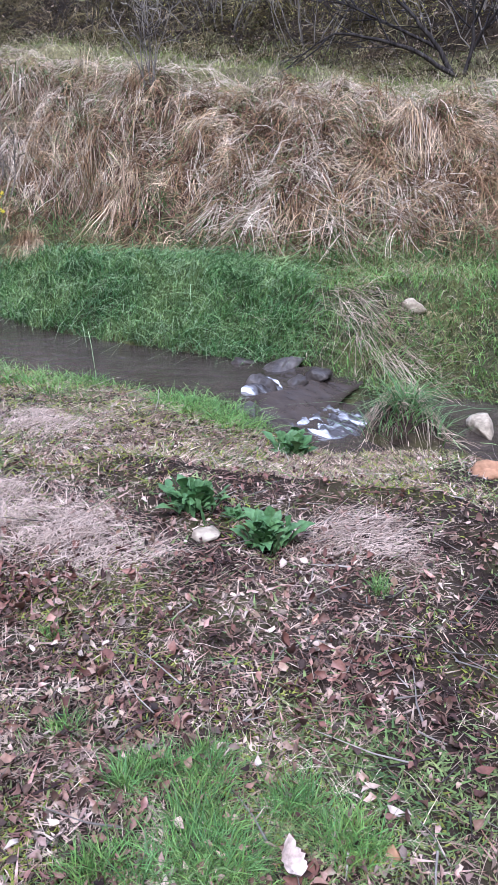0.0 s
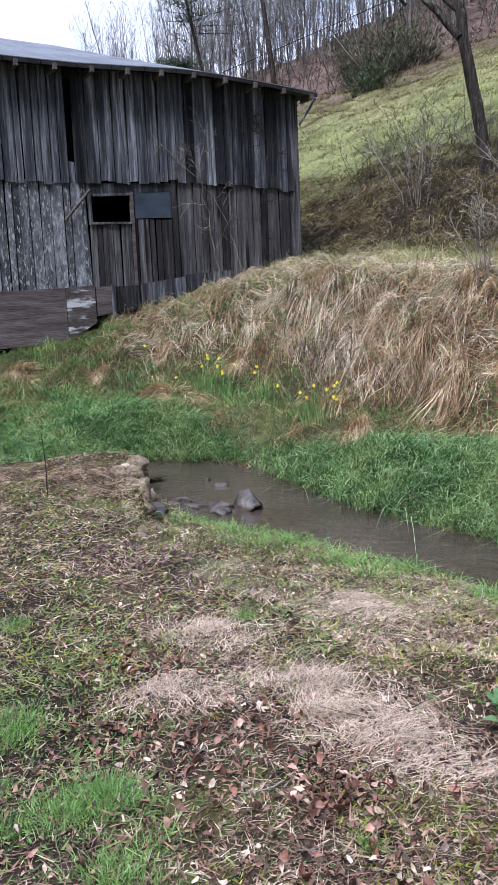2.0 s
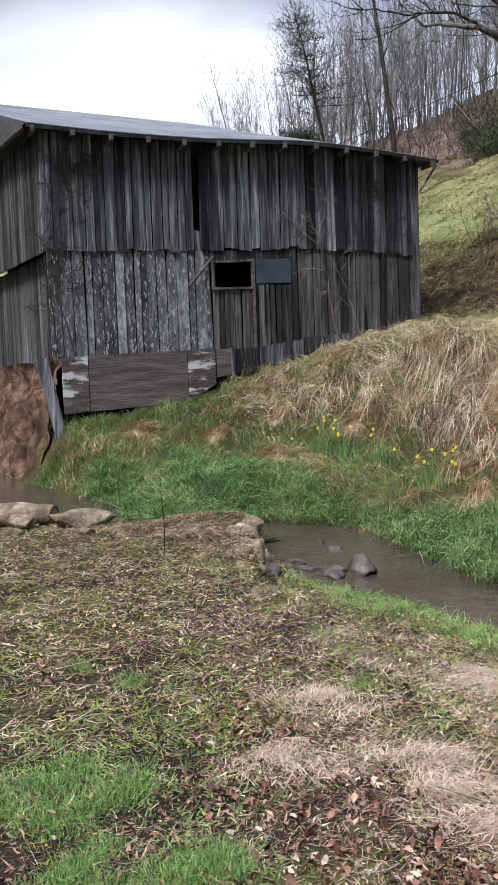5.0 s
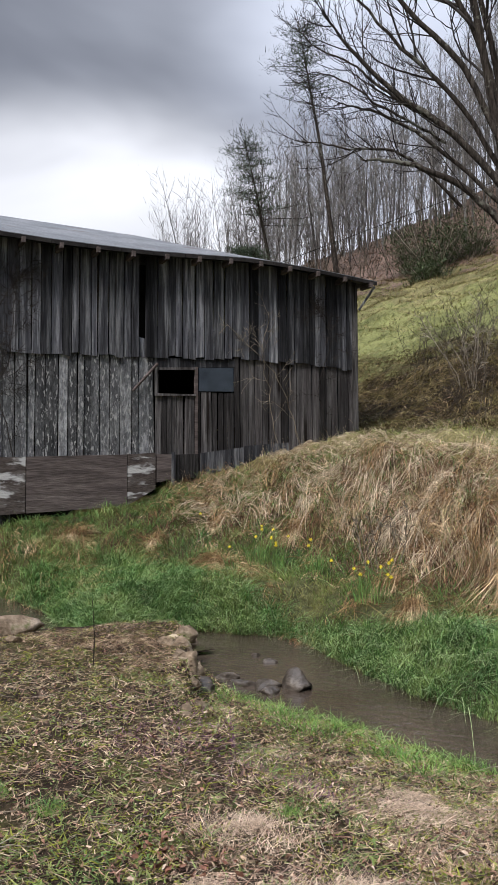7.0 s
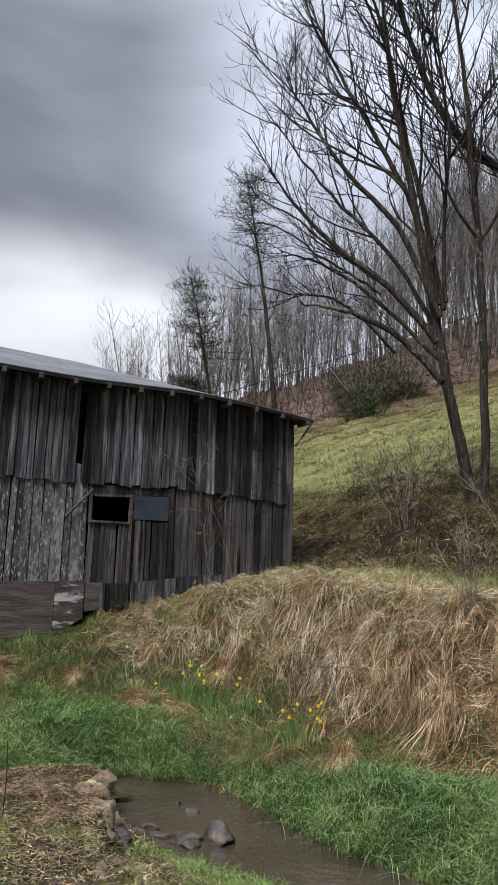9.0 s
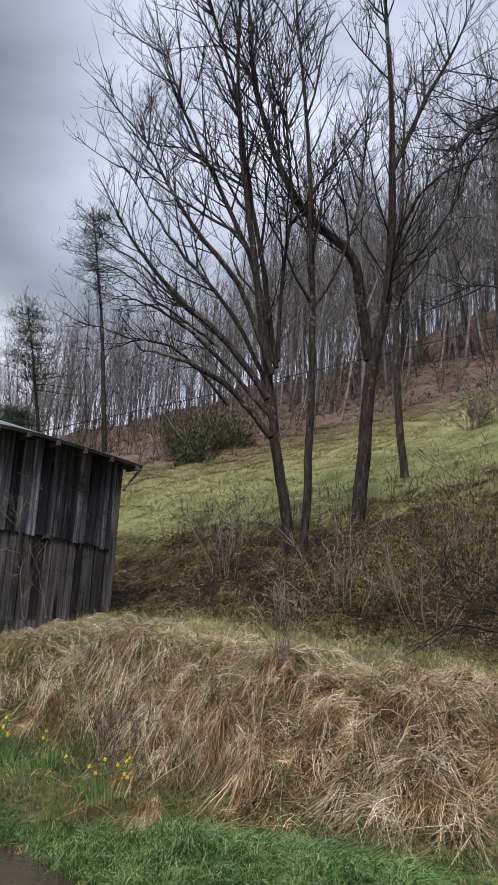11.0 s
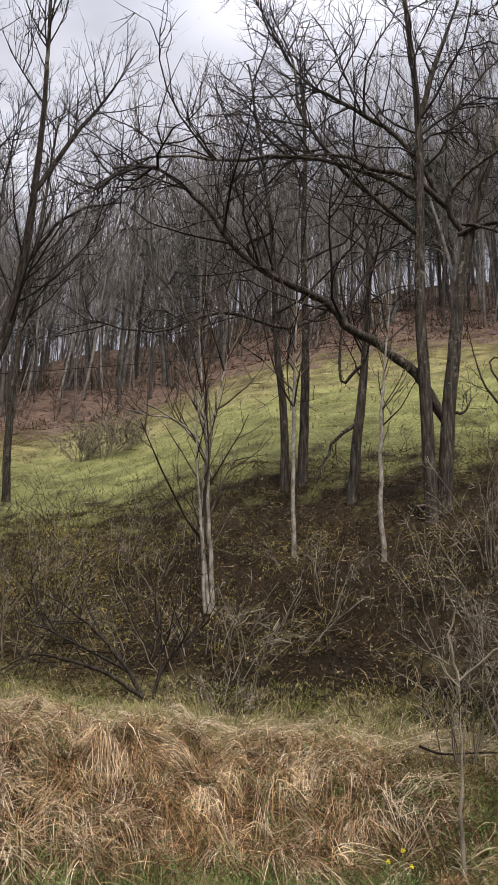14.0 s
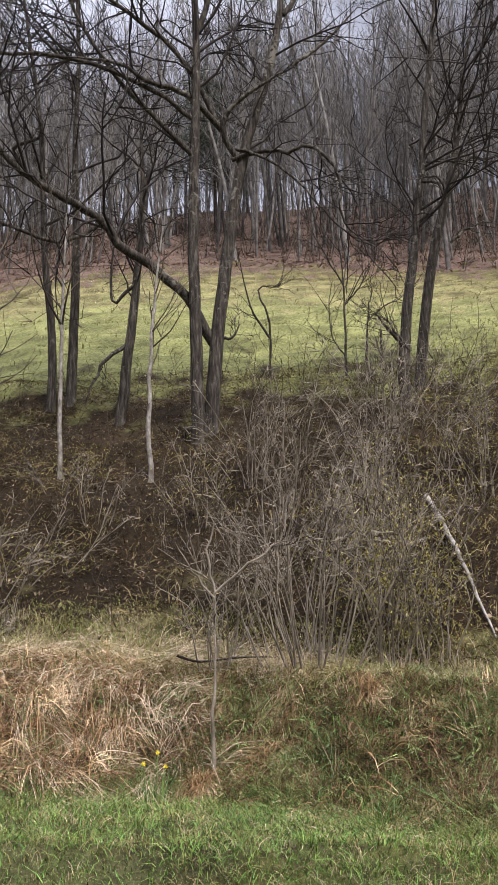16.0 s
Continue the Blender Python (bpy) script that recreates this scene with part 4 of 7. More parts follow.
# ---- trees with their trunks and chief limbs ----
BOUGHS = [
    ('twin_a', [(0.2, [(-2.1, 22.2, 4.6), (-2.4, 22.1, 6.4), (-2.7, 22.1, 7.8), (-3.0, 22.1, 10.2), (-3.5, 22.0, 13.2), (-4.0, 21.9, 16.4), (-4.4, 21.8, 20.1), (-4.4, 21.8, 24.1)]), (0.11, [(-2.7, 21.3, 7.7), (-3.7, 21.2, 8.9), (-4.8, 20.9, 9.6), (-5.8, 20.7, 9.9), (-6.4, 20.5, 10.0)]), (0.11, [(-2.8, 21.0, 8.7), (-4.0, 20.8, 10.3), (-5.5, 20.5, 11.6), (-6.5, 20.1, 12.8), (-7.2, 19.9, 13.8)]), (0.1, [(-2.8, 21.8, 9.7), (-3.9, 21.6, 12.4), (-5.3, 21.3, 14.2), (-6.4, 21.0, 16.0), (-7.1, 20.8, 17.4)]), (0.1, [(-2.9, 22.2, 10.2), (-3.5, 22.1, 13.1), (-4.5, 21.9, 15.3), (-5.4, 21.7, 17.2), (-6.2, 21.5, 19.1), (-6.7, 21.3, 20.9)]), (0.1, [(-2.8, 22.6, 10.2), (-3.3, 22.5, 13.3), (-3.9, 22.4, 16.2), (-4.4, 22.3, 19.2), (-5.1, 22.2, 21.8), (-6.1, 21.9, 24.4)]), (0.08, [(-2.9, 22.4, 9.4), (-4.1, 22.2, 11.7), (-5.6, 21.9, 13.5), (-6.7, 21.5, 14.9), (-7.5, 21.3, 16.2)]), (0.07, [(-2.8, 22.1, 8.5), (-4.2, 21.9, 10.0), (-5.5, 21.6, 11.2), (-6.6, 21.3, 11.7), (-7.2, 21.1, 11.9)]), (0.07, [(-2.7, 22.3, 10.3), (-2.7, 22.3, 12.8), (-2.5, 22.3, 15.5), (-2.8, 22.3, 18.7), (-2.7, 22.3, 22.2)]), (0.05, [(-4.0, 21.6, 8.7), (-5.0, 21.2, 9.8), (-5.6, 20.9, 10.2), (-6.5, 20.6, 10.3), (-7.2, 20.2, 10.4), (-7.9, 19.8, 10.5)]), (0.045, [(-4.3, 21.2, 10.3), (-5.0, 20.9, 10.8), (-5.8, 20.6, 11.3), (-6.6, 20.2, 11.9), (-7.2, 19.9, 12.2), (-7.7, 19.6, 12.1)]), (0.045, [(-4.6, 20.8, 10.8), (-5.4, 20.5, 11.4), (-6.1, 20.2, 12.0), (-6.4, 20.0, 12.3), (-7.2, 19.6, 12.7), (-7.6, 19.3, 13.1)])]),
    ('twin_b', [(0.15, [(-1.8, 22.0, 4.6), (-1.7, 22.0, 6.7), (-1.7, 22.0, 8.8), (-1.7, 22.0, 11.6), (-1.9, 22.0, 14.5), (-2.0, 22.0, 17.4), (-2.4, 21.9, 20.7), (-2.7, 21.9, 24.0)]), (0.05, [(-1.8, 22.0, 11.6), (-1.0, 22.4, 13.4), (-0.4, 22.7, 16.2), (-0.3, 23.1, 19.1)]), (0.05, [(-1.9, 22.0, 14.1), (-2.8, 21.6, 16.2), (-3.2, 21.2, 18.9), (-3.9, 20.7, 21.2)])]),
    ('leaner', [(0.28, [(-0.4, 24.6, 5.8), (-0.2, 24.6, 8.2), (-0.1, 24.6, 11.0), (0.4, 24.6, 12.7), (0.6, 24.6, 15.1), (0.6, 24.6, 18.7), (0.5, 24.6, 22.1), (0.2, 24.6, 26.4)]), (0.2, [(-0.1, 24.6, 11.2), (-0.4, 24.4, 13.2), (-0.7, 24.1, 14.6), (-1.9, 23.9, 15.7), (-2.8, 23.6, 17.0), (-3.6, 23.2, 19.0), (-4.2, 22.9, 20.8), (-5.2, 22.5, 21.8)]), (0.1, [(0.6, 24.6, 18.0), (1.6, 24.8, 20.6), (2.6, 25.1, 22.8), (3.5, 25.3, 25.4)]), (0.07, [(0.6, 24.6, 15.1), (1.4, 24.2, 16.7), (2.4, 23.8, 17.4), (3.6, 23.3, 17.6)]), (0.08, [(-3.8, 24.3, 19.8), (-4.3, 24.5, 22.3), (-4.7, 24.8, 25.6), (-5.3, 25.0, 27.9)])]),
    ('slim', [(0.2, [(1.3, 31.2, 8.9), (1.0, 31.2, 11.8), (0.9, 31.3, 15.7), (1.1, 31.2, 19.0), (1.2, 31.2, 22.4), (1.3, 31.2, 26.4)])]),
    ('birch', [(0.065, [(5.2, 16.6, 3.7), (5.0, 16.7, 5.4), (4.9, 16.7, 7.1), (4.7, 16.8, 8.6), (4.5, 16.8, 10.4)]), (0.045, [(5.1, 16.6, 3.7), (4.9, 16.8, 5.4), (4.9, 16.9, 7.2), (5.2, 16.9, 9.1), (5.4, 16.9, 10.8)]), (0.045, [(5.0, 16.6, 3.7), (4.8, 16.6, 5.5), (4.6, 16.5, 6.8), (4.5, 16.4, 8.6)]), (0.028, [(5.0, 16.7, 6.7), (4.5, 16.5, 7.5), (3.6, 16.3, 7.9), (2.8, 16.2, 8.1)]), (0.028, [(4.9, 16.7, 7.1), (4.2, 16.9, 7.9), (3.5, 17.0, 8.0), (2.7, 17.2, 8.2)]), (0.022, [(4.9, 16.7, 7.4), (4.5, 16.5, 8.3), (4.0, 16.2, 9.2), (3.7, 16.0, 9.6)])]),
    ('back_a', [(0.16, [(8.8, 22.0, 8.0), (8.8, 22.0, 10.4), (8.4, 22.1, 12.9), (8.3, 22.2, 16.6), (7.8, 22.4, 20.1), (7.2, 22.6, 23.9)]), (0.05, [(8.3, 22.2, 15.3), (9.2, 22.4, 17.8), (9.6, 22.7, 21.0)])]),
    ('back_b', [(0.19, [(9.4, 22.0, 8.2), (9.4, 22.0, 10.7), (9.4, 21.9, 13.4), (9.2, 22.0, 16.8), (9.3, 22.0, 20.4), (9.0, 22.1, 24.3)])]),
    ('back_c', [(0.2, [(10.2, 20.4, 7.5), (10.4, 20.3, 9.6), (10.6, 20.2, 12.2), (10.7, 20.1, 14.9), (10.6, 20.2, 17.4)]), (0.07, [(10.4, 20.3, 10.0), (9.6, 20.4, 9.2), (9.1, 20.3, 7.9)]), (0.06, [(10.5, 20.2, 11.8), (10.0, 20.6, 11.3), (10.1, 20.8, 13.1), (10.6, 20.8, 14.0)])]),
    ('pale_a', [(0.08, [(9.3, 16.8, 5.2), (9.2, 16.8, 7.1), (9.3, 16.8, 9.6), (9.5, 16.7, 11.8)])]),
    ('pale_b', [(0.07, [(7.5, 17.9, 6.3), (7.4, 17.9, 8.1), (7.4, 17.9, 10.6), (7.4, 17.9, 12.5)])]),
    ('big_a', [(0.23, [(11.1, 17.6, 4.9), (11.1, 17.6, 7.9), (11.0, 17.7, 12.0), (11.0, 17.6, 16.4), (11.1, 17.6, 19.6), (10.7, 17.8, 24.2), (10.5, 17.9, 26.4)]), (0.09, [(11.0, 17.6, 14.8), (9.8, 18.0, 16.0), (8.8, 18.2, 16.9), (7.6, 18.4, 18.6), (7.2, 18.2, 20.2), (6.4, 18.2, 21.8)]), (0.1, [(11.1, 17.6, 19.0), (12.0, 17.6, 22.0), (12.9, 17.6, 24.7)]), (0.08, [(11.0, 17.6, 16.0), (9.7, 17.8, 16.6), (7.6, 18.3, 17.0), (5.5, 18.5, 16.4), (3.3, 18.4, 15.8), (1.7, 18.2, 14.1)])]),
    ('big_b', [(0.25, [(11.7, 17.9, 7.3), (11.8, 17.8, 9.5), (12.2, 17.6, 12.9), (12.4, 17.4, 14.9), (13.1, 16.9, 18.0), (13.5, 16.6, 20.0), (13.5, 16.6, 23.4), (13.5, 16.6, 26.3)]), (0.16, [(11.8, 17.9, 9.5), (11.0, 18.0, 10.7), (10.0, 18.2, 11.5), (9.2, 18.3, 11.8), (8.6, 18.3, 12.4), (7.8, 18.3, 12.7), (6.6, 18.4, 13.1), (5.6, 18.4, 13.8), (4.6, 18.4, 14.9), (3.4, 18.3, 15.4), (2.3, 18.2, 15.0)]), (0.11, [(12.5, 17.4, 14.9), (11.9, 17.5, 15.9), (12.0, 17.1, 16.6), (12.7, 16.3, 17.2), (13.0, 15.7, 17.3)]), (0.1, [(12.0, 17.7, 16.1), (10.8, 17.7, 16.8), (9.7, 17.7, 16.7), (8.5, 17.6, 16.8), (7.1, 17.5, 16.3)]), (0.09, [(12.0, 17.7, 16.1), (10.7, 18.1, 18.4), (8.9, 18.6, 19.6), (7.6, 18.8, 20.4), (6.2, 18.8, 22.6)]), (0.07, [(9.1, 19.3, 13.0), (7.8, 19.4, 12.1), (5.8, 19.5, 12.2), (4.0, 19.4, 11.2), (2.1, 19.2, 11.1)]), (0.06, [(11.9, 17.8, 9.7), (12.2, 17.6, 9.7), (12.4, 17.5, 10.1)]), (0.1, [(13.5, 16.6, 20.0), (14.5, 16.5, 21.8), (15.4, 16.3, 24.4)]), (0.07, [(7.2, 20.1, 14.1), (6.6, 19.8, 14.7), (7.1, 19.1, 15.0), (6.3, 18.8, 16.1)]), (0.07, [(13.6, 16.5, 18.1), (14.8, 16.2, 19.4), (16.0, 15.7, 21.0)]), (0.075, [(12.2, 17.5, 15.1), (12.6, 17.0, 15.2), (13.0, 16.4, 15.1), (12.9, 15.8, 14.7), (13.3, 15.4, 14.8), (13.8, 15.0, 14.3), (13.9, 14.8, 13.5), (13.9, 14.8, 12.6), (14.3, 14.6, 12.0), (14.7, 14.1, 11.5)]), (0.05, [(12.3, 17.5, 15.5), (12.5, 16.9, 15.1), (12.7, 16.3, 14.6), (13.3, 15.8, 13.9), (13.8, 15.4, 13.0), (14.3, 15.0, 12.3), (14.7, 14.6, 11.9), (15.3, 14.0, 12.2)])]),
    ('bent', [(0.05, [(15.8, 20.7, 10.0), (15.9, 20.7, 12.2), (15.5, 20.9, 12.8), (15.6, 20.9, 13.4), (16.1, 20.5, 13.1), (16.2, 20.4, 13.6)]), (0.05, [(15.8, 20.7, 11.4), (15.3, 21.1, 12.6), (15.0, 21.3, 14.5)])]),
    ('pair_a', [(0.2, [(15.8, 14.7, 7.5), (15.8, 14.7, 9.5), (16.2, 14.3, 12.4), (16.4, 14.0, 15.4), (16.8, 13.6, 19.4), (17.0, 13.4, 21.5)]), (0.07, [(15.9, 14.6, 9.1), (15.2, 14.6, 9.6), (14.6, 14.5, 9.9)]), (0.07, [(16.2, 14.3, 12.8), (16.6, 13.5, 13.4), (16.4, 13.6, 14.0), (15.9, 13.9, 13.9)])]),
    ('pair_b', [(0.2, [(17.2, 15.5, 8.4), (17.5, 15.1, 12.0), (17.9, 14.6, 14.3), (18.2, 14.2, 16.1), (18.4, 14.0, 18.6), (18.8, 13.4, 20.8)]), (0.08, [(17.9, 14.6, 14.3), (18.8, 14.3, 15.8), (19.6, 14.0, 15.5)]), (0.05, [(16.4, 13.3, 11.9), (16.5, 13.2, 12.0), (16.7, 13.0, 12.2), (16.9, 12.6, 12.3), (17.3, 12.2, 12.2)]), (0.05, [(16.1, 13.9, 13.9), (16.4, 13.6, 13.8), (16.5, 13.5, 13.4), (16.4, 13.7, 13.1), (16.0, 14.0, 12.9)]), (0.045, [(15.4, 14.1, 8.9), (15.1, 14.4, 9.6), (14.8, 14.7, 10.0)])]),
    ('sapling', [(0.034, [(5.75, 8.58, 0.0), (5.77, 8.58, 0.68), (5.8, 8.56, 1.26), (5.79, 8.56, 2.2)]), (0.018, [(5.79, 8.56, 2.2), (5.71, 8.62, 2.62), (5.78, 8.57, 3.04), (5.82, 8.54, 3.25)]), (0.018, [(5.79, 8.56, 2.2), (6.08, 8.25, 2.53), (6.36, 7.92, 2.79), (6.73, 7.49, 2.91)]), (0.015, [(5.79, 8.56, 2.13), (5.6, 8.8, 2.49), (5.47, 8.99, 2.85)])]),
    ('log', [(0.065, [(12.35, 11.05, 4.35), (11.6, 9.83, 3.38), (10.85, 8.8, 2.42), (10.32, 7.98, 1.6)])]),
    ("leaning", [(0.05, [(3.33, 13.95, 1.87), (3.02, 14.02, 2.31), (2.62, 14.10, 2.76), (2.15, 14.18, 3.17), (1.37, 14.27, 3.58)]), (0.04, [(3.22, 13.67, 1.91), (2.65, 13.79, 2.24), (2.01, 13.90, 2.44), (1.37, 13.97, 2.51), (0.82, 14.01, 2.17)]), (0.035, [(3.46, 14.13, 1.87), (3.52, 14.11, 2.47), (3.49, 14.12, 3.03), (3.31, 14.16, 3.70)]), (0.03, [(3.11, 14.41, 2.32), (2.30, 14.56, 2.72), (1.72, 14.64, 2.95), (1.22, 14.69, 3.08)]), (0.03, [(3.54, 14.21, 2.29), (3.87, 14.13, 2.86), (4.23, 14.02, 3.24)])]),
    ("crooked", [(0.05, [(16.40, 17.62, 9.69), (16.41, 17.62, 10.55), (16.42, 17.61, 12.31), (16.38, 17.64, 13.31), (16.27, 17.75, 14.14)]), (0.03, [(16.42, 17.61, 12.31), (16.13, 17.87, 13.03), (15.80, 18.15, 13.97), (15.54, 18.37, 14.82)]), (0.03, [(16.43, 17.60, 11.62), (16.78, 17.27, 12.17), (16.93, 17.13, 12.65), (17.27, 16.79, 13.20)]), (0.03, [(16.41, 17.62, 9.88), (16.13, 17.87, 10.57), (16.06, 17.93, 11.65), (16.14, 17.86, 12.33)])]),
    ("crooked", [(0.05, [(17.17, 17.59, 9.82), (17.23, 17.53, 10.69), (17.30, 17.47, 11.67), (17.39, 17.38, 12.26)]), (0.03, [(17.29, 17.48, 11.27), (17.63, 17.14, 11.68), (17.95, 16.81, 11.88), (18.28, 16.46, 12.23)])]),
]
SORTS = {"leaning": ("leaning_shrub", "dark leaning bare shrub at the foot of the slope", BARK_DARK), "birch": ("birch_tree", "pale-barked multi-stemmed bare young tree on the dark slope", BARK_PALE), "pale_a": ("young_tree", "thin pale-barked bare tree on the slope", BARK_PALE),
        "pale_b": ("young_tree", "thin pale-barked bare tree on the slope", BARK_PALE), "sapling": ("sapling", "thin bare sapling at the foot of the bank", BRUSH),
        "twin_a": ("tree", "bare wide-branching tree, one stem of a pair, at the field edge", BARK_DARK), "twin_b": ("tree", "slender straight bare tree, other stem of the pair", BARK_DARK),
        "leaner": ("tree", "bare tree with a long crooked side limb", BARK_DARK), "big_a": ("tree", "tall straight bare tree rising from the slope", BARK),
        "big_b": ("tree", "forked bare tree with a long low limb reaching sideways", BARK), "bent": ("small_tree", "small crooked bare tree before the meadow", BARK_DARK),
        "crooked": ("small_tree", "slim crooked bare tree with curling branches", BARK), "log": ("fallen_log", "pale fallen branch leaning down the slope", BARK_PALE)}
for number, (key, limbs) in enumerate(BOUGHS):
    rng = np.random.default_rng(100 + number)
    name, label, bark = SORTS.get(key, ("tree", "slim bare woodland tree on the dark slope", BARK))
    foot = np.array(limbs[0][1][0])
    east = key in ("big_a", "big_b", "back_a", "back_b", "back_c", "pair_a", "pair_b")
    small = key in ("leaning", "sapling", "birch", "pale_a", "pale_b", "bent", "crooked")
    if key != "log":
        foot[2] = float(height(foot[0], foot[1])) - .15
    t = thing(name, foot, label, {"log": "log", "leaning": "shrub"}.get(key, "tree"), group="" if key in ("log", "sapling", "leaning") else "bare trees on the slope")
    crown = Tubes()
    for i, (radius, pts) in enumerate(limbs):
        pts = [list(p) for p in pts]
        if i == 0 and key != "log":
            pts[0] = list(foot)
        path = curve_through(pts, 4)
        if i == 0:
            for _ in range(7):
                path[1:-1] = (path[:-2] + 2 * path[1:-1] + path[2:]) / 4
        path[1:-1] += rng.normal(0, .012 if small or i == 0 else .018, (len(path) - 2, 3))
        limb = Tubes()
        if i == 0:
            flare = np.concatenate([[path[0]], path[1:]])
            radius *= .82
            limb.add(flare, radius, radius * (.22 if len(pts) > 3 else .5), 10, 1.3)
            if key != "log":
                limb.add([path[0] - (0, 0, .1), path[0] + (path[1] - path[0]) * .5], radius * 1.45, radius * .95, 10)
        else:
            limb.add(path, radius * .9, radius * .16, 8, 1.5)
        part("trunk" if i == 0 else "limb", limb.mesh("trunk", bark, foot), bark, t)
        if key == "log":
            continue
        size = np.linalg.norm(np.diff(path, axis=0), axis=1).sum()
        if key == "sapling":
            sprout(rng, crown, path, radius, 7 if i else 2, .55, 2, .8, .1, .5, 3, .004)
        else:
            far = np.hypot(foot[0], foot[1])
            thin = .0036 * far / 20
            many = int(np.clip(size * 2.2, 9, 21) * {"twin_a": 1.12, "big_a": 1.15, "big_b": 1.15, "back_a": .7, "back_b": .7}.get(key, 1))
            sprout(rng, crown, path, radius, many, min(4.4, max(1.2, size * .36)), 3 if not small else 2, .8 if east else .6, .03 if east else .13, .40 if i == 0 else .2, 4, thin, .2 if east else .10, .6, .38)
    if crown.verts:
        part("crown", crown.mesh("crown", TWIG if not bark == BARK_PALE else UNDERGROWTH, foot), TWIG, t, "bare twigs")

# ---- shrubs: many thin stems from one root ----
SHRUBS = [(7.86, 9.24, 3.6, 38, 1.9), (8.75, 8.6, 3.0, 18, 0.8), (6.9, 10.3, 2.0, 12, 1.0), (9.6, 9.6, 3.0, 22, 1.2), (-1.18, 11.85, 1.6, 8, 0.22), (-3.4, 11.6, 1.2, 6, 0.6), (10.4, 10.2, 2.8, 16, 1.0),
          (3.4, 15.6, 1.87, 9, 1.6), (1.2, 16.2, 2.04, 9, 1.6), (5.2, 14.6, 1.61, 8, 1.5), (-0.6, 18.0, 2.21, 8, 1.2), (2.0, 18.6, 2.21, 9, 1.4), (9.2, 14.2, 2.2, 6, 1.2), (12.2, 12.4, 3.0, 18, 1.3),
          (11, 15, 3, 16, 1.2), (7.4, 15.6, 1.8, 5, 1.2), (5.9, 38.2, 2.4, 44, 1.8), (13.5, 10.5, 3, 18, 1.2), (14, 13.5, 3.4, 18, 1.3), (3.9, 20.2, 2.21, 7, 1.2), (-3.6, 20.5, 2.2, 12, 1.0),
          (10.8, 11.2, 2.4, 14, 1), (4.4, 12.9, 1.3, 8, 1.3), (2.7, 19.2, 1.87, 10, 2.2), (4.3, 18.9, 1.7, 10, 2.0), (-0.3, 17.2, 1.53, 10, 1.8), (1.9, 20.6, 1.53, 9, 1.8), (5.5, 19.6, 1.61, 7, 1.8),
          (0.8, 18.4, 1.36, 8, 1.8), (7.2, 17.0, 1.1, 7, 1.4), (4.6, 14.7, 2.8, 16, 3.4), (9.1, 8.1, 2.6, 12, 0.7), (8.3, 11.4, 2.6, 7, 1.6), (9.6, 12.2, 2.8, 8, 1.8), (10.8, 13.4, 2.8, 8, 1.8),
          (12.2, 14.8, 2.6, 8, 1.6), (13.4, 12.0, 3.0, 10, 1.6), (7.0, 38.8, 1.9, 34, 1.6), (4.7, 38.6, 1.8, 34, 1.6)]
BUDDING = {1, 6, 7, 8, 9, 12, 17, 11, 23, 24, 25, 26, 27, 28, 29, 31}
for number, (x, y, tall, stems, wide) in enumerate(SHRUBS):
    rng = np.random.default_rng(300 + number)
    z = float(height(x, y))
    foot = np.array([x, y, z - .05])
    t = thing("shrub", foot, "leafless brown shrub with yellow-green buds" if number in BUDDING else "leafless brown many-stemmed shrub on the bank", "shrub", group="bare shrubs")
    tips = []
    thin = .0026 + .00022 * math.hypot(x, y)
    for _ in range(stems):
        stem = Tubes()
        a, k = rng.uniform(0, 2 * np.pi), rng.uniform(.1, 1)
        way = np.array([math.cos(a) * wide * k / tall, math.sin(a) * wide * k / tall, 1])
        path = twig(rng, foot + (math.cos(a) * wide * .4 * k, math.sin(a) * wide * .4 * k, 0), way, tall * rng.uniform(.5, 1.05), .13, -.02, 6)
        stem.add(path, .007 + .0028 * tall * rng.random(), thin, 4)
        sprout(rng, stem, path, .008, 8, tall * .24, 2, .8, .05, .3, 3, thin)
        tips.append(path[3:])
        part("stem", stem.mesh("stem", BRUSH, foot), BRUSH, t)
    if number in BUDDING:
        tips = np.concatenate(tips)
        at = np.repeat(tips, 34, 0) + rng.normal(0, .34, (len(tips) * 34, 3))
        v, f = blades(rng, at - foot, rng.normal(0, .7, (len(at), 2)), rng.uniform(.02, .05, len(at)), rng.uniform(.010, .022, len(at)), rng.uniform(0, .6, len(at)), 1)
        part("bud_foliage", mesh_of("bud_foliage", v, f, BUDS), BUDS, t, "yellow-green opening buds")

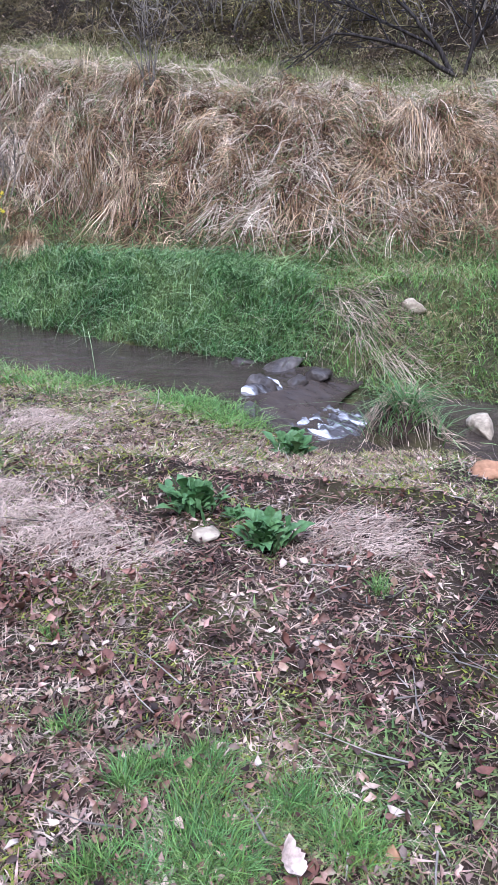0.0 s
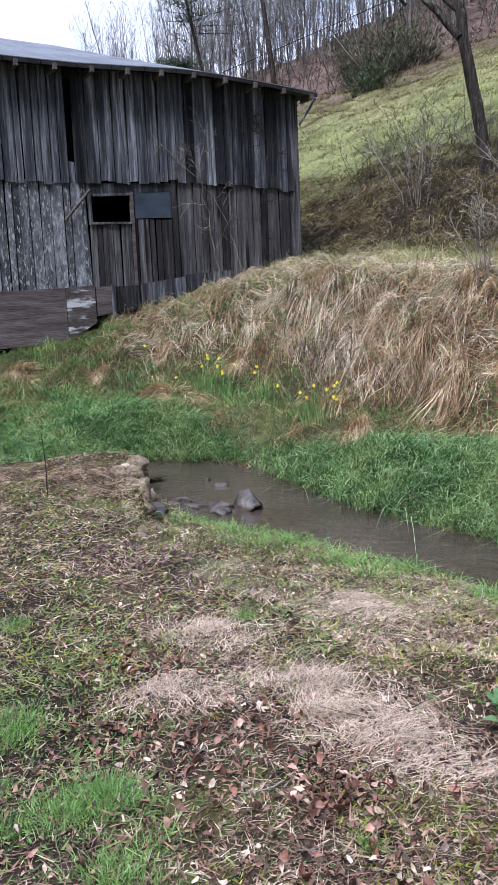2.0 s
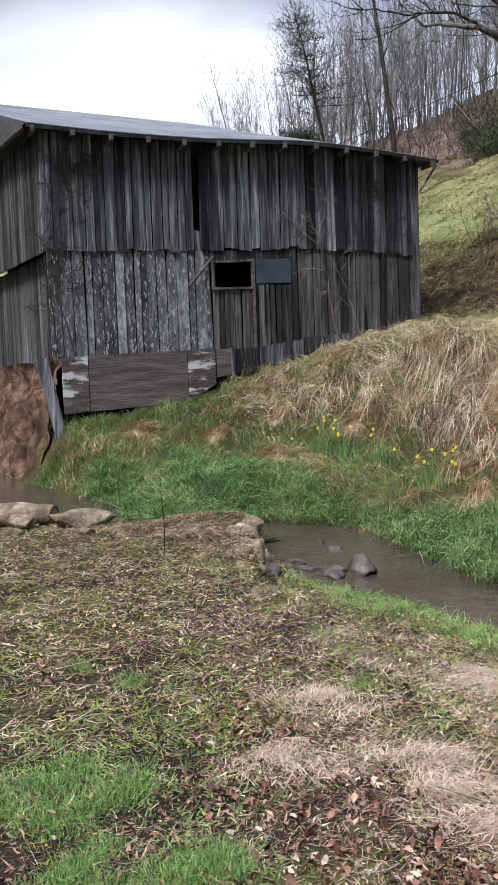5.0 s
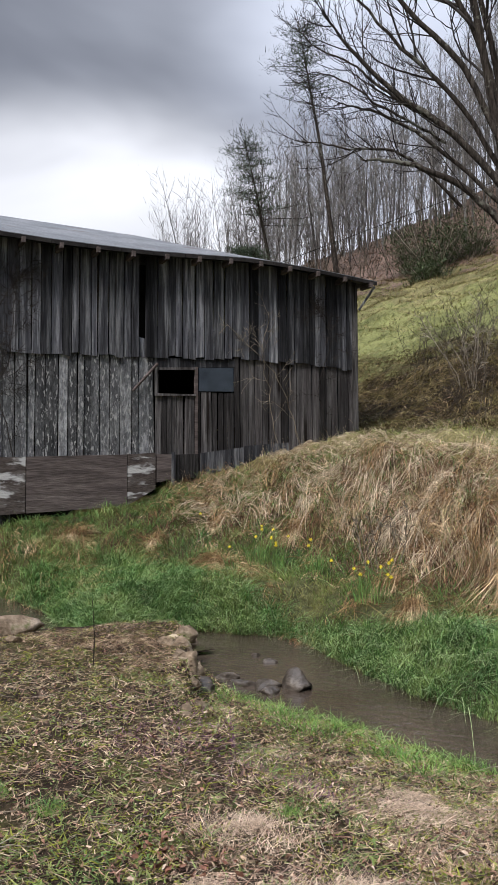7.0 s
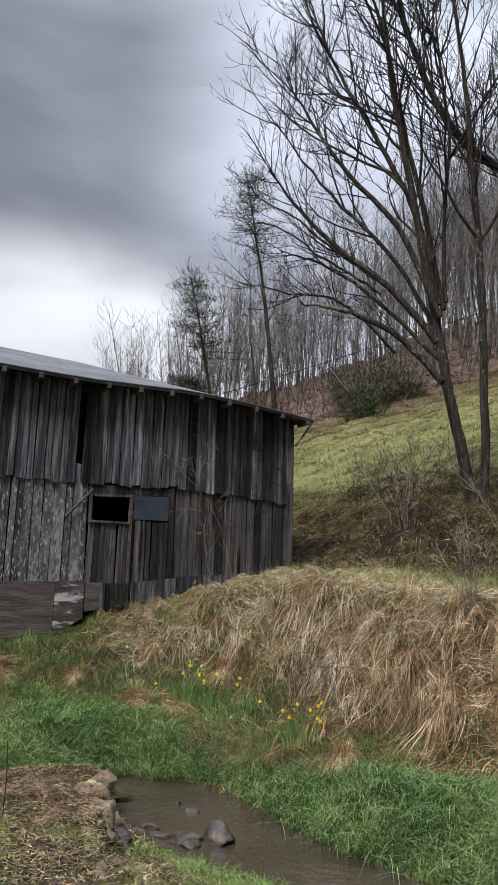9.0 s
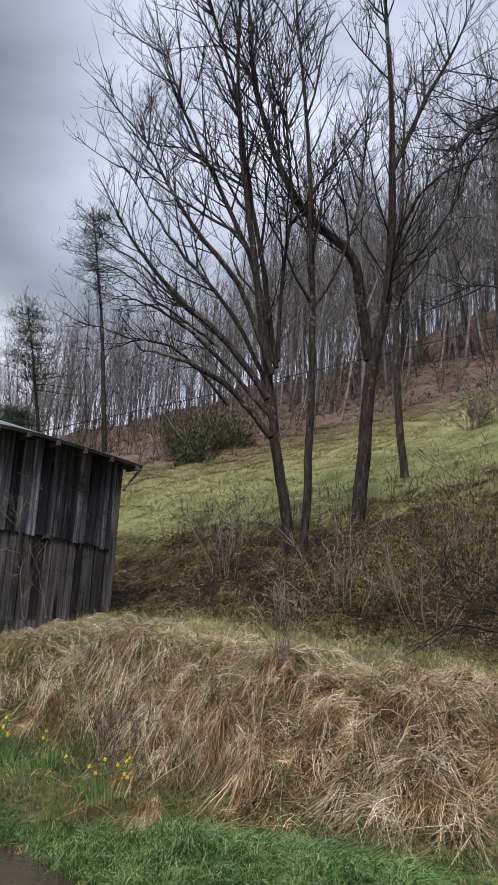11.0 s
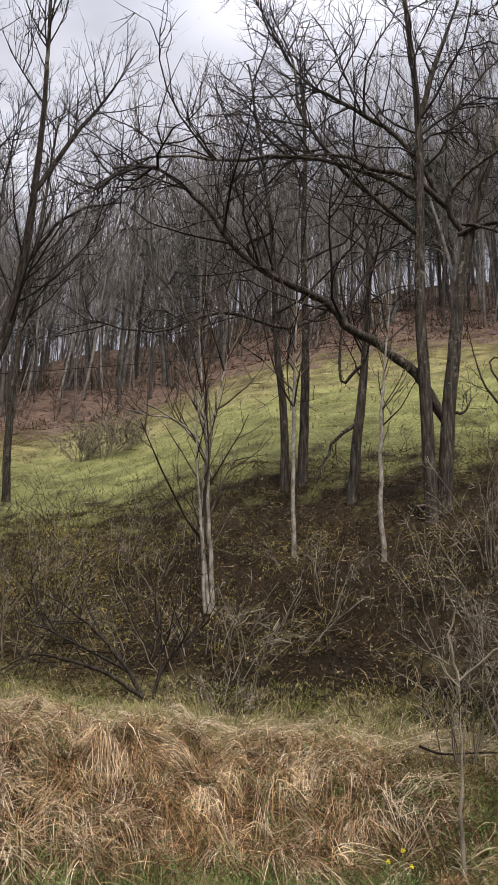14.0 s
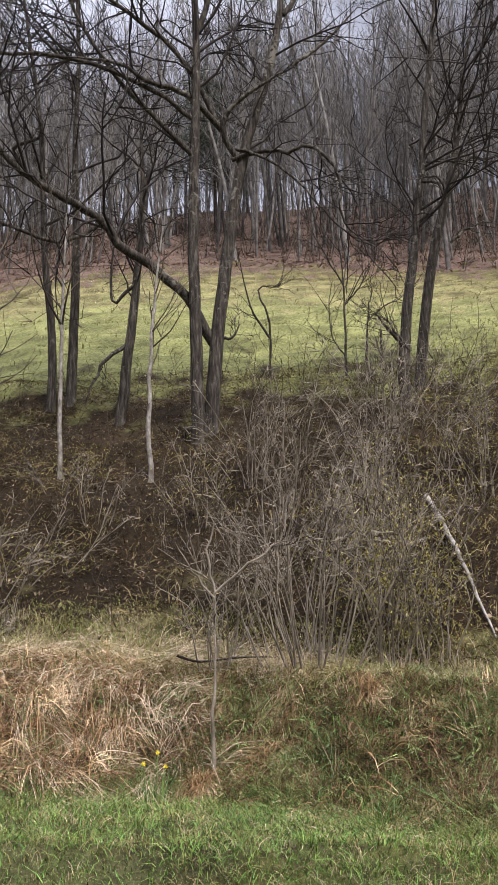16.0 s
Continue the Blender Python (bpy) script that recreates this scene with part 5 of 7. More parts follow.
# ---- the wood on the hill: a few tree shapes, each tree an object of its own ----
SHAPES = []
for shape in range(10):
    rng = np.random.default_rng(500 + shape)
    tall = rng.uniform(19, 27)
    trunk, crown, spare = Tubes(), Tubes(), Tubes()
    path = twig(rng, (0, 0, -.6), (rng.normal(0, .05), rng.normal(0, .05), 1), tall, .05, .05, 8)
    thick = rng.uniform(.05, .13) if shape % 3 else rng.uniform(.12, .18)
    trunk.add(path, thick, .025, 6)
    sprout(rng, crown, path, .08, 21, 4.2, 2, .6, .2, .25, 3, .013)
    spare.add(path, thick, .03, 3)
    sprout(rng, spare, path, .07, 26, 4.4, 1, .6, .2, .2, 3, .02)
    for _ in range(44):
        at = path[rng.integers(2, 9)] + rng.normal(0, 1.4, 3)
        spare.add(twig(rng, at, (rng.normal(0, .5), rng.normal(0, .5), 1), rng.uniform(1, 2.6), .15, .1, 2), .018, .012, 1)
    for _ in range(24):
        at = path[rng.integers(3, 9)] + rng.normal(0, 1.2, 3)
        spare.add(twig(rng, at, (rng.normal(0, .6), rng.normal(0, .6), .8), rng.uniform(1.5, 3.2), .2, .1, 3), .026, .014, 1)
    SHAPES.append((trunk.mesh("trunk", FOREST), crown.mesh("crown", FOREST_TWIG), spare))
rng = np.random.default_rng(77)
wood_x, wood_y, wood_az, wood_r = bearing_points(rng, 980, -31, 68, lambda a: np.interp(a, BEARING, FIELD_R) + np.interp(a, [-30, -18, -8, 0], [22, 20, 6, 1]), 122)
more = [np.concatenate(p) for p in zip(bearing_points(rng, 150, -25, 4, 84, 112), bearing_points(rng, 90, 12, 66, 66, 112), bearing_points(rng, 130, 2, 66, 94, 116))]
wood_x, wood_y, wood_az, wood_r = [np.concatenate(p) for p in zip((wood_x, wood_y, wood_az, wood_r), more)]
order = np.argsort(wood_r + rng.normal(0, 4, len(wood_r)))
rest_v, rest_f, rest_n = [], [], 0
for n, i in enumerate(order):
    x, y = wood_x[i], wood_y[i]
    shape = int(rng.integers(0, 10))
    size = rng.uniform(.6, 1.15) * float(np.interp(wood_az[i], [-31, -14, -6, 10], [.6, .68, 1.0, 1.2]))
    m = pose(x, y, float(height(x, y)), rng.normal(0, 2), rng.normal(0, 2), rng.uniform(0, 360)) @ Matrix.Scale(size, 4)
    if n < 290:
        t = new("forest_tree")
        t.matrix_world = m
        t.empty_display_size = .1
        tagged(t, "tall thin bare forest tree on the hillside", "tree", "trees of the hillside wood")
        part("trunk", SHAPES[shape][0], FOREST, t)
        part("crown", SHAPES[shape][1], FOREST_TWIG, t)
    else:
        turn = np.array(m.to_3x3())
        tubes = SHAPES[shape][2]
        rest_v.append(np.concatenate(tubes.verts) @ turn.T + np.array(m.translation))
        rest_f.append(np.concatenate(tubes.faces) + rest_n)
        rest_n += len(rest_v[-1])
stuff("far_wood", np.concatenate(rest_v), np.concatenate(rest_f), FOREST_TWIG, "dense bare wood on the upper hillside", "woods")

# evergreens among them
PINES = [(-23.75, 69.2, 43.5, -3.2, -1.2, .66), (-28.1, 65.3, 31.7, -2.5, -1.1, .5), (-30.5, 63.0, 0, 0, 0, .3), (-28.8, 62.0, 0, 0, 0, .3), (3.0, 78.0, 16.0, 0, 0, .34), (20.0, 75, 18, 0, 0, .34),
         (14, 78, 18, 0, 0, .34), (38, 62, 20, 0, 0, .34), (43, 66, 19, 0, 0, .34)]
for number, (x, y, tall, over_x, over_y, clear) in enumerate(PINES):
    rng = np.random.default_rng(700 + number)
    foot = np.array([x, y, float(height(x, y)) - .3])
    t = thing("pine_tree", foot, "dark green ragged pine at the wood's edge", "tree", group="pines")
    # the two tall ones lean out from the ridge
    tall = tall - foot[2] if number < 2 else tall or 6 - .5 * (number - 2)
    wood, needle_v, needle_f, count = Tubes(), [], [], 0
    stem = curve_through([(over_x * k ** 1.2 + rng.normal(0, .006) * tall, over_y * k + rng.normal(0, .004) * tall, tall * k) if k else (0, 0, 0) for k in (0, .25, .5, .75, 1)], 4)
    wood.add(stem, .2 if number else .26, .03, 7)
    if number < 2:
        sprout(rng, wood, stem, .1, 26, tall * .17, 2, .5, .06, .3, 3, .014)
    for tier in range(64):
        k = clear + (1 - clear) * .98 * (tier // 4) / 16 + rng.normal(0, .008)
        at = np.array([np.interp(k * tall, stem[:, 2], stem[:, axis]) for axis in range(3)])
        a, long = rng.uniform(0, 2 * np.pi), (1.05 - k) * tall * (.42 if number > 1 else .36) + (.6 if number > 1 else 1.0)
        b = twig(rng, at, (math.cos(a), math.sin(a), .18), long * rng.uniform(.45, 1.2), .08, .015, 4)
        wood.add(b, .04, .014, 3)
        at = b[rng.integers(1, 5, 54)] + rng.normal(0, .45, (54, 3)) * (1, 1, .16)
        v, f = blades(rng, at, rng.normal(0, 1.0, (54, 2)), rng.uniform(.2, .5, 54), rng.uniform(.03, .065, 54), rng.uniform(0, .9, 54), 1)
        needle_v.append(v), needle_f.append(f + count)
        count += len(v)
    part("trunk", wood.mesh("trunk", BARK_DARK), BARK_DARK, t)
    part("foliage", mesh_of("foliage", np.concatenate(needle_v), np.concatenate(needle_f), NEEDLES), NEEDLES, t, "green needle tufts, paled for distance haze")

# low dark evergreen thickets at the foot of the wood
for number, (x, y, tall, wide) in enumerate(((-13.0, 60.5, 4.6, 2.6), (-11.0, 61.2, 3.4, 2.4), (-14.6, 62.0, 3.0, 2.2), (-12.2, 54, 1.2, 1.6))):
    rng = np.random.default_rng(760 + number)
    foot = np.array([x, y, float(height(x, y)) - .2])
    t = thing("evergreen_shrub", foot, "dark evergreen thicket at the foot of the wood", "shrub", group="evergreen thickets")
    wood, tips = Tubes(), []
    for _ in range(34):
        a = rng.uniform(0, 6.28)
        line = twig(rng, (math.cos(a) * wide * .5 * rng.random(), math.sin(a) * wide * .4 * rng.random(), 0), (math.cos(a) * .5, math.sin(a) * .5, 1), tall * rng.uniform(.45, 1.1), .14, .0, 5)
        wood.add(line, .04, .012, 3)
        tips.append(line[1:])
    tips = np.concatenate(tips)
    at = np.repeat(tips, 14, 0) + rng.normal(0, .5, (len(tips) * 14, 3))
    v, f = blades(rng, at, rng.normal(0, .8, (len(at), 2)), rng.uniform(.12, .34, len(at)), rng.uniform(.04, .1, len(at)), rng.uniform(0, .9, len(at)), 1)
    part("wood", wood.mesh("wood", BRUSH), BRUSH, t)
    part("foliage", mesh_of("foliage", v, f, THICKET), THICKET, t, "dull dark green leaves")


# ---- grasses and litter ----
def toe_of(a):
    return breaks(a)[0]


def crest_of(a):
    return breaks(a)[2]


def base_of(a):
    return breaks(a)[4]


def top_of(a):
    return breaks(a)[6]


def field_of(a):
    return breaks(a)[8]


def outside_barn(x, y, room=.15):
    s = (x - CORNER[0]) * ALONG[0] + (y - CORNER[1]) * ALONG[1]
    o = (x - CORNER[0]) * OUT[0] + (y - CORNER[1]) * OUT[1]
    return ~((s > -1.5) & (s < LENGTH + .2) & (o < room) & (o > -9))


def turf(name, seed, x, y, per, spread, tall, wide, arch, mat, label, lean=.5, drift=None, segs=3, dry=.02, comb=0.0, lift=1.0):
    """Tufts of blades at the given points; drift leans them all one way."""
    rng = np.random.default_rng(seed)
    px, py, out = clumps(rng, x, y, per, np.full(len(x), spread))
    brook, half, level, side = brook_at(px, py)
    keep = (brook > half + dry) & outside_barn(px, py)
    px, py, out = px[keep], py[keep], out[keep]
    n = len(px)
    way = out * lean + rng.normal(0, lean * .45, (n, 2))
    if comb:
        way = way + np.repeat(rng.normal(0, comb, (len(x), 2)), per, 0)[keep]
    if drift is not None:
        way = way + drift(px, py)
    size = np.repeat(rng.uniform(.65, 1.2, len(x)), per)[keep]
    v, f = blades(rng, on_ground(px, py, -.015), way, rng.uniform(*tall, n) * size, rng.uniform(*wide, n), rng.uniform(*arch, n), segs, lift)
    return stuff(name, v, f, mat, label, "grass")


def downhill(strength):
    def way(px, py):
        r = np.hypot(px, py)
        return -np.stack([px / r, py / r], 1) * strength
    return way


def hanging(rng, x, y, stray):
    """Headings that run down the bank towards the brook, more or less astray."""
    return np.arctan2(-y, -x) + rng.normal(0, stray, len(x))


rng = np.random.default_rng(21)
# dead grass draped over the bank: a short russet underlayer, long tangled straw, pale bleached wisps
x, y, az, r = bearing_points(rng, 2400, -31, 66, lambda a: toe_of(a) + np.interp(a, [-22, -14], [.8, .1]), lambda a: crest_of(a) + .3)
keep = rng.random(2400) < np.interp(az, [-31, -20, -12, 26, 40, 66], [.3, .55, 1, 1, .6, .5])
x, y = x[keep], y[keep]
stuff("bank_russet", *drape(rng, x, y, 14, .16, (.12, .42), (.005, .012), (.02, .14), hanging(rng, x, y, 1.6), 1.0, 3), RUSSET, "russet dead stems under the bank grass", "grass")
x, y, az, r = bearing_points(rng, 2300, -31, 66, lambda a: toe_of(a) + np.interp(a, [-22, -13], [1.7, .12]), lambda a: crest_of(a) + .5)
keep = (rng.random(2300) < np.interp(az, [-31, -22, -14, 24, 31, 66], [.25, .38, .8, .95, .10, .04])) & (wave(x, y, 1.25, 3.0) + .6 * wave(x, y, .6, 1.0) > -.08)
x, y = x[keep], y[keep]
stuff("bank_straw", *drape(rng, x, y, 13, .11, (.22, .78), (.005, .0105), (.05, .30), hanging(rng, x, y, 1.8), .45, 5, .9), STRAW, "long tangled dead grass combed down over the bank", "grass")
x, y, az, r = bearing_points(rng, 64, -15, 30, lambda a: toe_of(a) + .6, lambda a: crest_of(a) + .2)
stuff("bank_tussocks", *drape(rng, x, y, 44, .07, (.35, .9), (.005, .010), (.12, .38), hanging(rng, x, y, .9), .3, 6, .6), STRAW, "heavy golden tussocks of dead grass hanging over the bank", "grass")
x, y, az, r = bearing_points(rng, 300, -28, 34, lambda a: crest_of(a) - 1.7, lambda a: crest_of(a) + .35)
stuff("bleached_bank_straw", *drape(rng, x, y, 16, .06, (.35, .95), (.005, .010), (.06, .28), hanging(rng, x, y, .9), .24, 6, .7), STRAW_PALE, "pale bleached dead grass in wisps on the bank", "grass")
x, y, az, r = bearing_points(rng, 420, -30, 40, lambda a: crest_of(a) - .1, lambda a: crest_of(a) + np.interp(a, [-25, -10, 40], [3.2, 2.0, 1.2]))
stuff("crest_straw", *drape(rng, x, y, 12, .12, (.3, .9), (.005, .010), (.02, .12), rng.normal(0, .5, len(x)) + np.pi * (rng.random(len(x)) < .5), .4, 4, .5), STRAW_PALE, "flattened pale dead grass lying along the bank top", "grass")
x, y, az, r = bearing_points(rng, 560, -30, 60, lambda a: toe_of(a) + .2, lambda a: crest_of(a) + 1.0)
turf("bank_stalks", 33, x, y, 4, .12, (.2, .65), (.003, .005), (.0, .4), STRAW_PALE, "thin upright dead stalks on the bank", .35, None, 2)
x, y, az, r = bearing_points(rng, 3200, -46, 66, lambda a: toe_of(a) - .3, lambda a: crest_of(a) + .2)
keep = rng.random(3200) < np.interp(az, [-46, -20, -12, 28, 36, 66], [1, .9, .65, .75, .95, .95]) * np.where(wave(x, y, 1.25, 3.0) + .6 * wave(x, y, .6, 1.0) < -.02, 1, np.interp(az, [-30, -16, -10], [.6, .5, .3]))
x, y = x[keep], y[keep]
turf("bank_green", 34, x, y, 17, .13, (.12, .34), (.006, .012), (.2, .9), GRASS, "green spring grass coming through the dead bank grass", .5)
x, y, az, r = bearing_points(rng, 1700, 27, 66, lambda a: toe_of(a) + .1, lambda a: crest_of(a) + .5)
stuff("right_bank_weeds", *drape(rng, x, y, 13, .12, (.12, .5), (.004, .009), (.03, .15), hanging(rng, x, y, 1.0), .6, 3), OLIVE, "dull brown and olive dead weeds hanging over the bank", "grass")
x, y, az, r = bearing_points(rng, 1100, 27, 66, lambda a: toe_of(a), lambda a: crest_of(a) - .1)
keep = wave(x, y, 1.1, 3.0) + .5 * wave(x, y, .5, 2.0) > -.1
x, y = x[keep], y[keep]
turf("bank_leaves", 49, x, y, 16, .10, (.04, .12), (.018, .04), (.5, 1.4), GRASS, "small green weed leaves on the bank", .9, None, 2)
x, y, az, r = bearing_points(rng, 900, -16, 66, lambda a: toe_of(a) - .5, lambda a: toe_of(a) + .45)
turf("bank_foot_grass", 29, x, y, 14, .12, (.07, .24), (.005, .011), (.3, 1.1), material("bank_foot_grass", [(.08, .13, .035), (.17, .17, .06), (.40, .32, .17)], scale=2.0, bump=0, vary=.5, hue=.025), "mixed green and dead grass at the foot of the bank", .6)
x, y, az, r = bearing_points(rng, 110, -20, -9, lambda a: toe_of(a) + .5, lambda a: crest_of(a) - .3)
turf("bank_canes", 27, x, y, 7, .1, (.3, .75), (.004, .007), (.0, .4), STRAW_PALE, "pale upright dead canes standing on the bank", .4, downhill(.15), 3)
# terrace and the grass before the barn
DULL = material("dull_grass", [(.13, .18, .046), (.26, .285, .092), (.54, .49, .26)], scale=1.1, bump=0, vary=.45, hue=.025)
x, y, az, r = bearing_points(rng, 5200, -34, 66, crest_of, lambda a: base_of(a) + .6)
turf("terrace_grass", 35, x, y, 9, .15, (.08, .24), (.005, .011), (.3, 1.1), DULL, "short dull mixed dead and green grass on the terrace", .5, None, 2)
x, y, az, r = bearing_points(rng, 900, -24, 66, lambda a: crest_of(a) + .1, lambda a: base_of(a) + .3)
turf("terrace_stalks", 46, x, y, 5, .14, (.15, .42), (.004, .007), (.1, .6), STRAW_PALE, "thin pale dead stalks in the terrace grass", .5, None, 3)
x, y, az, r = bearing_points(rng, 3400, -49, -17, lambda a: np.interp(a, BROOK_TURN, BROOK_FAR) + .4, lambda a: np.minimum(crest_of(a) + .4, 17.0))
turf("barn_grass", 36, x, y, 12, .13, (.07, .22), (.005, .010), (.3, 1.1), material("mixed_grass", [(.075, .135, .032), (.14, .185, .052), (.30, .265, .12)], scale=1.2, bump=0, vary=.45, hue=.025), "mixed green and straw-coloured grass below the barn", .55)
x, y, az, r = bearing_points(rng, 200, -46, -17, lambda a: np.interp(a, BROOK_TURN, BROOK_FAR) + 1.6, lambda a: np.minimum(crest_of(a), 16.5))
out_ = outside_barn(x, y, .3)
x, y = x[out_], y[out_]
stuff("barn_straw", *drape(rng, x, y, 16, .08, (.2, .55), (.004, .009), (.03, .14), hanging(rng, x, y, .8), .35, 5), STRAW, "dead grass lying among the green below the barn", "grass")
# lush grass along the far side of the brook
x, y, az, r = bearing_points(rng, 1900, -49, 4, lambda a: np.interp(a, BROOK_TURN, BROOK_FAR) + .3, lambda a: np.interp(a, BROOK_TURN, BROOK_FAR) + np.interp(a, [-49, -30, -20, 4], [2.2, 1.9, 2.2, 2.3]))
turf("brook_grass", 37, x, y, 20, .09, (.14, .38), (.007, .014), (.4, 1.2), GRASS, "lush dark green grass along the far edge of the brook", .32, lambda px, py: downhill(.2)(px, py) + np.array([.3, -.1]), 3, comb=.3)
sx_, sy_, az, r = bearing_points(rng, 620, -42, -29.5, lambda a: np.interp(a, BROOK_TURN, BROOK_FAR) + .1, lambda a: np.interp(a, [-42, -40, -34, -29.5], [12.2, 14.6, 14.8, 13.4]))
turf("spit_grass", 57, sx_, sy_, 24, .10, (.14, .36), (.008, .016), (.4, 1.2), GRASS, "lush dark green grass on the low spit in the brook's bend", .35, lambda px, py: np.array([.3, -.1]), 3, comb=.3)
pick = rng.random(len(x)) < .5
turf("brook_grass_tips", 45, x[pick], y[pick], 9, .09, (.18, .40), (.006, .011), (.7, 1.4), material("pale_green_grass", [(.17, .26, .10), (.30, .38, .18)], scale=2, rough=.5, bump=0, vary=.4), "paler arching blades in the brookside grass", .8, downhill(.3))
x, y, az, r = bearing_points(rng, 1900, 4, 66, lambda a: np.maximum(np.interp(a, BROOK_TURN, BROOK_FAR) + .45, 6.2), lambda a: toe_of(a) + .2)
turf("far_lawn", 38, x, y, 16, .14, (.06, .19), (.006, .012), (.3, .9), GRASS_LIGHT, "bright green grass on the flat beyond the brook", .5, None, 2)
x, y, az, r = bearing_points(rng, 1900, 4, 66, lambda a: np.maximum(np.interp(a, BROOK_TURN, BROOK_FAR) + .5, 6.2), lambda a: toe_of(a) + .3)
turf("far_mixed_grass", 28, x, y, 12, .14, (.06, .2), (.005, .010), (.4, 1.2), bpy.data.materials["bank_foot_grass"], "yellowed grass among the green beyond the brook", .6)
x, y, az, r = bearing_points(rng, 700, 4, 66, lambda a: np.maximum(np.interp(a, BROOK_TURN, BROOK_FAR) + .5, 7.0), lambda a: toe_of(a) + .3)
turf("far_straw", 39, x, y, 8, .15, (.07, .24), (.004, .007), (.5, 1.2), NEAR_STRAW, "dead grass among the green beyond the brook", .6)
# grass on the near edge of the brook
x, y, az, r = bearing_points(rng, 520, -27.5, 0, lambda a: np.interp(a, BROOK_TURN, BROOK_FAR) - np.interp(a, [-28, -20, -10, 0], [3.2, 2.0, 1.6, 1.4]), lambda a: np.interp(a, BROOK_TURN, BROOK_FAR) - .4)
keep = wave(x, y, 1.3, 2.0) + .5 * wave(x, y, .5, 1.0) > np.interp(np.degrees(np.arctan2(x, y)), [-28, -20, -10, 0], [-.6, -.1, .08, .05])
turf("near_edge_grass", 40, x[keep], y[keep], 22, .10, (.06, .17), (.004, .008), (.3, .9), GRASS_LIGHT, "bright short grass on the near edge of the brook", .5)
x, y = rng.normal(-.1, .28, 44), rng.normal(5.85, .16, 44)
turf("edge_tuft_grass", 58, x, y, 26, .06, (.09, .2), (.005, .009), (.3, .9), GRASS_LIGHT, "bright green grass heaped on the brook's near edge", .5)
# the near ground: a carpet of fine dead grass, crumbled litter, small weeds and moss, finest by the feet
def near_points(rng, n, far=10.5):
    n = int(n * 1.75)
    az = np.where(rng.random(n) < .78, rng.normal(-13, 27, n), rng.uniform(-180, 180, n))
    r = .32 * (far / .32) ** rng.random(n)
    ok = r < np.interp(az, BROOK_TURN, BROOK_FAR) - .75
    az, r = az[ok], r[ok]
    return r * np.sin(np.radians(az)), r * np.cos(np.radians(az)), r


def greenness(x, y):
    g = .5 * wave(x, y, 1.1, 9.0) + .5 * wave(x, y, .37, 2.0) + .35 * wave(x, y, 2.6, 5.0)
    for gx_, gy_, reach, much in ((-2.5, 2.5, .55, 1.2), (-2.2, 3.1, .4, .6), (-1.5, 2.1, .35, .8), (.1, 1.5, .35, .8), (-2.9, 5.6, .8, .5), (-1.2, 5.6, .6, .5), (-1.0, 2.9, .7, -.5), (.6, 2.6, 1.1, -.55), (-.9, 1.6, .7, -.5), (-.3, 2.2, .8, -.5), (.35, 1.75, .25, .6), (.2, 2.15, .2, .5), (.75, 1.6, .3, .2)):
        g = g + much * np.exp(-((x - gx_) ** 2 + (y - gy_) ** 2) / reach ** 2)
    return g


def carpet(name, x, y, r, tall, wide, arch, mat, label, category, segs=1, lean=.9, lift=1.0, up=.004):
    n = len(x)
    grow = np.minimum(.55 + .15 * r, 1.35)
    v, f = blades(rng, on_ground(x, y, up), rng.normal(0, lean, (n, 2)), rng.uniform(*tall, n) * grow, rng.uniform(*wide, n) * grow, rng.uniform(*arch, n), segs, lift)
    return stuff(name, v, f, mat, label, category)


x, y, r = near_points(rng, 60000)
keep = rng.random(len(x)) < np.clip(np.where(r > 4, .75, .38) + .6 * wave(x, y, .9, 6.0) - .25 * greenness(x, y), .1, 1)
carpet("near_dead_grass", x[keep], y[keep], r[keep], (.02, .06), (.0016, .0034), (.5, 1.5), NEAR_STRAW, "fine dead grass in the near ground litter", "grass", 2, 1.0, .5)
x, y, r = near_points(rng, 150000)
keep = rng.random(len(x)) < np.clip(.34 + .8 * greenness(x, y), .10, 1)
carpet("near_green_weeds", x[keep], y[keep], r[keep], (.012, .036), (.006, .013), (.3, 1.2), material("low_weeds", [(.065, .105, .028), (.125, .17, .045), (.25, .27, .10)], scale=4, rough=.7, bump=0, vary=.5, hue=.03), "low green weeds and clover in the near ground", "weeds", 1, .8, .9)
x, y, r = near_points(rng, 90000)
keep = rng.random(len(x)) < np.clip(np.where(r > 3.5, .25, .06) + 1.7 * wave(x, y, 1.5, 4.0) + .8 * wave(x, y, .45, 7.0), 0, 1)
carpet("near_moss", x[keep], y[keep], r[keep], (.007, .022), (.005, .011), (.3, 1.2), MOSS, "yellow-green moss patches in the near ground", "moss", 1, .8)
x, y, az, r = bearing_points(rng, 62000, -58, 14, 3.6, lambda a: np.minimum(np.interp(a, BROOK_TURN, BROOK_FAR) - .8, 9.6))
kind = rng.random(len(x)) + .35 * wave(x, y, 1.3, 2.0) + .25 * wave(x, y, .5, 5.0)
for low, high, name, mat, label in ((-2, .66, "tan_litter", CRUMBS, "crumbled tan and brown litter on the near mound"), (.66, .9, "mound_moss", MOSS, "yellow-green moss and seedlings on the near mound"), (.9, 3, "mound_stems", NEAR_STRAW, "short dead stems on the near mound")):
    pick = (kind >= low) & (kind < high)
    carpet(name, x[pick], y[pick], r[pick], (.012, .04), (.006, .013) if name != "mound_stems" else (.003, .006), (.3, 1.4), mat, label, "litter" if "moss" not in name else "moss", 1, 1.0, .7)
px_, py_ = rng.normal(-2.3, .55, 420), rng.normal(4.75, .4, 420)
turf("purple_weeds", 43, px_, py_, 11, .04, (.02, .06), (.007, .013), (.1, .6), PURPLE, "low purple-flowering weeds in a patch", .5, None, 1)
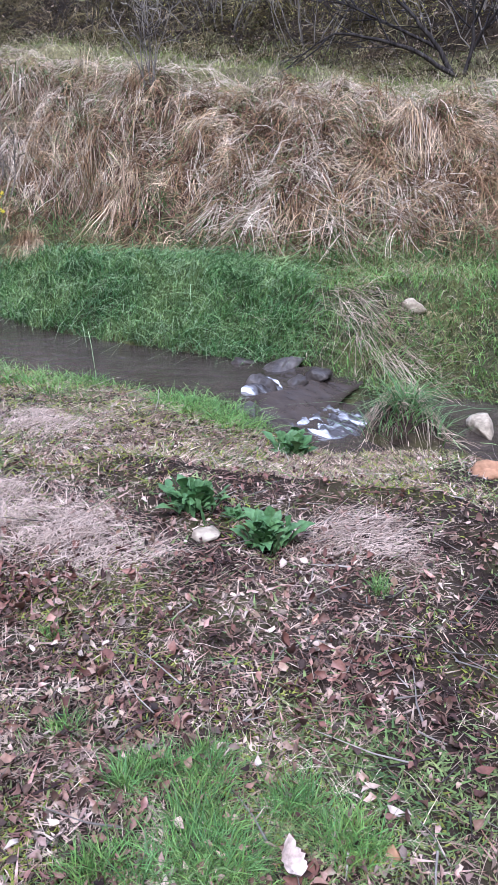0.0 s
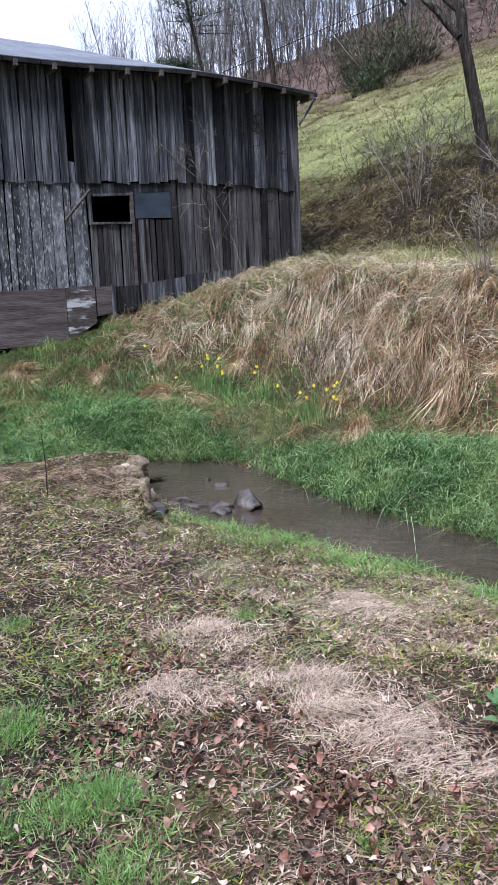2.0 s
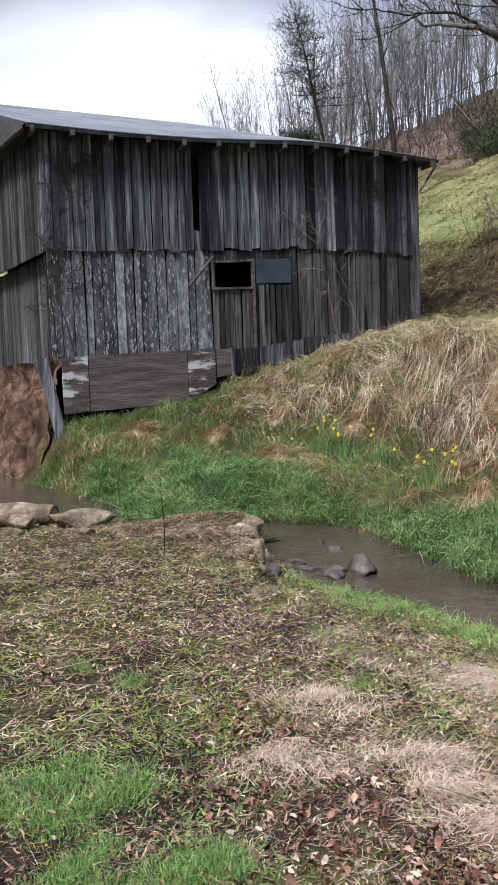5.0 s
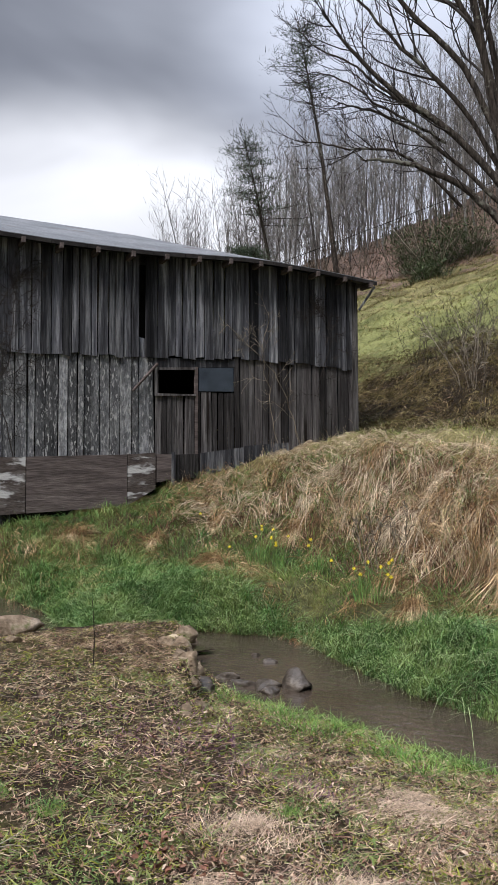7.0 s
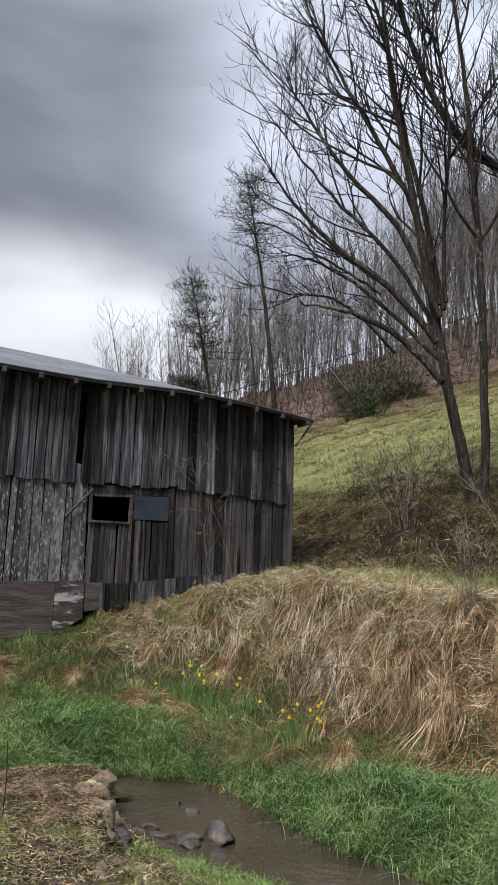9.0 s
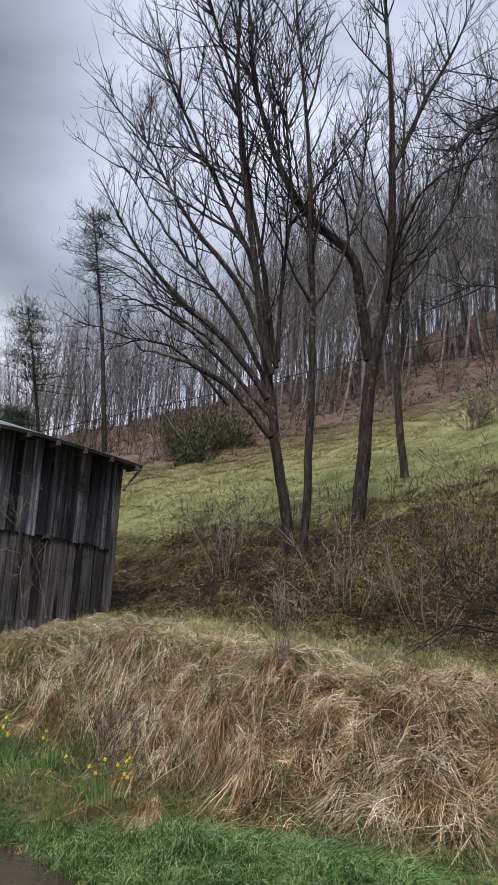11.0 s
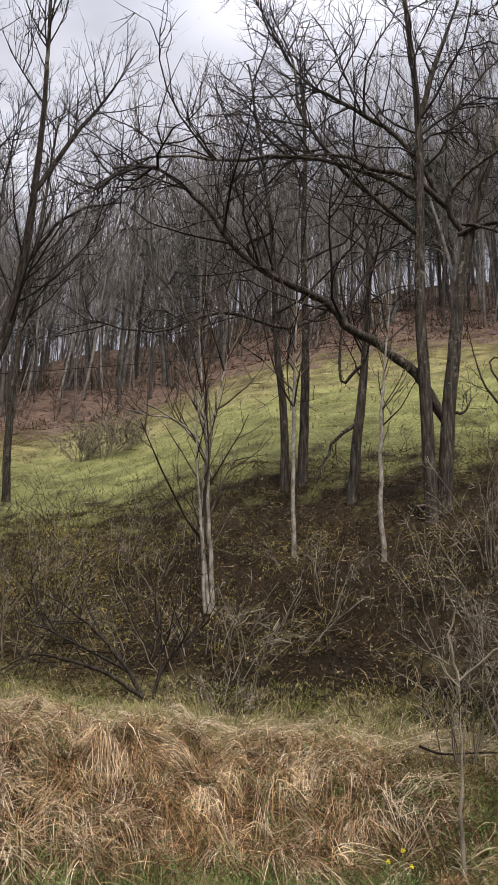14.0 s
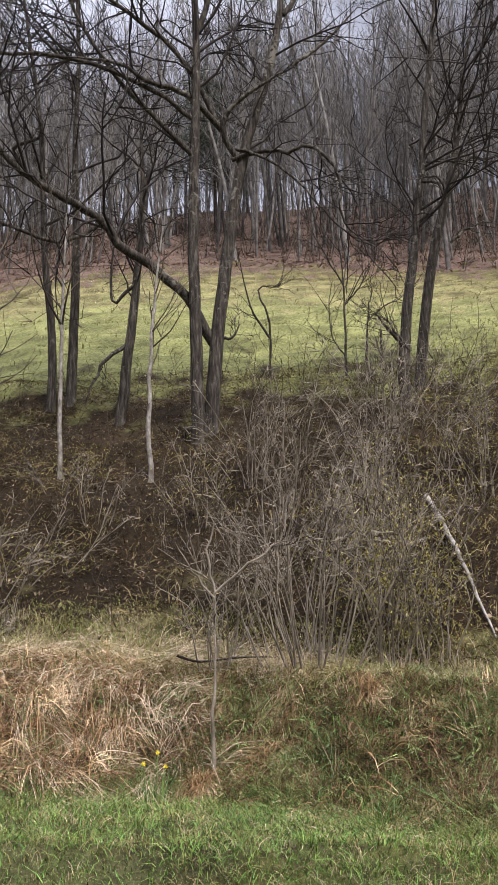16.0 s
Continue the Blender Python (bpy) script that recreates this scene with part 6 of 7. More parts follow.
# bright tufts near the feet
TUFTS = [(-.15, 1.47, .15), (-.03, 1.38, .13), (-.24, 1.64, .08), (.16, 1.56, .11), (.21, 1.42, .08), (-.43, 1.82, .06), (-.10, 1.66, .08), (-1.43, 2.16, .16), (-1.14, 1.86, .12), (-1.45, 2.14, .15), (-1.95, 2.2, .26), (-1.77, 1.88, .2),
         (-2.78, 3.49, .13), (-3.13, 3.56, .10), (-2.1, 2.42, .22), (-2.3, 2.2, .25), (-.28, 1.36, .1), (-1.6, 3.9, .08), (.45, 2.5, .05), (-.55, 2.2, .05),
         (-2.29, 2.54, 0.2), (-2.24, 2.34, 0.22), (-2.06, 2.42, 0.2), (-2.09, 2.18, 0.2), (-1.78, 2.14, 0.1), (-1.79, 1.89, 0.13), (-1.79, 1.96, 0.12), (-1.49, 2.21, 0.14), (-1.37, 2.15, 0.14), (-1.46, 2.06, 0.12), (-1.19, 1.92, 0.14), (-1.58, 1.96, 0.06)]
for n, (tx, ty, size) in enumerate(TUFTS):
    size *= .85
    rng = np.random.default_rng(800 + n)
    foot = np.array([tx, ty, float(height(tx, ty))])
    t = thing("grass_tuft", foot, "bright green tuft of spring grass", "grass", "grass tufts")
    for clump in range(4):
        many = int((330 if ty < 1.75 else 170) * size / .15)
        mid = rng.normal(0, size * .45, 2)
        d = mid + rng.normal(0, size * .36, (many, 2))
        base = np.concatenate([d, (height(tx + d[:, 0], ty + d[:, 1]) - foot[2] - .008)[:, None]], 1)
        v, f = blades(rng, base, (d - mid) / size * .6 + rng.normal(0, .3, (many, 2)), rng.uniform(.03, .085, many) * (1.25 if ty < 1.75 else 1) * (1 - .35 * np.minimum(1, np.hypot(*(d - mid).T) / size)), rng.uniform(.0018, .0042, many), rng.uniform(.1, .9, many), 3)
        part("grass_clump", mesh_of("grass_clump", v, f, GRASS_LIGHT if (n + clump) % 3 else GRASS), GRASS_LIGHT, t)["kind"] = "stuff"
# flattened mats of bleached straw
MATS = [(-.70, 2.85, .19), (-1.0, 3.05, .2), (.45, 2.85, .18), (-1.53, 2.94, .18), (-1.6, 3.6, .2), (-1.24, 4.85, .26), (-1.35, 5.2, .2), (-.62, 2.7, .2)]
for n, (tx, ty, size) in enumerate(MATS):
    rng = np.random.default_rng(850 + n)
    foot = np.array([tx, ty, float(height(tx, ty))])
    many = int(min(1900, 7000 * size))
    core = rng.normal(0, size * .5, (14, 2)) * (1.3, .9)
    d = core[rng.integers(0, 14, many)] + rng.normal(0, size * .34, (many, 2))
    hump = .075 * np.exp(-(d ** 2).sum(1) / (size * size * .6))
    base = np.concatenate([d, (height(tx + d[:, 0], ty + d[:, 1]) - foot[2] + hump * rng.random(many))[:, None]], 1)
    heading = rng.uniform(0, 6.28)
    way = np.array([math.cos(heading), math.sin(heading)]) * .7 + rng.normal(0, .5, (many, 2))
    v, f = blades(rng, base, way, rng.uniform(.05, .13, many), rng.uniform(.002, .004, many), rng.uniform(1.0, 1.5, many), 3, .22)
    t = new("straw_mat", mesh_of("straw_mat", v, f, MAT_STRAW))
    t.location = foot
    tagged(t, "flattened mat of bleached dead grass", "grass", "straw mats")
HUMMOCKS = [(-6.2, 12.0, .26), (-2.55, 10.0, .2), (-9.3, 12.4, .25), (-7.9, 12.8, .2), (-3.1, 10.9, .22), (-7.1, 13.6, .2), (-5.2, 12.9, .18), (5.5, 8.45, .16), (6.2, 8.2, .2), (7.4, 7.6, .2)]
for n, (tx, ty, size) in enumerate(HUMMOCKS):
    rng = np.random.default_rng(880 + n)
    foot = np.array([tx, ty, float(height(tx, ty))])
    t = thing("straw_hummock", foot, "tan hummock of matted dead grass", "grass", "straw hummocks")
    for wisp in range(9):
        a = rng.uniform(0, 6.28)
        cx, cy = tx - math.cos(a) * size * .3, ty - math.sin(a) * size * .3
        v, f = drape(rng, np.array([cx]), np.array([cy]), 46, size * .3, (size * 1.0, size * 2.2), (.004, .008), (.08, .26), np.array([a]), .4, 6, 1.0)
        part("grass_wisp", mesh_of("grass_wisp", v - foot, f, STRAW), STRAW, t)


# ---- dead leaves ----
def leaves(name, seed, x, y, long, mat, label, flat=.35):
    """Curled dead leaves lying on the ground."""
    rng = np.random.default_rng(seed)
    n = len(x)
    L = rng.uniform(*long, n)
    W = L * rng.uniform(.3, .8, n)
    u = np.array([0, .28, .62, 1.0])
    w = np.array([.15, 1.0, .85, .08])
    ragged = rng.uniform(.5, 1.25, (n, 4, 3))
    shape = np.zeros((n, 4, 3, 3))
    curl, fold = rng.normal(0, 1.1, n), rng.uniform(.05, 1.3, n)
    for i in range(4):
        for j, s in enumerate((-1, 0, 1)):
            shape[:, i, j, 0] = (u[i] - .5) * L
            shape[:, i, j, 1] = s * w[i] * W * .5 * ragged[:, i, j]
            shape[:, i, j, 0] += abs(s) * L * (ragged[:, i, j] - .9) * .25
            shape[:, i, j, 2] = abs(s) * w[i] * W * .5 * fold + curl * L * (u[i] - .5) ** 2
    a, tilt, roll_ = rng.uniform(0, 6.28, n), rng.normal(0, flat, n), rng.normal(0, flat, n)
    c, s = np.cos(roll_)[:, None, None], np.sin(roll_)[:, None, None]
    X, Y, Z = shape[..., 0], shape[..., 1] * c - shape[..., 2] * s, shape[..., 1] * s + shape[..., 2] * c
    c, s = np.cos(tilt)[:, None, None], np.sin(tilt)[:, None, None]
    X, Z = X * c - Z * s, X * s + Z * c
    c, s = np.cos(a)[:, None, None], np.sin(a)[:, None, None]
    X, Y = X * c - Y * s, X * s + Y * c
    gx_ = (height(x + .05, y) - height(x - .05, y)) / .1
    gy_ = (height(x, y + .05) - height(x, y - .05)) / .1
    Z = Z + gx_[:, None, None] * X + gy_[:, None, None] * Y
    P = np.stack([X, Y, Z], -1) + on_ground(x, y, .004)[:, None, None] + np.stack([0 * L, 0 * L, rng.random(n) * .02 + L * .1], 1)[:, None, None]
    i, j = np.meshgrid(np.arange(3), np.arange(2), indexing="ij")
    f = np.stack([i * 3 + j, (i + 1) * 3 + j, (i + 1) * 3 + j + 1, i * 3 + j + 1], -1).reshape(-1, 4)
    f = f[None] + (np.arange(n) * 12)[:, None, None]
    return stuff(name, P.reshape(-1, 3), f.reshape(-1, 4), mat, label, "leaves")


rng = np.random.default_rng(61)
x, y, r = near_points(rng, 16000)
keep = rng.random(len(x)) < np.clip(.55 + .5 * wave(x, y, 1.9, 1.0) - .35 * greenness(x, y), .06, 1)
leaves("leaf_litter", 62, x[keep], y[keep], (.010, .036), LEAF, "small brown and tan dead leaves on the near ground", .6)
x, y, r = near_points(rng, 72000)
keep = rng.random(len(x)) < np.clip(.8 + .45 * wave(x, y, .8, 1.0) - .4 * greenness(x, y), .25, 1)
carpet("litter_crumbs", x[keep], y[keep], r[keep], (.010, .034), (.005, .013), (.3, 1.5), LEAF, "crumbled dead leaf and bark litter on the near ground", "leaves", 1, 1.1)
heap = np.concatenate([rng.normal(m, s, (n, 2)) for m, s, n in (((-1.0, 2.45), (.6, .3), 160), ((.2, 1.7), (.5, .4), 130), ((-1.45, 2.5), (.3, .16), 230), ((-.62, 2.5), (.25, .2), 150), ((-1.8, 3.1), (.2, .1), 40), ((.28, 2.1), (.12, .2), 40), ((-.75, 2.65), (.1, .1), 24), ((.5, 2.9), (.3, .15), 40), ((-2.9, 3.3), (.4, .12), 50), ((.1, 2.3), (.5, .5), 90))])
heap = heap[rng.random(len(heap)) < .5]
heap = np.concatenate([heap] + [rng.normal(m, .09, (26, 2)) for m in ((-0.61, 2.37), (0.39, 2.56), (0.22, 2.05), (-0.24, 1.95), (-1.51, 2.60), (-0.60, 2.33), (-0.77, 2.39), (-2.00, 3.30), (-1.73, 3.17), (-3.26, 3.46))])
leaves("leaf_heaps", 63, heap[:, 0], heap[:, 1], (.016, .05), LEAF_RED, "reddish-brown dead leaves gathered in drifts", .6)
x, y, az, r = bearing_points(rng, 620, -56, 30, .9, 7.0)
leaves("pale_leaf_litter", 64, x, y, (.014, .042), LEAF_PALE, "scattered pale bleached leaves on the near ground")
x, y, az, r = bearing_points(rng, 9000, -27, 68, lambda a: base_of(a) - .8, lambda a: top_of(a) + 1)
leaves("slope_litter", 65, x, y, (.03, .075), material("slope_leaf", [(.05, .033, .02), (.14, .10, .065), (.42, .33, .24)], scale=6.0, rough=.8, bump=0, vary=.6), "dead brown leaves covering the slope", .5)
x, y, az, r = bearing_points(rng, 80000, -27, 68, lambda a: base_of(a) - .8, lambda a: top_of(a) + 1.5)
v, f = blades(rng, on_ground(x, y, .03), rng.normal(0, .8, (len(x), 2)), rng.uniform(.03, .11, len(x)), rng.uniform(.012, .036, len(x)), rng.uniform(.3, 1.4, len(x)), 1)
stuff("slope_crumbs", v, f, material("slope_crumb", [(.035, .024, .014), (.12, .084, .05), (.42, .33, .225)], scale=5.0, rough=.85, bump=0, vary=.92, hue=.015), "fine dead leaves and stems covering the dark slope", "leaves")
x, y, az, r = bearing_points(rng, 5600, -27, 68, lambda a: base_of(a) - .6, lambda a: top_of(a) + 1.2)
keep = rng.random(5600) < np.clip(np.interp(az, [-27, 8, 14, 30, 40], [.6, .55, .1, .1, .3]) + .7 * wave(x, y, 2.6, 2.0) + .4 * wave(x, y, 1.0, 1.0), .06, 1)
x, y = x[keep], y[keep]
stuff("slope_weeds", *drape(rng, x, y, 11, .2, (.15, .6), (.008, .018), (.03, .22), hanging(rng, x, y, 1.5), .9, 3, .5, .04), OLIVE, "dull brown and olive weeds sprawling over the slope", "undergrowth")
x, y, az, r = bearing_points(rng, 1700, -6, 60, lambda a: base_of(a) + .5, lambda a: top_of(a) + 1.5)
keep = rng.random(1700) < np.clip(np.interp(az, [-6, 2, 14, 22, 60], [.5, .8, .7, .25, .15]) + .7 * wave(x, y, 3.1, 7.0), 0, 1)
turf("slope_green", 44, x[keep], y[keep], 12, .22, (.06, .2), (.010, .018), (.3, 1.1), MEADOW, "yellowish green grass and sprouts on the slope", .7, None, 2)
x, y, az, r = bearing_points(rng, 30000, -26, 68, lambda a: field_of(a) - .5, lambda a: field_of(a) + 26)
v, f = blades(rng, on_ground(x, y, .06), rng.normal(0, .9, (len(x), 2)), rng.uniform(.12, .34, len(x)), rng.uniform(.05, .13, len(x)), rng.uniform(.3, 1.4, len(x)), 1)
stuff("wood_floor_litter", v, f, material("wood_leaf", [(.09, .057, .043), (.21, .14, .107), (.40, .30, .24)], scale=.4, rough=.85, bump=0, vary=.7), "reddish-brown dead leaves on the floor of the hillside wood", "leaves")
# twigs and sticks lying about
tw = Tubes()
x, y, az, r = bearing_points(rng, 700, -50, 22, 1.1, lambda a: np.minimum(np.interp(a, BROOK_TURN, BROOK_FAR) - .9, 8))
for p in on_ground(x, y, .012):
    a = rng.uniform(0, 6.28)
    tw.add(twig(rng, p, (math.cos(a), math.sin(a), .03), rng.uniform(.05, .28), .15, -.02, 3), rng.uniform(.0012, .004), .0008, 4)
tagged(new("fallen_twigs", tw.mesh("fallen_twigs", BRUSH)), "thin broken twigs lying on the near ground", "twigs", kind="stuff")
# thin undergrowth on the slope and at the wood's edge
ug = Tubes()
x, y, az, r = bearing_points(rng, 1000, -14, 68, lambda a: base_of(a) - .3, lambda a: top_of(a) + 1.5)
thick = rng.random(len(x)) < np.interp(az, [-14, 10, 15, 30, 36], [1, 1, .3, .3, 1])
for p, d in zip(on_ground(x[thick], y[thick], -.03), r):
    line = twig(rng, p, (rng.normal(0, .35), rng.normal(0, .35), 1), rng.uniform(.5, 2.2), .16, .0, 4)
    ug.add(line, .009, .004, 3)
    sprout(rng, ug, line, .006, 4, .5, 1, .9, .05, .25, 3, .0045)
tagged(new("slope_undergrowth", ug.mesh("slope_undergrowth", UNDERGROWTH)), "tangled thin brown undergrowth on the slope", "undergrowth", kind="stuff")
ug = Tubes()
x, y, az, r = bearing_points(rng, 900, -22, 68, lambda a: field_of(a) - .5, lambda a: field_of(a) + 34)
for p in on_ground(x, y, -.1):
    for _ in range(3):
        line = twig(rng, p, (rng.normal(0, .3), rng.normal(0, .3), 1), rng.uniform(.8, 4.5), .08, .06, 4)
        ug.add(line, .024, .012, 1)
        sprout(rng, ug, line, .018, 6, 1.0, 1, .7, .15, .2, 1, .012)
tagged(new("wood_undergrowth", ug.mesh("wood_undergrowth", UNDERGROWTH)), "thin saplings and brush under the hillside wood", "undergrowth", kind="stuff")
# meadow on the hillside
rng = np.random.default_rng(71)
x, y, az, r = bearing_points(rng, 5200, -24, 68, lambda a: top_of(a) - .5, lambda a: field_of(a) + 1)
turf("meadow_grass", 72, x, y, 7, .35, (.08, .30), (.015, .03), (.3, 1.0), MEADOW, "short green and yellowed meadow grass on the hillside", .5, None, 2)
x, y, az, r = bearing_points(rng, 2600, -24, 2, lambda a: top_of(a), lambda a: field_of(a))
turf("lower_meadow_grass", 73, x, y, 8, .3, (.08, .26), (.012, .026), (.3, 1.0), MEADOW, "short green meadow grass beside the barn", .5, None, 2)
x, y, az, r = bearing_points(rng, 1400, -24, 68, lambda a: top_of(a), lambda a: field_of(a) + 2)
keep = wave(x, y, 7.0, 2.0) + .6 * wave(x, y, 2.6, 5.0) + np.interp(r, [26, 34, 50, 60], [.2, -.3, -.1, .5]) > 0
x, y = x[keep], y[keep]
stuff("meadow_stalks", *drape(rng, x, y, 9, .3, (.12, .3), (.010, .02), (.04, .16), hanging(rng, x, y, 1.5), .9, 3, .5, .08), MEADOW, "patches of dead stalks in the hillside meadow", "grass")
x, y, az, r = bearing_points(rng, 4200, -24, 4, lambda a: top_of(a) + 5, lambda a: field_of(a) + 4)
keep = rng.random(len(x)) < np.interp(r, [30, 42, 50, 60], [.05, .3, .7, 1]) * np.clip(.6 + .8 * wave(x, y, 5.0, 1.0), .1, 1)
x, y = x[keep], y[keep]
stuff("meadow_weeds", *drape(rng, x, y, 9, .35, (.15, .4), (.012, .024), (.05, .25), rng.uniform(0, 6.28, len(x)), 1.5, 2, .5, .05), OLIVE, "brown dead weeds over the upper meadow", "grass")
px_, py_ = 17.94, 17.65
fp = Tubes()
fp.add([(px_, py_, float(height(px_, py_)) - .3), (px_, py_, float(height(px_, py_)) + .5), (px_ + .02, py_, float(height(px_, py_)) + 1.15)], .04, .038, 8)
tagged(new("fence_post", fp.mesh("fence_post", BARK)), "thin dark upright post at the meadow edge", "post")

# ---- leafy weeds ----
for n, (tx, ty, size) in enumerate([(-.18, 3.07, .37), (.09, 2.8, .34), (.31, 5.04, .5), (-.02, 2.98, .14)]):
    rng = np.random.default_rng(900 + n)
    foot = np.array([tx, ty, float(height(tx, ty))])
    t = thing("leafy_weed", foot, "green rosette of ragged weed leaves", "plant", group="leafy weeds")
    for k in range(84):
        a, L = k * 2.4 + rng.normal(0, .2), size * rng.uniform(.25, .6)
        u = np.linspace(0, 1, 6)
        rise = rng.uniform(.75, 1.5)
        spine = np.stack([u * L * math.cos(rise), 0 * u, u * L * math.sin(rise) - .4 * L * u ** 2.2], 1)
        w = L * .125 * np.array([.10, .7, .3, 1.0, .45, .05])
        v = np.concatenate([spine + np.stack([0 * w, s * w * (1 + .15 * rng.normal(0, 1, 6)), abs(s) * w * rng.uniform(-.2, .7)], 1) for s in (-1, 0, 1)])
        c, s = math.cos(a), math.sin(a)
        v = v @ np.array([[c, s, 0], [-s, c, 0], [0, 0, 1]]) + rng.normal(0, size * .1, 3) * (1, 1, 0)
        f = [(j * 6 + i, j * 6 + i + 1, (j + 1) * 6 + i + 1, (j + 1) * 6 + i) for j in range(2) for i in range(5)]
        part("leaf", mesh_of("leaf", v, f, DOCK), DOCK, t)

# ---- daffodils ----
for n, (tx, ty, heads, size) in enumerate([(-5.6, 12.35, 7, .3), (-3.25, 10.75, 9, .3), (-5.1, 12.05, 2, .12), (-4.4, 11.8, 2, .12), (-7.2, 13.2, 1, .1), (-5.9, 11.9, 1, .1), (5.0, 8.6, 3, .2)]):
    rng = np.random.default_rng(950 + n)
    foot = np.array([tx, ty, float(height(tx, ty))])
    t = thing("daffodil_clump", foot, "clump of yellow daffodils with blue-green leaves", "flowers", group="daffodils")
    many = heads * 16
    d = rng.normal(0, size * .4, (many, 2))
    v, f = blades(rng, np.concatenate([d, np.full((many, 1), -.03)], 1), d / size * .3 + rng.normal(0, .12, (many, 2)), rng.uniform(.22, .42, many), rng.uniform(.010, .016, many), rng.uniform(.0, .4, many), 3)
    part("foliage", mesh_of("foliage", v, f, GRASS), GRASS, t)
    for k in range(heads):
        h = np.array([*rng.normal(0, size * .75, 2), rng.uniform(.34, .55)])
        st = Tubes()
        st.add([h * (.6, .6, 0), h * (.9, .9, .7), h], .005, .004, 4)
        flower = part("stem", st.mesh("stem", GRASS), GRASS, t)
        bm = bmesh.new()
        face = np.array([rng.normal(0, .5) + .1, -1, rng.normal(0, .2) - .1])
        face /= np.linalg.norm(face)
        a1 = np.cross(face, (0, 0, 1))
        a1 /= np.linalg.norm(a1)
        a2 = np.cross(a1, face)
        hub = bm.verts.new(h + face * .01)
        for q in range(6):
            g = q * math.pi / 3
            l_, m_, r_ = [a1 * math.cos(g + e) * k_ + a2 * math.sin(g + e) * k_ for e, k_ in ((-.42, .018), (0, .031), (.42, .018))]
            bm.faces.new([hub] + [bm.verts.new(h + p) for p in (l_, m_, r_)])
        ring0 = [bm.verts.new(h + face * .008 + (a1 * math.cos(g) + a2 * math.sin(g)) * .010) for g in np.arange(8) * .785]
        ring1 = [bm.verts.new(h + face * .03 + (a1 * math.cos(g) + a2 * math.sin(g)) * .014) for g in np.arange(8) * .785]
        for q in range(8):
            bm.faces.new((ring0[q], ring0[(q + 1) % 8], ring1[(q + 1) % 8], ring1[q]))
        part("bloom", bm, YELLOW, flower, "yellow trumpet flower")

# ---- stones ----
STONES = [(-.13, 2.84, .17, .1, .08, STONE_PALE, 1), (1.57, 7.7, .3, .22, .18, STONE_PALE, 1), (1.1, 6.05, .2, .16, .3, STONE_PALE, 1), (1.3, 6.4, .34, .22, .2, STONE, 1), (1.85, 6.1, .5, .3, .24, STONE_PALE, 1), (1.5, 4.75, .38, .2, .16, STONE_RUST, 1), (.32, 1.42, .055, .05, .045, STONE_RUST, 1),
          (.33, 7.05, .55, .32, .26, STONE_DARK, 1), (.6, 6.85, .34, .26, .22, STONE_DARK, 1), (.15, 6.5, .26, .3, .22, STONE_DARK, 1), (-.02, 7.15, .28, .2, .14, STONE_DARK, 1), (.05, 5.95, .4, .3, .2, STONE_DARK, 1), (.45, 6.65, .22, .2, .16, STONE_DARK, 1),
          (-3.3, 8.2, .42, .32, .36, STONE_DARK, 1), (-3.62, 8.1, .5, .34, .2, STONE_DARK, 1), (-3.9, 8.05, .42, .3, .18, STONE_DARK, 1), (-3.5, 7.95, .34, .25, .16, STONE_DARK, 1), (-4.15, 8.25, .36, .26, .15, STONE_DARK, 1), (-5.77, 9.93, .28, .2, .22, STONE_RUST, 1),
          (-4.75, 8.35, .5, .4, .34, STONE, 1), (-4.5, 7.9, .4, .32, .3, STONE, 1), (-4.2, 7.35, .36, .3, .26, STONE, 1), (-5.2, 9.0, .5, .4, .3, STONE_DARK, 1), (-3.85, 6.8, .34, .26, .2, STONE, 1), (-3.4, 6.2, .3, .22, .16, STONE, 1), (-2.88, 5.1, .2, .1, .06, STONE, 1),
          (-6.75, 6.8, .55, .42, .34, STONE, 1), (-6.25, 7.15, .95, .5, .3, STONE, 1), (-5.85, 6.75, .28, .2, .12, STONE, 1), (-7.3, 7.6, .5, .4, .22, STONE, 1), (-9.2, 12.75, .4, .3, .14, STONE, 1), (-.62, 2.6, .07, .05, .03, STONE, 1), (-3.0, 4.6, .10, .07, .04, STONE, 1),
          (-4.34, 7.31, .3, .24, .2, STONE, 1), (-4.0, 6.96, .26, .2, .16, STONE, 1), (-4.2, 7.7, .34, .3, .3, STONE, 1), (-3.65, 6.59, .28, .22, .18, STONE, 1), (-3.4, 6.29, .24, .2, .14, STONE, 1), (-4.45, 7.6, .2, .16, .12, STONE_PALE, 1), (-3.95, 7.3, .3, .26, .22, STONE_DARK, 1), (-3.75, 7.0, .24, .2, .2, STONE_DARK, 1),
          (-4.3, 9.3, .2, .14, .1, STONE_DARK, 1), (-4.0, 9.1, .24, .18, .12, STONE_DARK, 1), (-3.5, 8.7, .2, .16, .1, STONE_DARK, 1), (-2.94, 5.25, .16, .1, .07, STONE, 1), (-4.12, 7.5, .4, .34, .4, STONE, 1), (-3.82, 6.8, .34, .28, .34, STONE, 1), (-6.5, 6.4, .3, .22, .14, STONE, 1)]
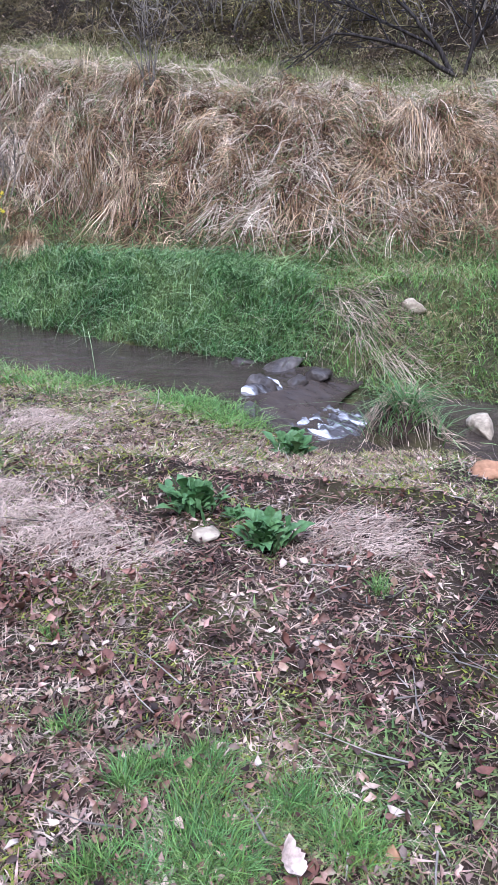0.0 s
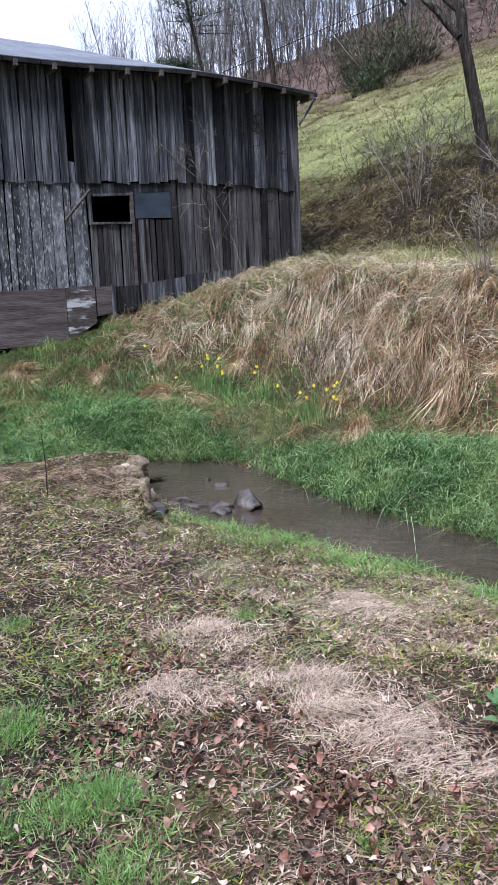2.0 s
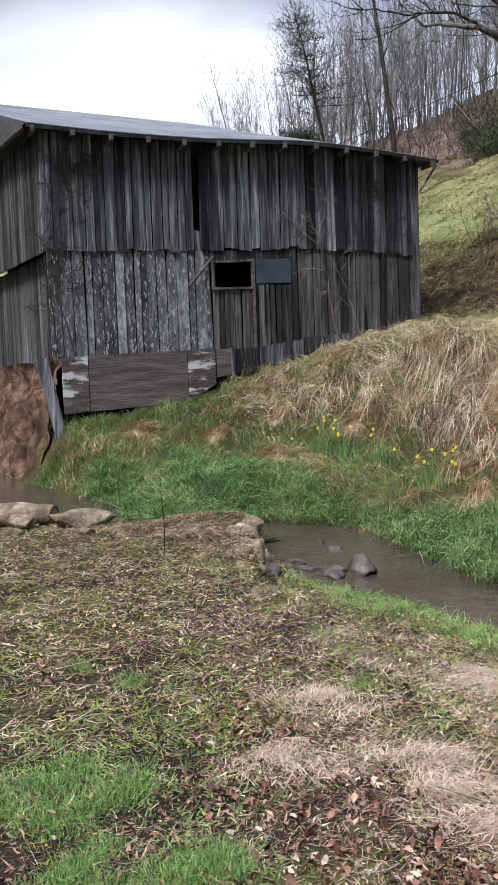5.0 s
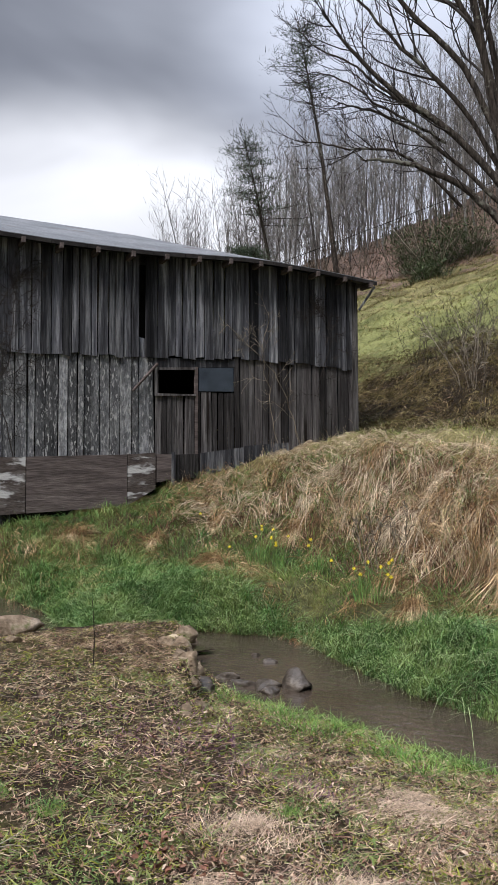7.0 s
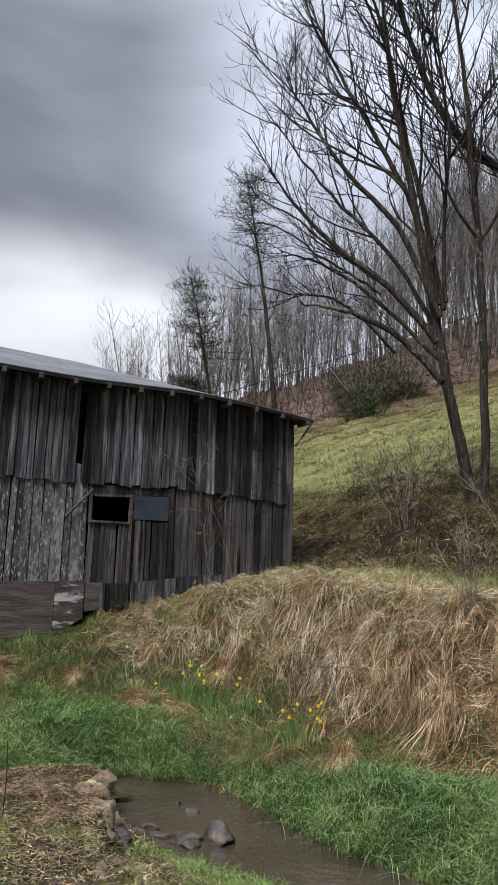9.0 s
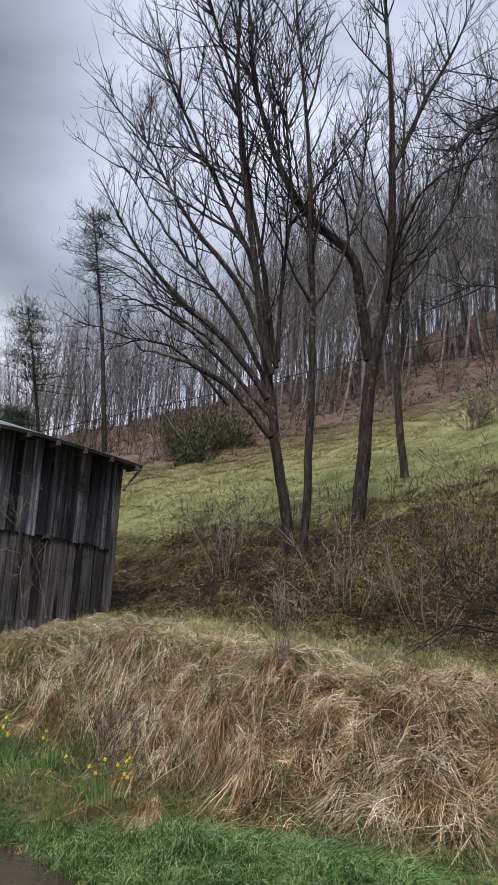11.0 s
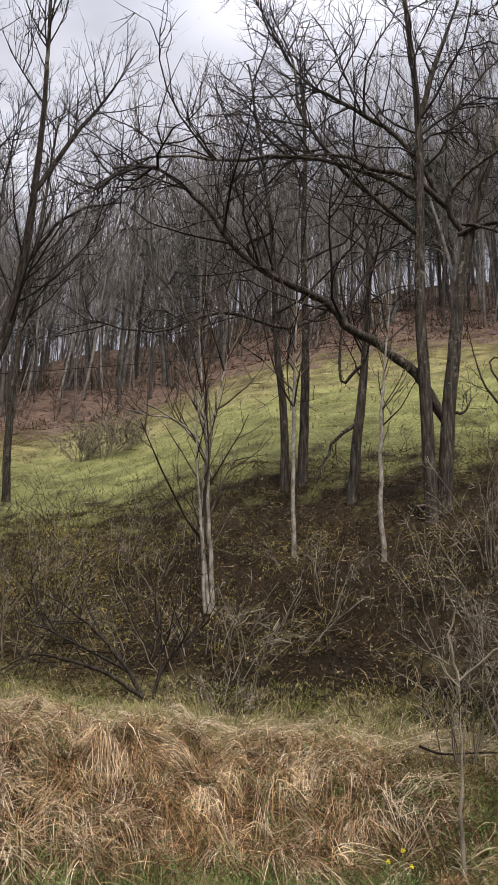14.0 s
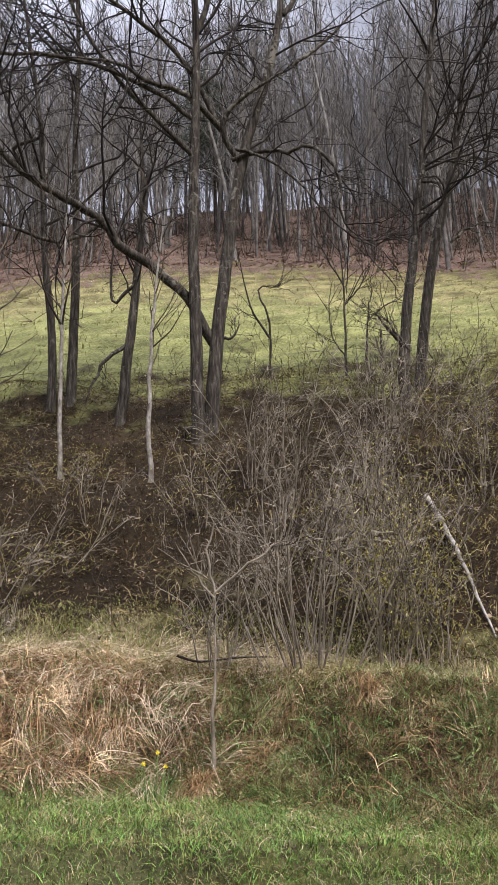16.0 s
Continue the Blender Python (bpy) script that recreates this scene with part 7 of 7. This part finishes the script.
for n, (sx, sy, lx, ly, lz, mat, _) in enumerate(STONES):
    z = float(height(sx, sy))
    brook, half, level, side = brook_at(np.array([sx]), np.array([sy]))
    if brook[0] < half[0]:
        z = level[0] - .02
    t = new("stone", stone_mesh("stone", 40 + n, (lx, ly, lz), mat, .3, 3 if lx > .2 else 2))
    t.location, t.rotation_euler = (sx, sy, z + lz * (-.12 if brook[0] > half[0] and -5.3 < sx < -3.2 else .14)), (0, 0, n * 1.9)
    tagged(t, {"tan_stone": "rough tan weathered stone", "wet_stone": "dark wet stone in the brook", "rusty_stone": "rust-coloured stone", "pale_stone": "pale bleached stone"}[mat.name] + (" half in the ground" if mat is not STONE_DARK else ""), "stone", "stones along the brook")
# matted dead grass and roots over the lip of the near mound
rng = np.random.default_rng(17)
u = rng.random(110)
v, f = drape(rng, np.interp(u, [0, .5, 1], [-5.6, -4.45, -3.8]) + rng.normal(0, .22, 110), np.interp(u, [0, .5, 1], [6.9, 7.1, 6.2]) + rng.normal(0, .25, 110), 9, .08, (.08, .26), (.003, .006), (.02, .08), rng.uniform(0, 6.28, 110), .6, 3, .8)
stuff("mound_straw", v, f, CRUMBS, "matted dead grass over the lip of the near mound", "grass")
# cut log end among the stones
lg = Tubes()
lg.add([(-7.6, 7.22, .12), (-7.3, 7.29, .15), (-7.1, 7.31, .14), (-6.95, 7.35, .15), (-6.85, 7.37, .14)], .15, .115, 9)
lg.add([(-6.855, 7.37, .14), (-6.84, 7.372, .14)], .115, .001, 9)
z = float(height(-7.0, 7.3))
log = new("old_log", lg.mesh("old_log", STONE, (0, 0, -z)))
tagged(log, "weathered cut log lying among stones", "log")
# white water below the little fall
u, v = np.meshgrid(np.linspace(0, 1, 100), np.linspace(-1, 1, 56), indexing="ij")
reach = .30 - .06 * np.cos(u * 5)
fx, fy = u * 1.02, v * reach
fall = np.clip((u - .06) / .3, 0, 1)
fz = -.615 - .21 * fall * fall * (3 - 2 * fall) + .02 * (1 - v * v)
churn = np.clip(u * 5, 0, 1) * np.clip((1 - u) * 4, 0, 1) * np.clip((1 - np.abs(v)) * 4, 0, 1)
fz = fz + churn * (.030 * wave(fx, fy, .26, 1.0) + .022 * wave(fx * .6, fy, .11, 2.0) + .010 * wave(fx, fy, .05, 5.0)) - 1.0 * np.clip(np.abs(v) - .76, 0, 1) - .03 * np.clip(u - .85, 0, 1) / .15
fi, fj = np.meshgrid(np.arange(99), np.arange(55), indexing="ij")
rapid = new("white_water", mesh_of("white_water", np.stack([fx, fy, fz], -1), np.stack([fi * 56 + fj, (fi + 1) * 56 + fj, (fi + 1) * 56 + fj + 1, fi * 56 + fj + 1], -1).reshape(-1, 4), FOAM))
rapid.location, rapid.rotation_euler = (.08, 6.52, 0), (0, 0, math.atan2(-.52, .84))
tagged(rapid, "white foaming water below a little fall in the brook", "water", kind="structure")
# driftwood and dead stalks caught on the bank
rng = np.random.default_rng(6)
u = rng.random(46)
v, f = drape(rng, .85 + .55 * u + rng.normal(0, .12, 46), 8.0 - .95 * u + rng.normal(0, .1, 46), 9, .07, (.25, .7), (.003, .006), (.01, .08), rng.normal(-1.0, .45, 46), .35, 4, .25)
stuff("drift_stalks", v, f, NEAR_STRAW, "dead stalks and drift caught on the brook bank", "debris")
cx, cy = rng.normal(1.2, .14, 26), rng.normal(5.95, .14, 26)
v, f = drape(rng, rng.normal(1.22, .1, 30), rng.normal(5.95, .1, 30), 9, .05, (.15, .4), (.003, .006), (.03, .12), rng.uniform(0, 6.28, 30), .5, 4, .5)
stuff("islet_straw", v, f, NEAR_STRAW, "dead grass draped over a stony islet in the brook", "grass")
turf("islet_grass", 91, cx, cy, 16, .06, (.15, .35), (.006, .010), (.4, 1.0), GRASS, "green grass on a stony islet in the brook", .7, None, 3, -1.0)
# big pale leaf and a fallen branch on the crest
u, side = np.meshgrid(np.linspace(0, 1, 13), np.linspace(-1, 1, 7), indexing="ij")
half = .034 * np.sin(np.pi * u ** .75) ** .8 * (1 + .12 * np.sin(u * 40))
lx, ly = side * half, (u - .5) * .12
lz = .5 * np.abs(side) * half + .9 * (u - .45) ** 2 * .12 + .004 * np.sin(u * 17 + side * 5) + .03 * u
li, lj = np.meshgrid(np.arange(12), np.arange(6), indexing="ij")
leaf_faces = np.stack([li * 7 + lj, (li + 1) * 7 + lj, (li + 1) * 7 + lj + 1, li * 7 + lj + 1], -1).reshape(-1, 4)
leaf = new("dead_leaf", mesh_of("dead_leaf", np.stack([lx, ly, lz], -1), leaf_faces, LEAF_PALE))
leaf.location, leaf.rotation_euler = (.1, 1.36, float(height(.1, 1.36)) + .04), (.2, .25, .5)
leaf.scale = (.8, .6, .8)
tagged(leaf, "large curled pale dead leaf on the grass", "leaf")
fb = Tubes()
fb.add(curve_through([(6.35, 10.45, 1.42), (6.65, 10.3, 1.33), (7.2, 10.0, 1.38), (8.2, 9.6, 1.36)], 4), .022, .01, 6)
tagged(new("fallen_branch", fb.mesh("fallen_branch", BARK_DARK)), "dark fallen branch lying along the bank top", "branch")
st = Tubes()
st.add(curve_through([(-4.45, 6.22, -.1), (-4.44, 6.22, .2), (-4.47, 6.23, .5)], 3), .006, .003, 5)
tagged(new("dead_stalk", st.mesh("dead_stalk", BARK_DARK)), "thin dark upright dead stalk", "stalk")
# a cable high across the meadow, and the leaning pale branch on the far slope
cb = Tubes()
ends = np.array([[-17.5, 41.5, 14.3], [9.5, 44.0, 22.0]])
u = np.linspace(-.6, 1.6, 16)[:, None]
cb.add(ends[0] + u * (ends[1] - ends[0]) - np.array([0, 0, .8]) * (1 - ((u - .5) / 1.1) ** 2), .018, .018, 4)
tagged(new("cable", cb.mesh("cable", IRON)), "thin dark overhead cable across the hillside", "cable")
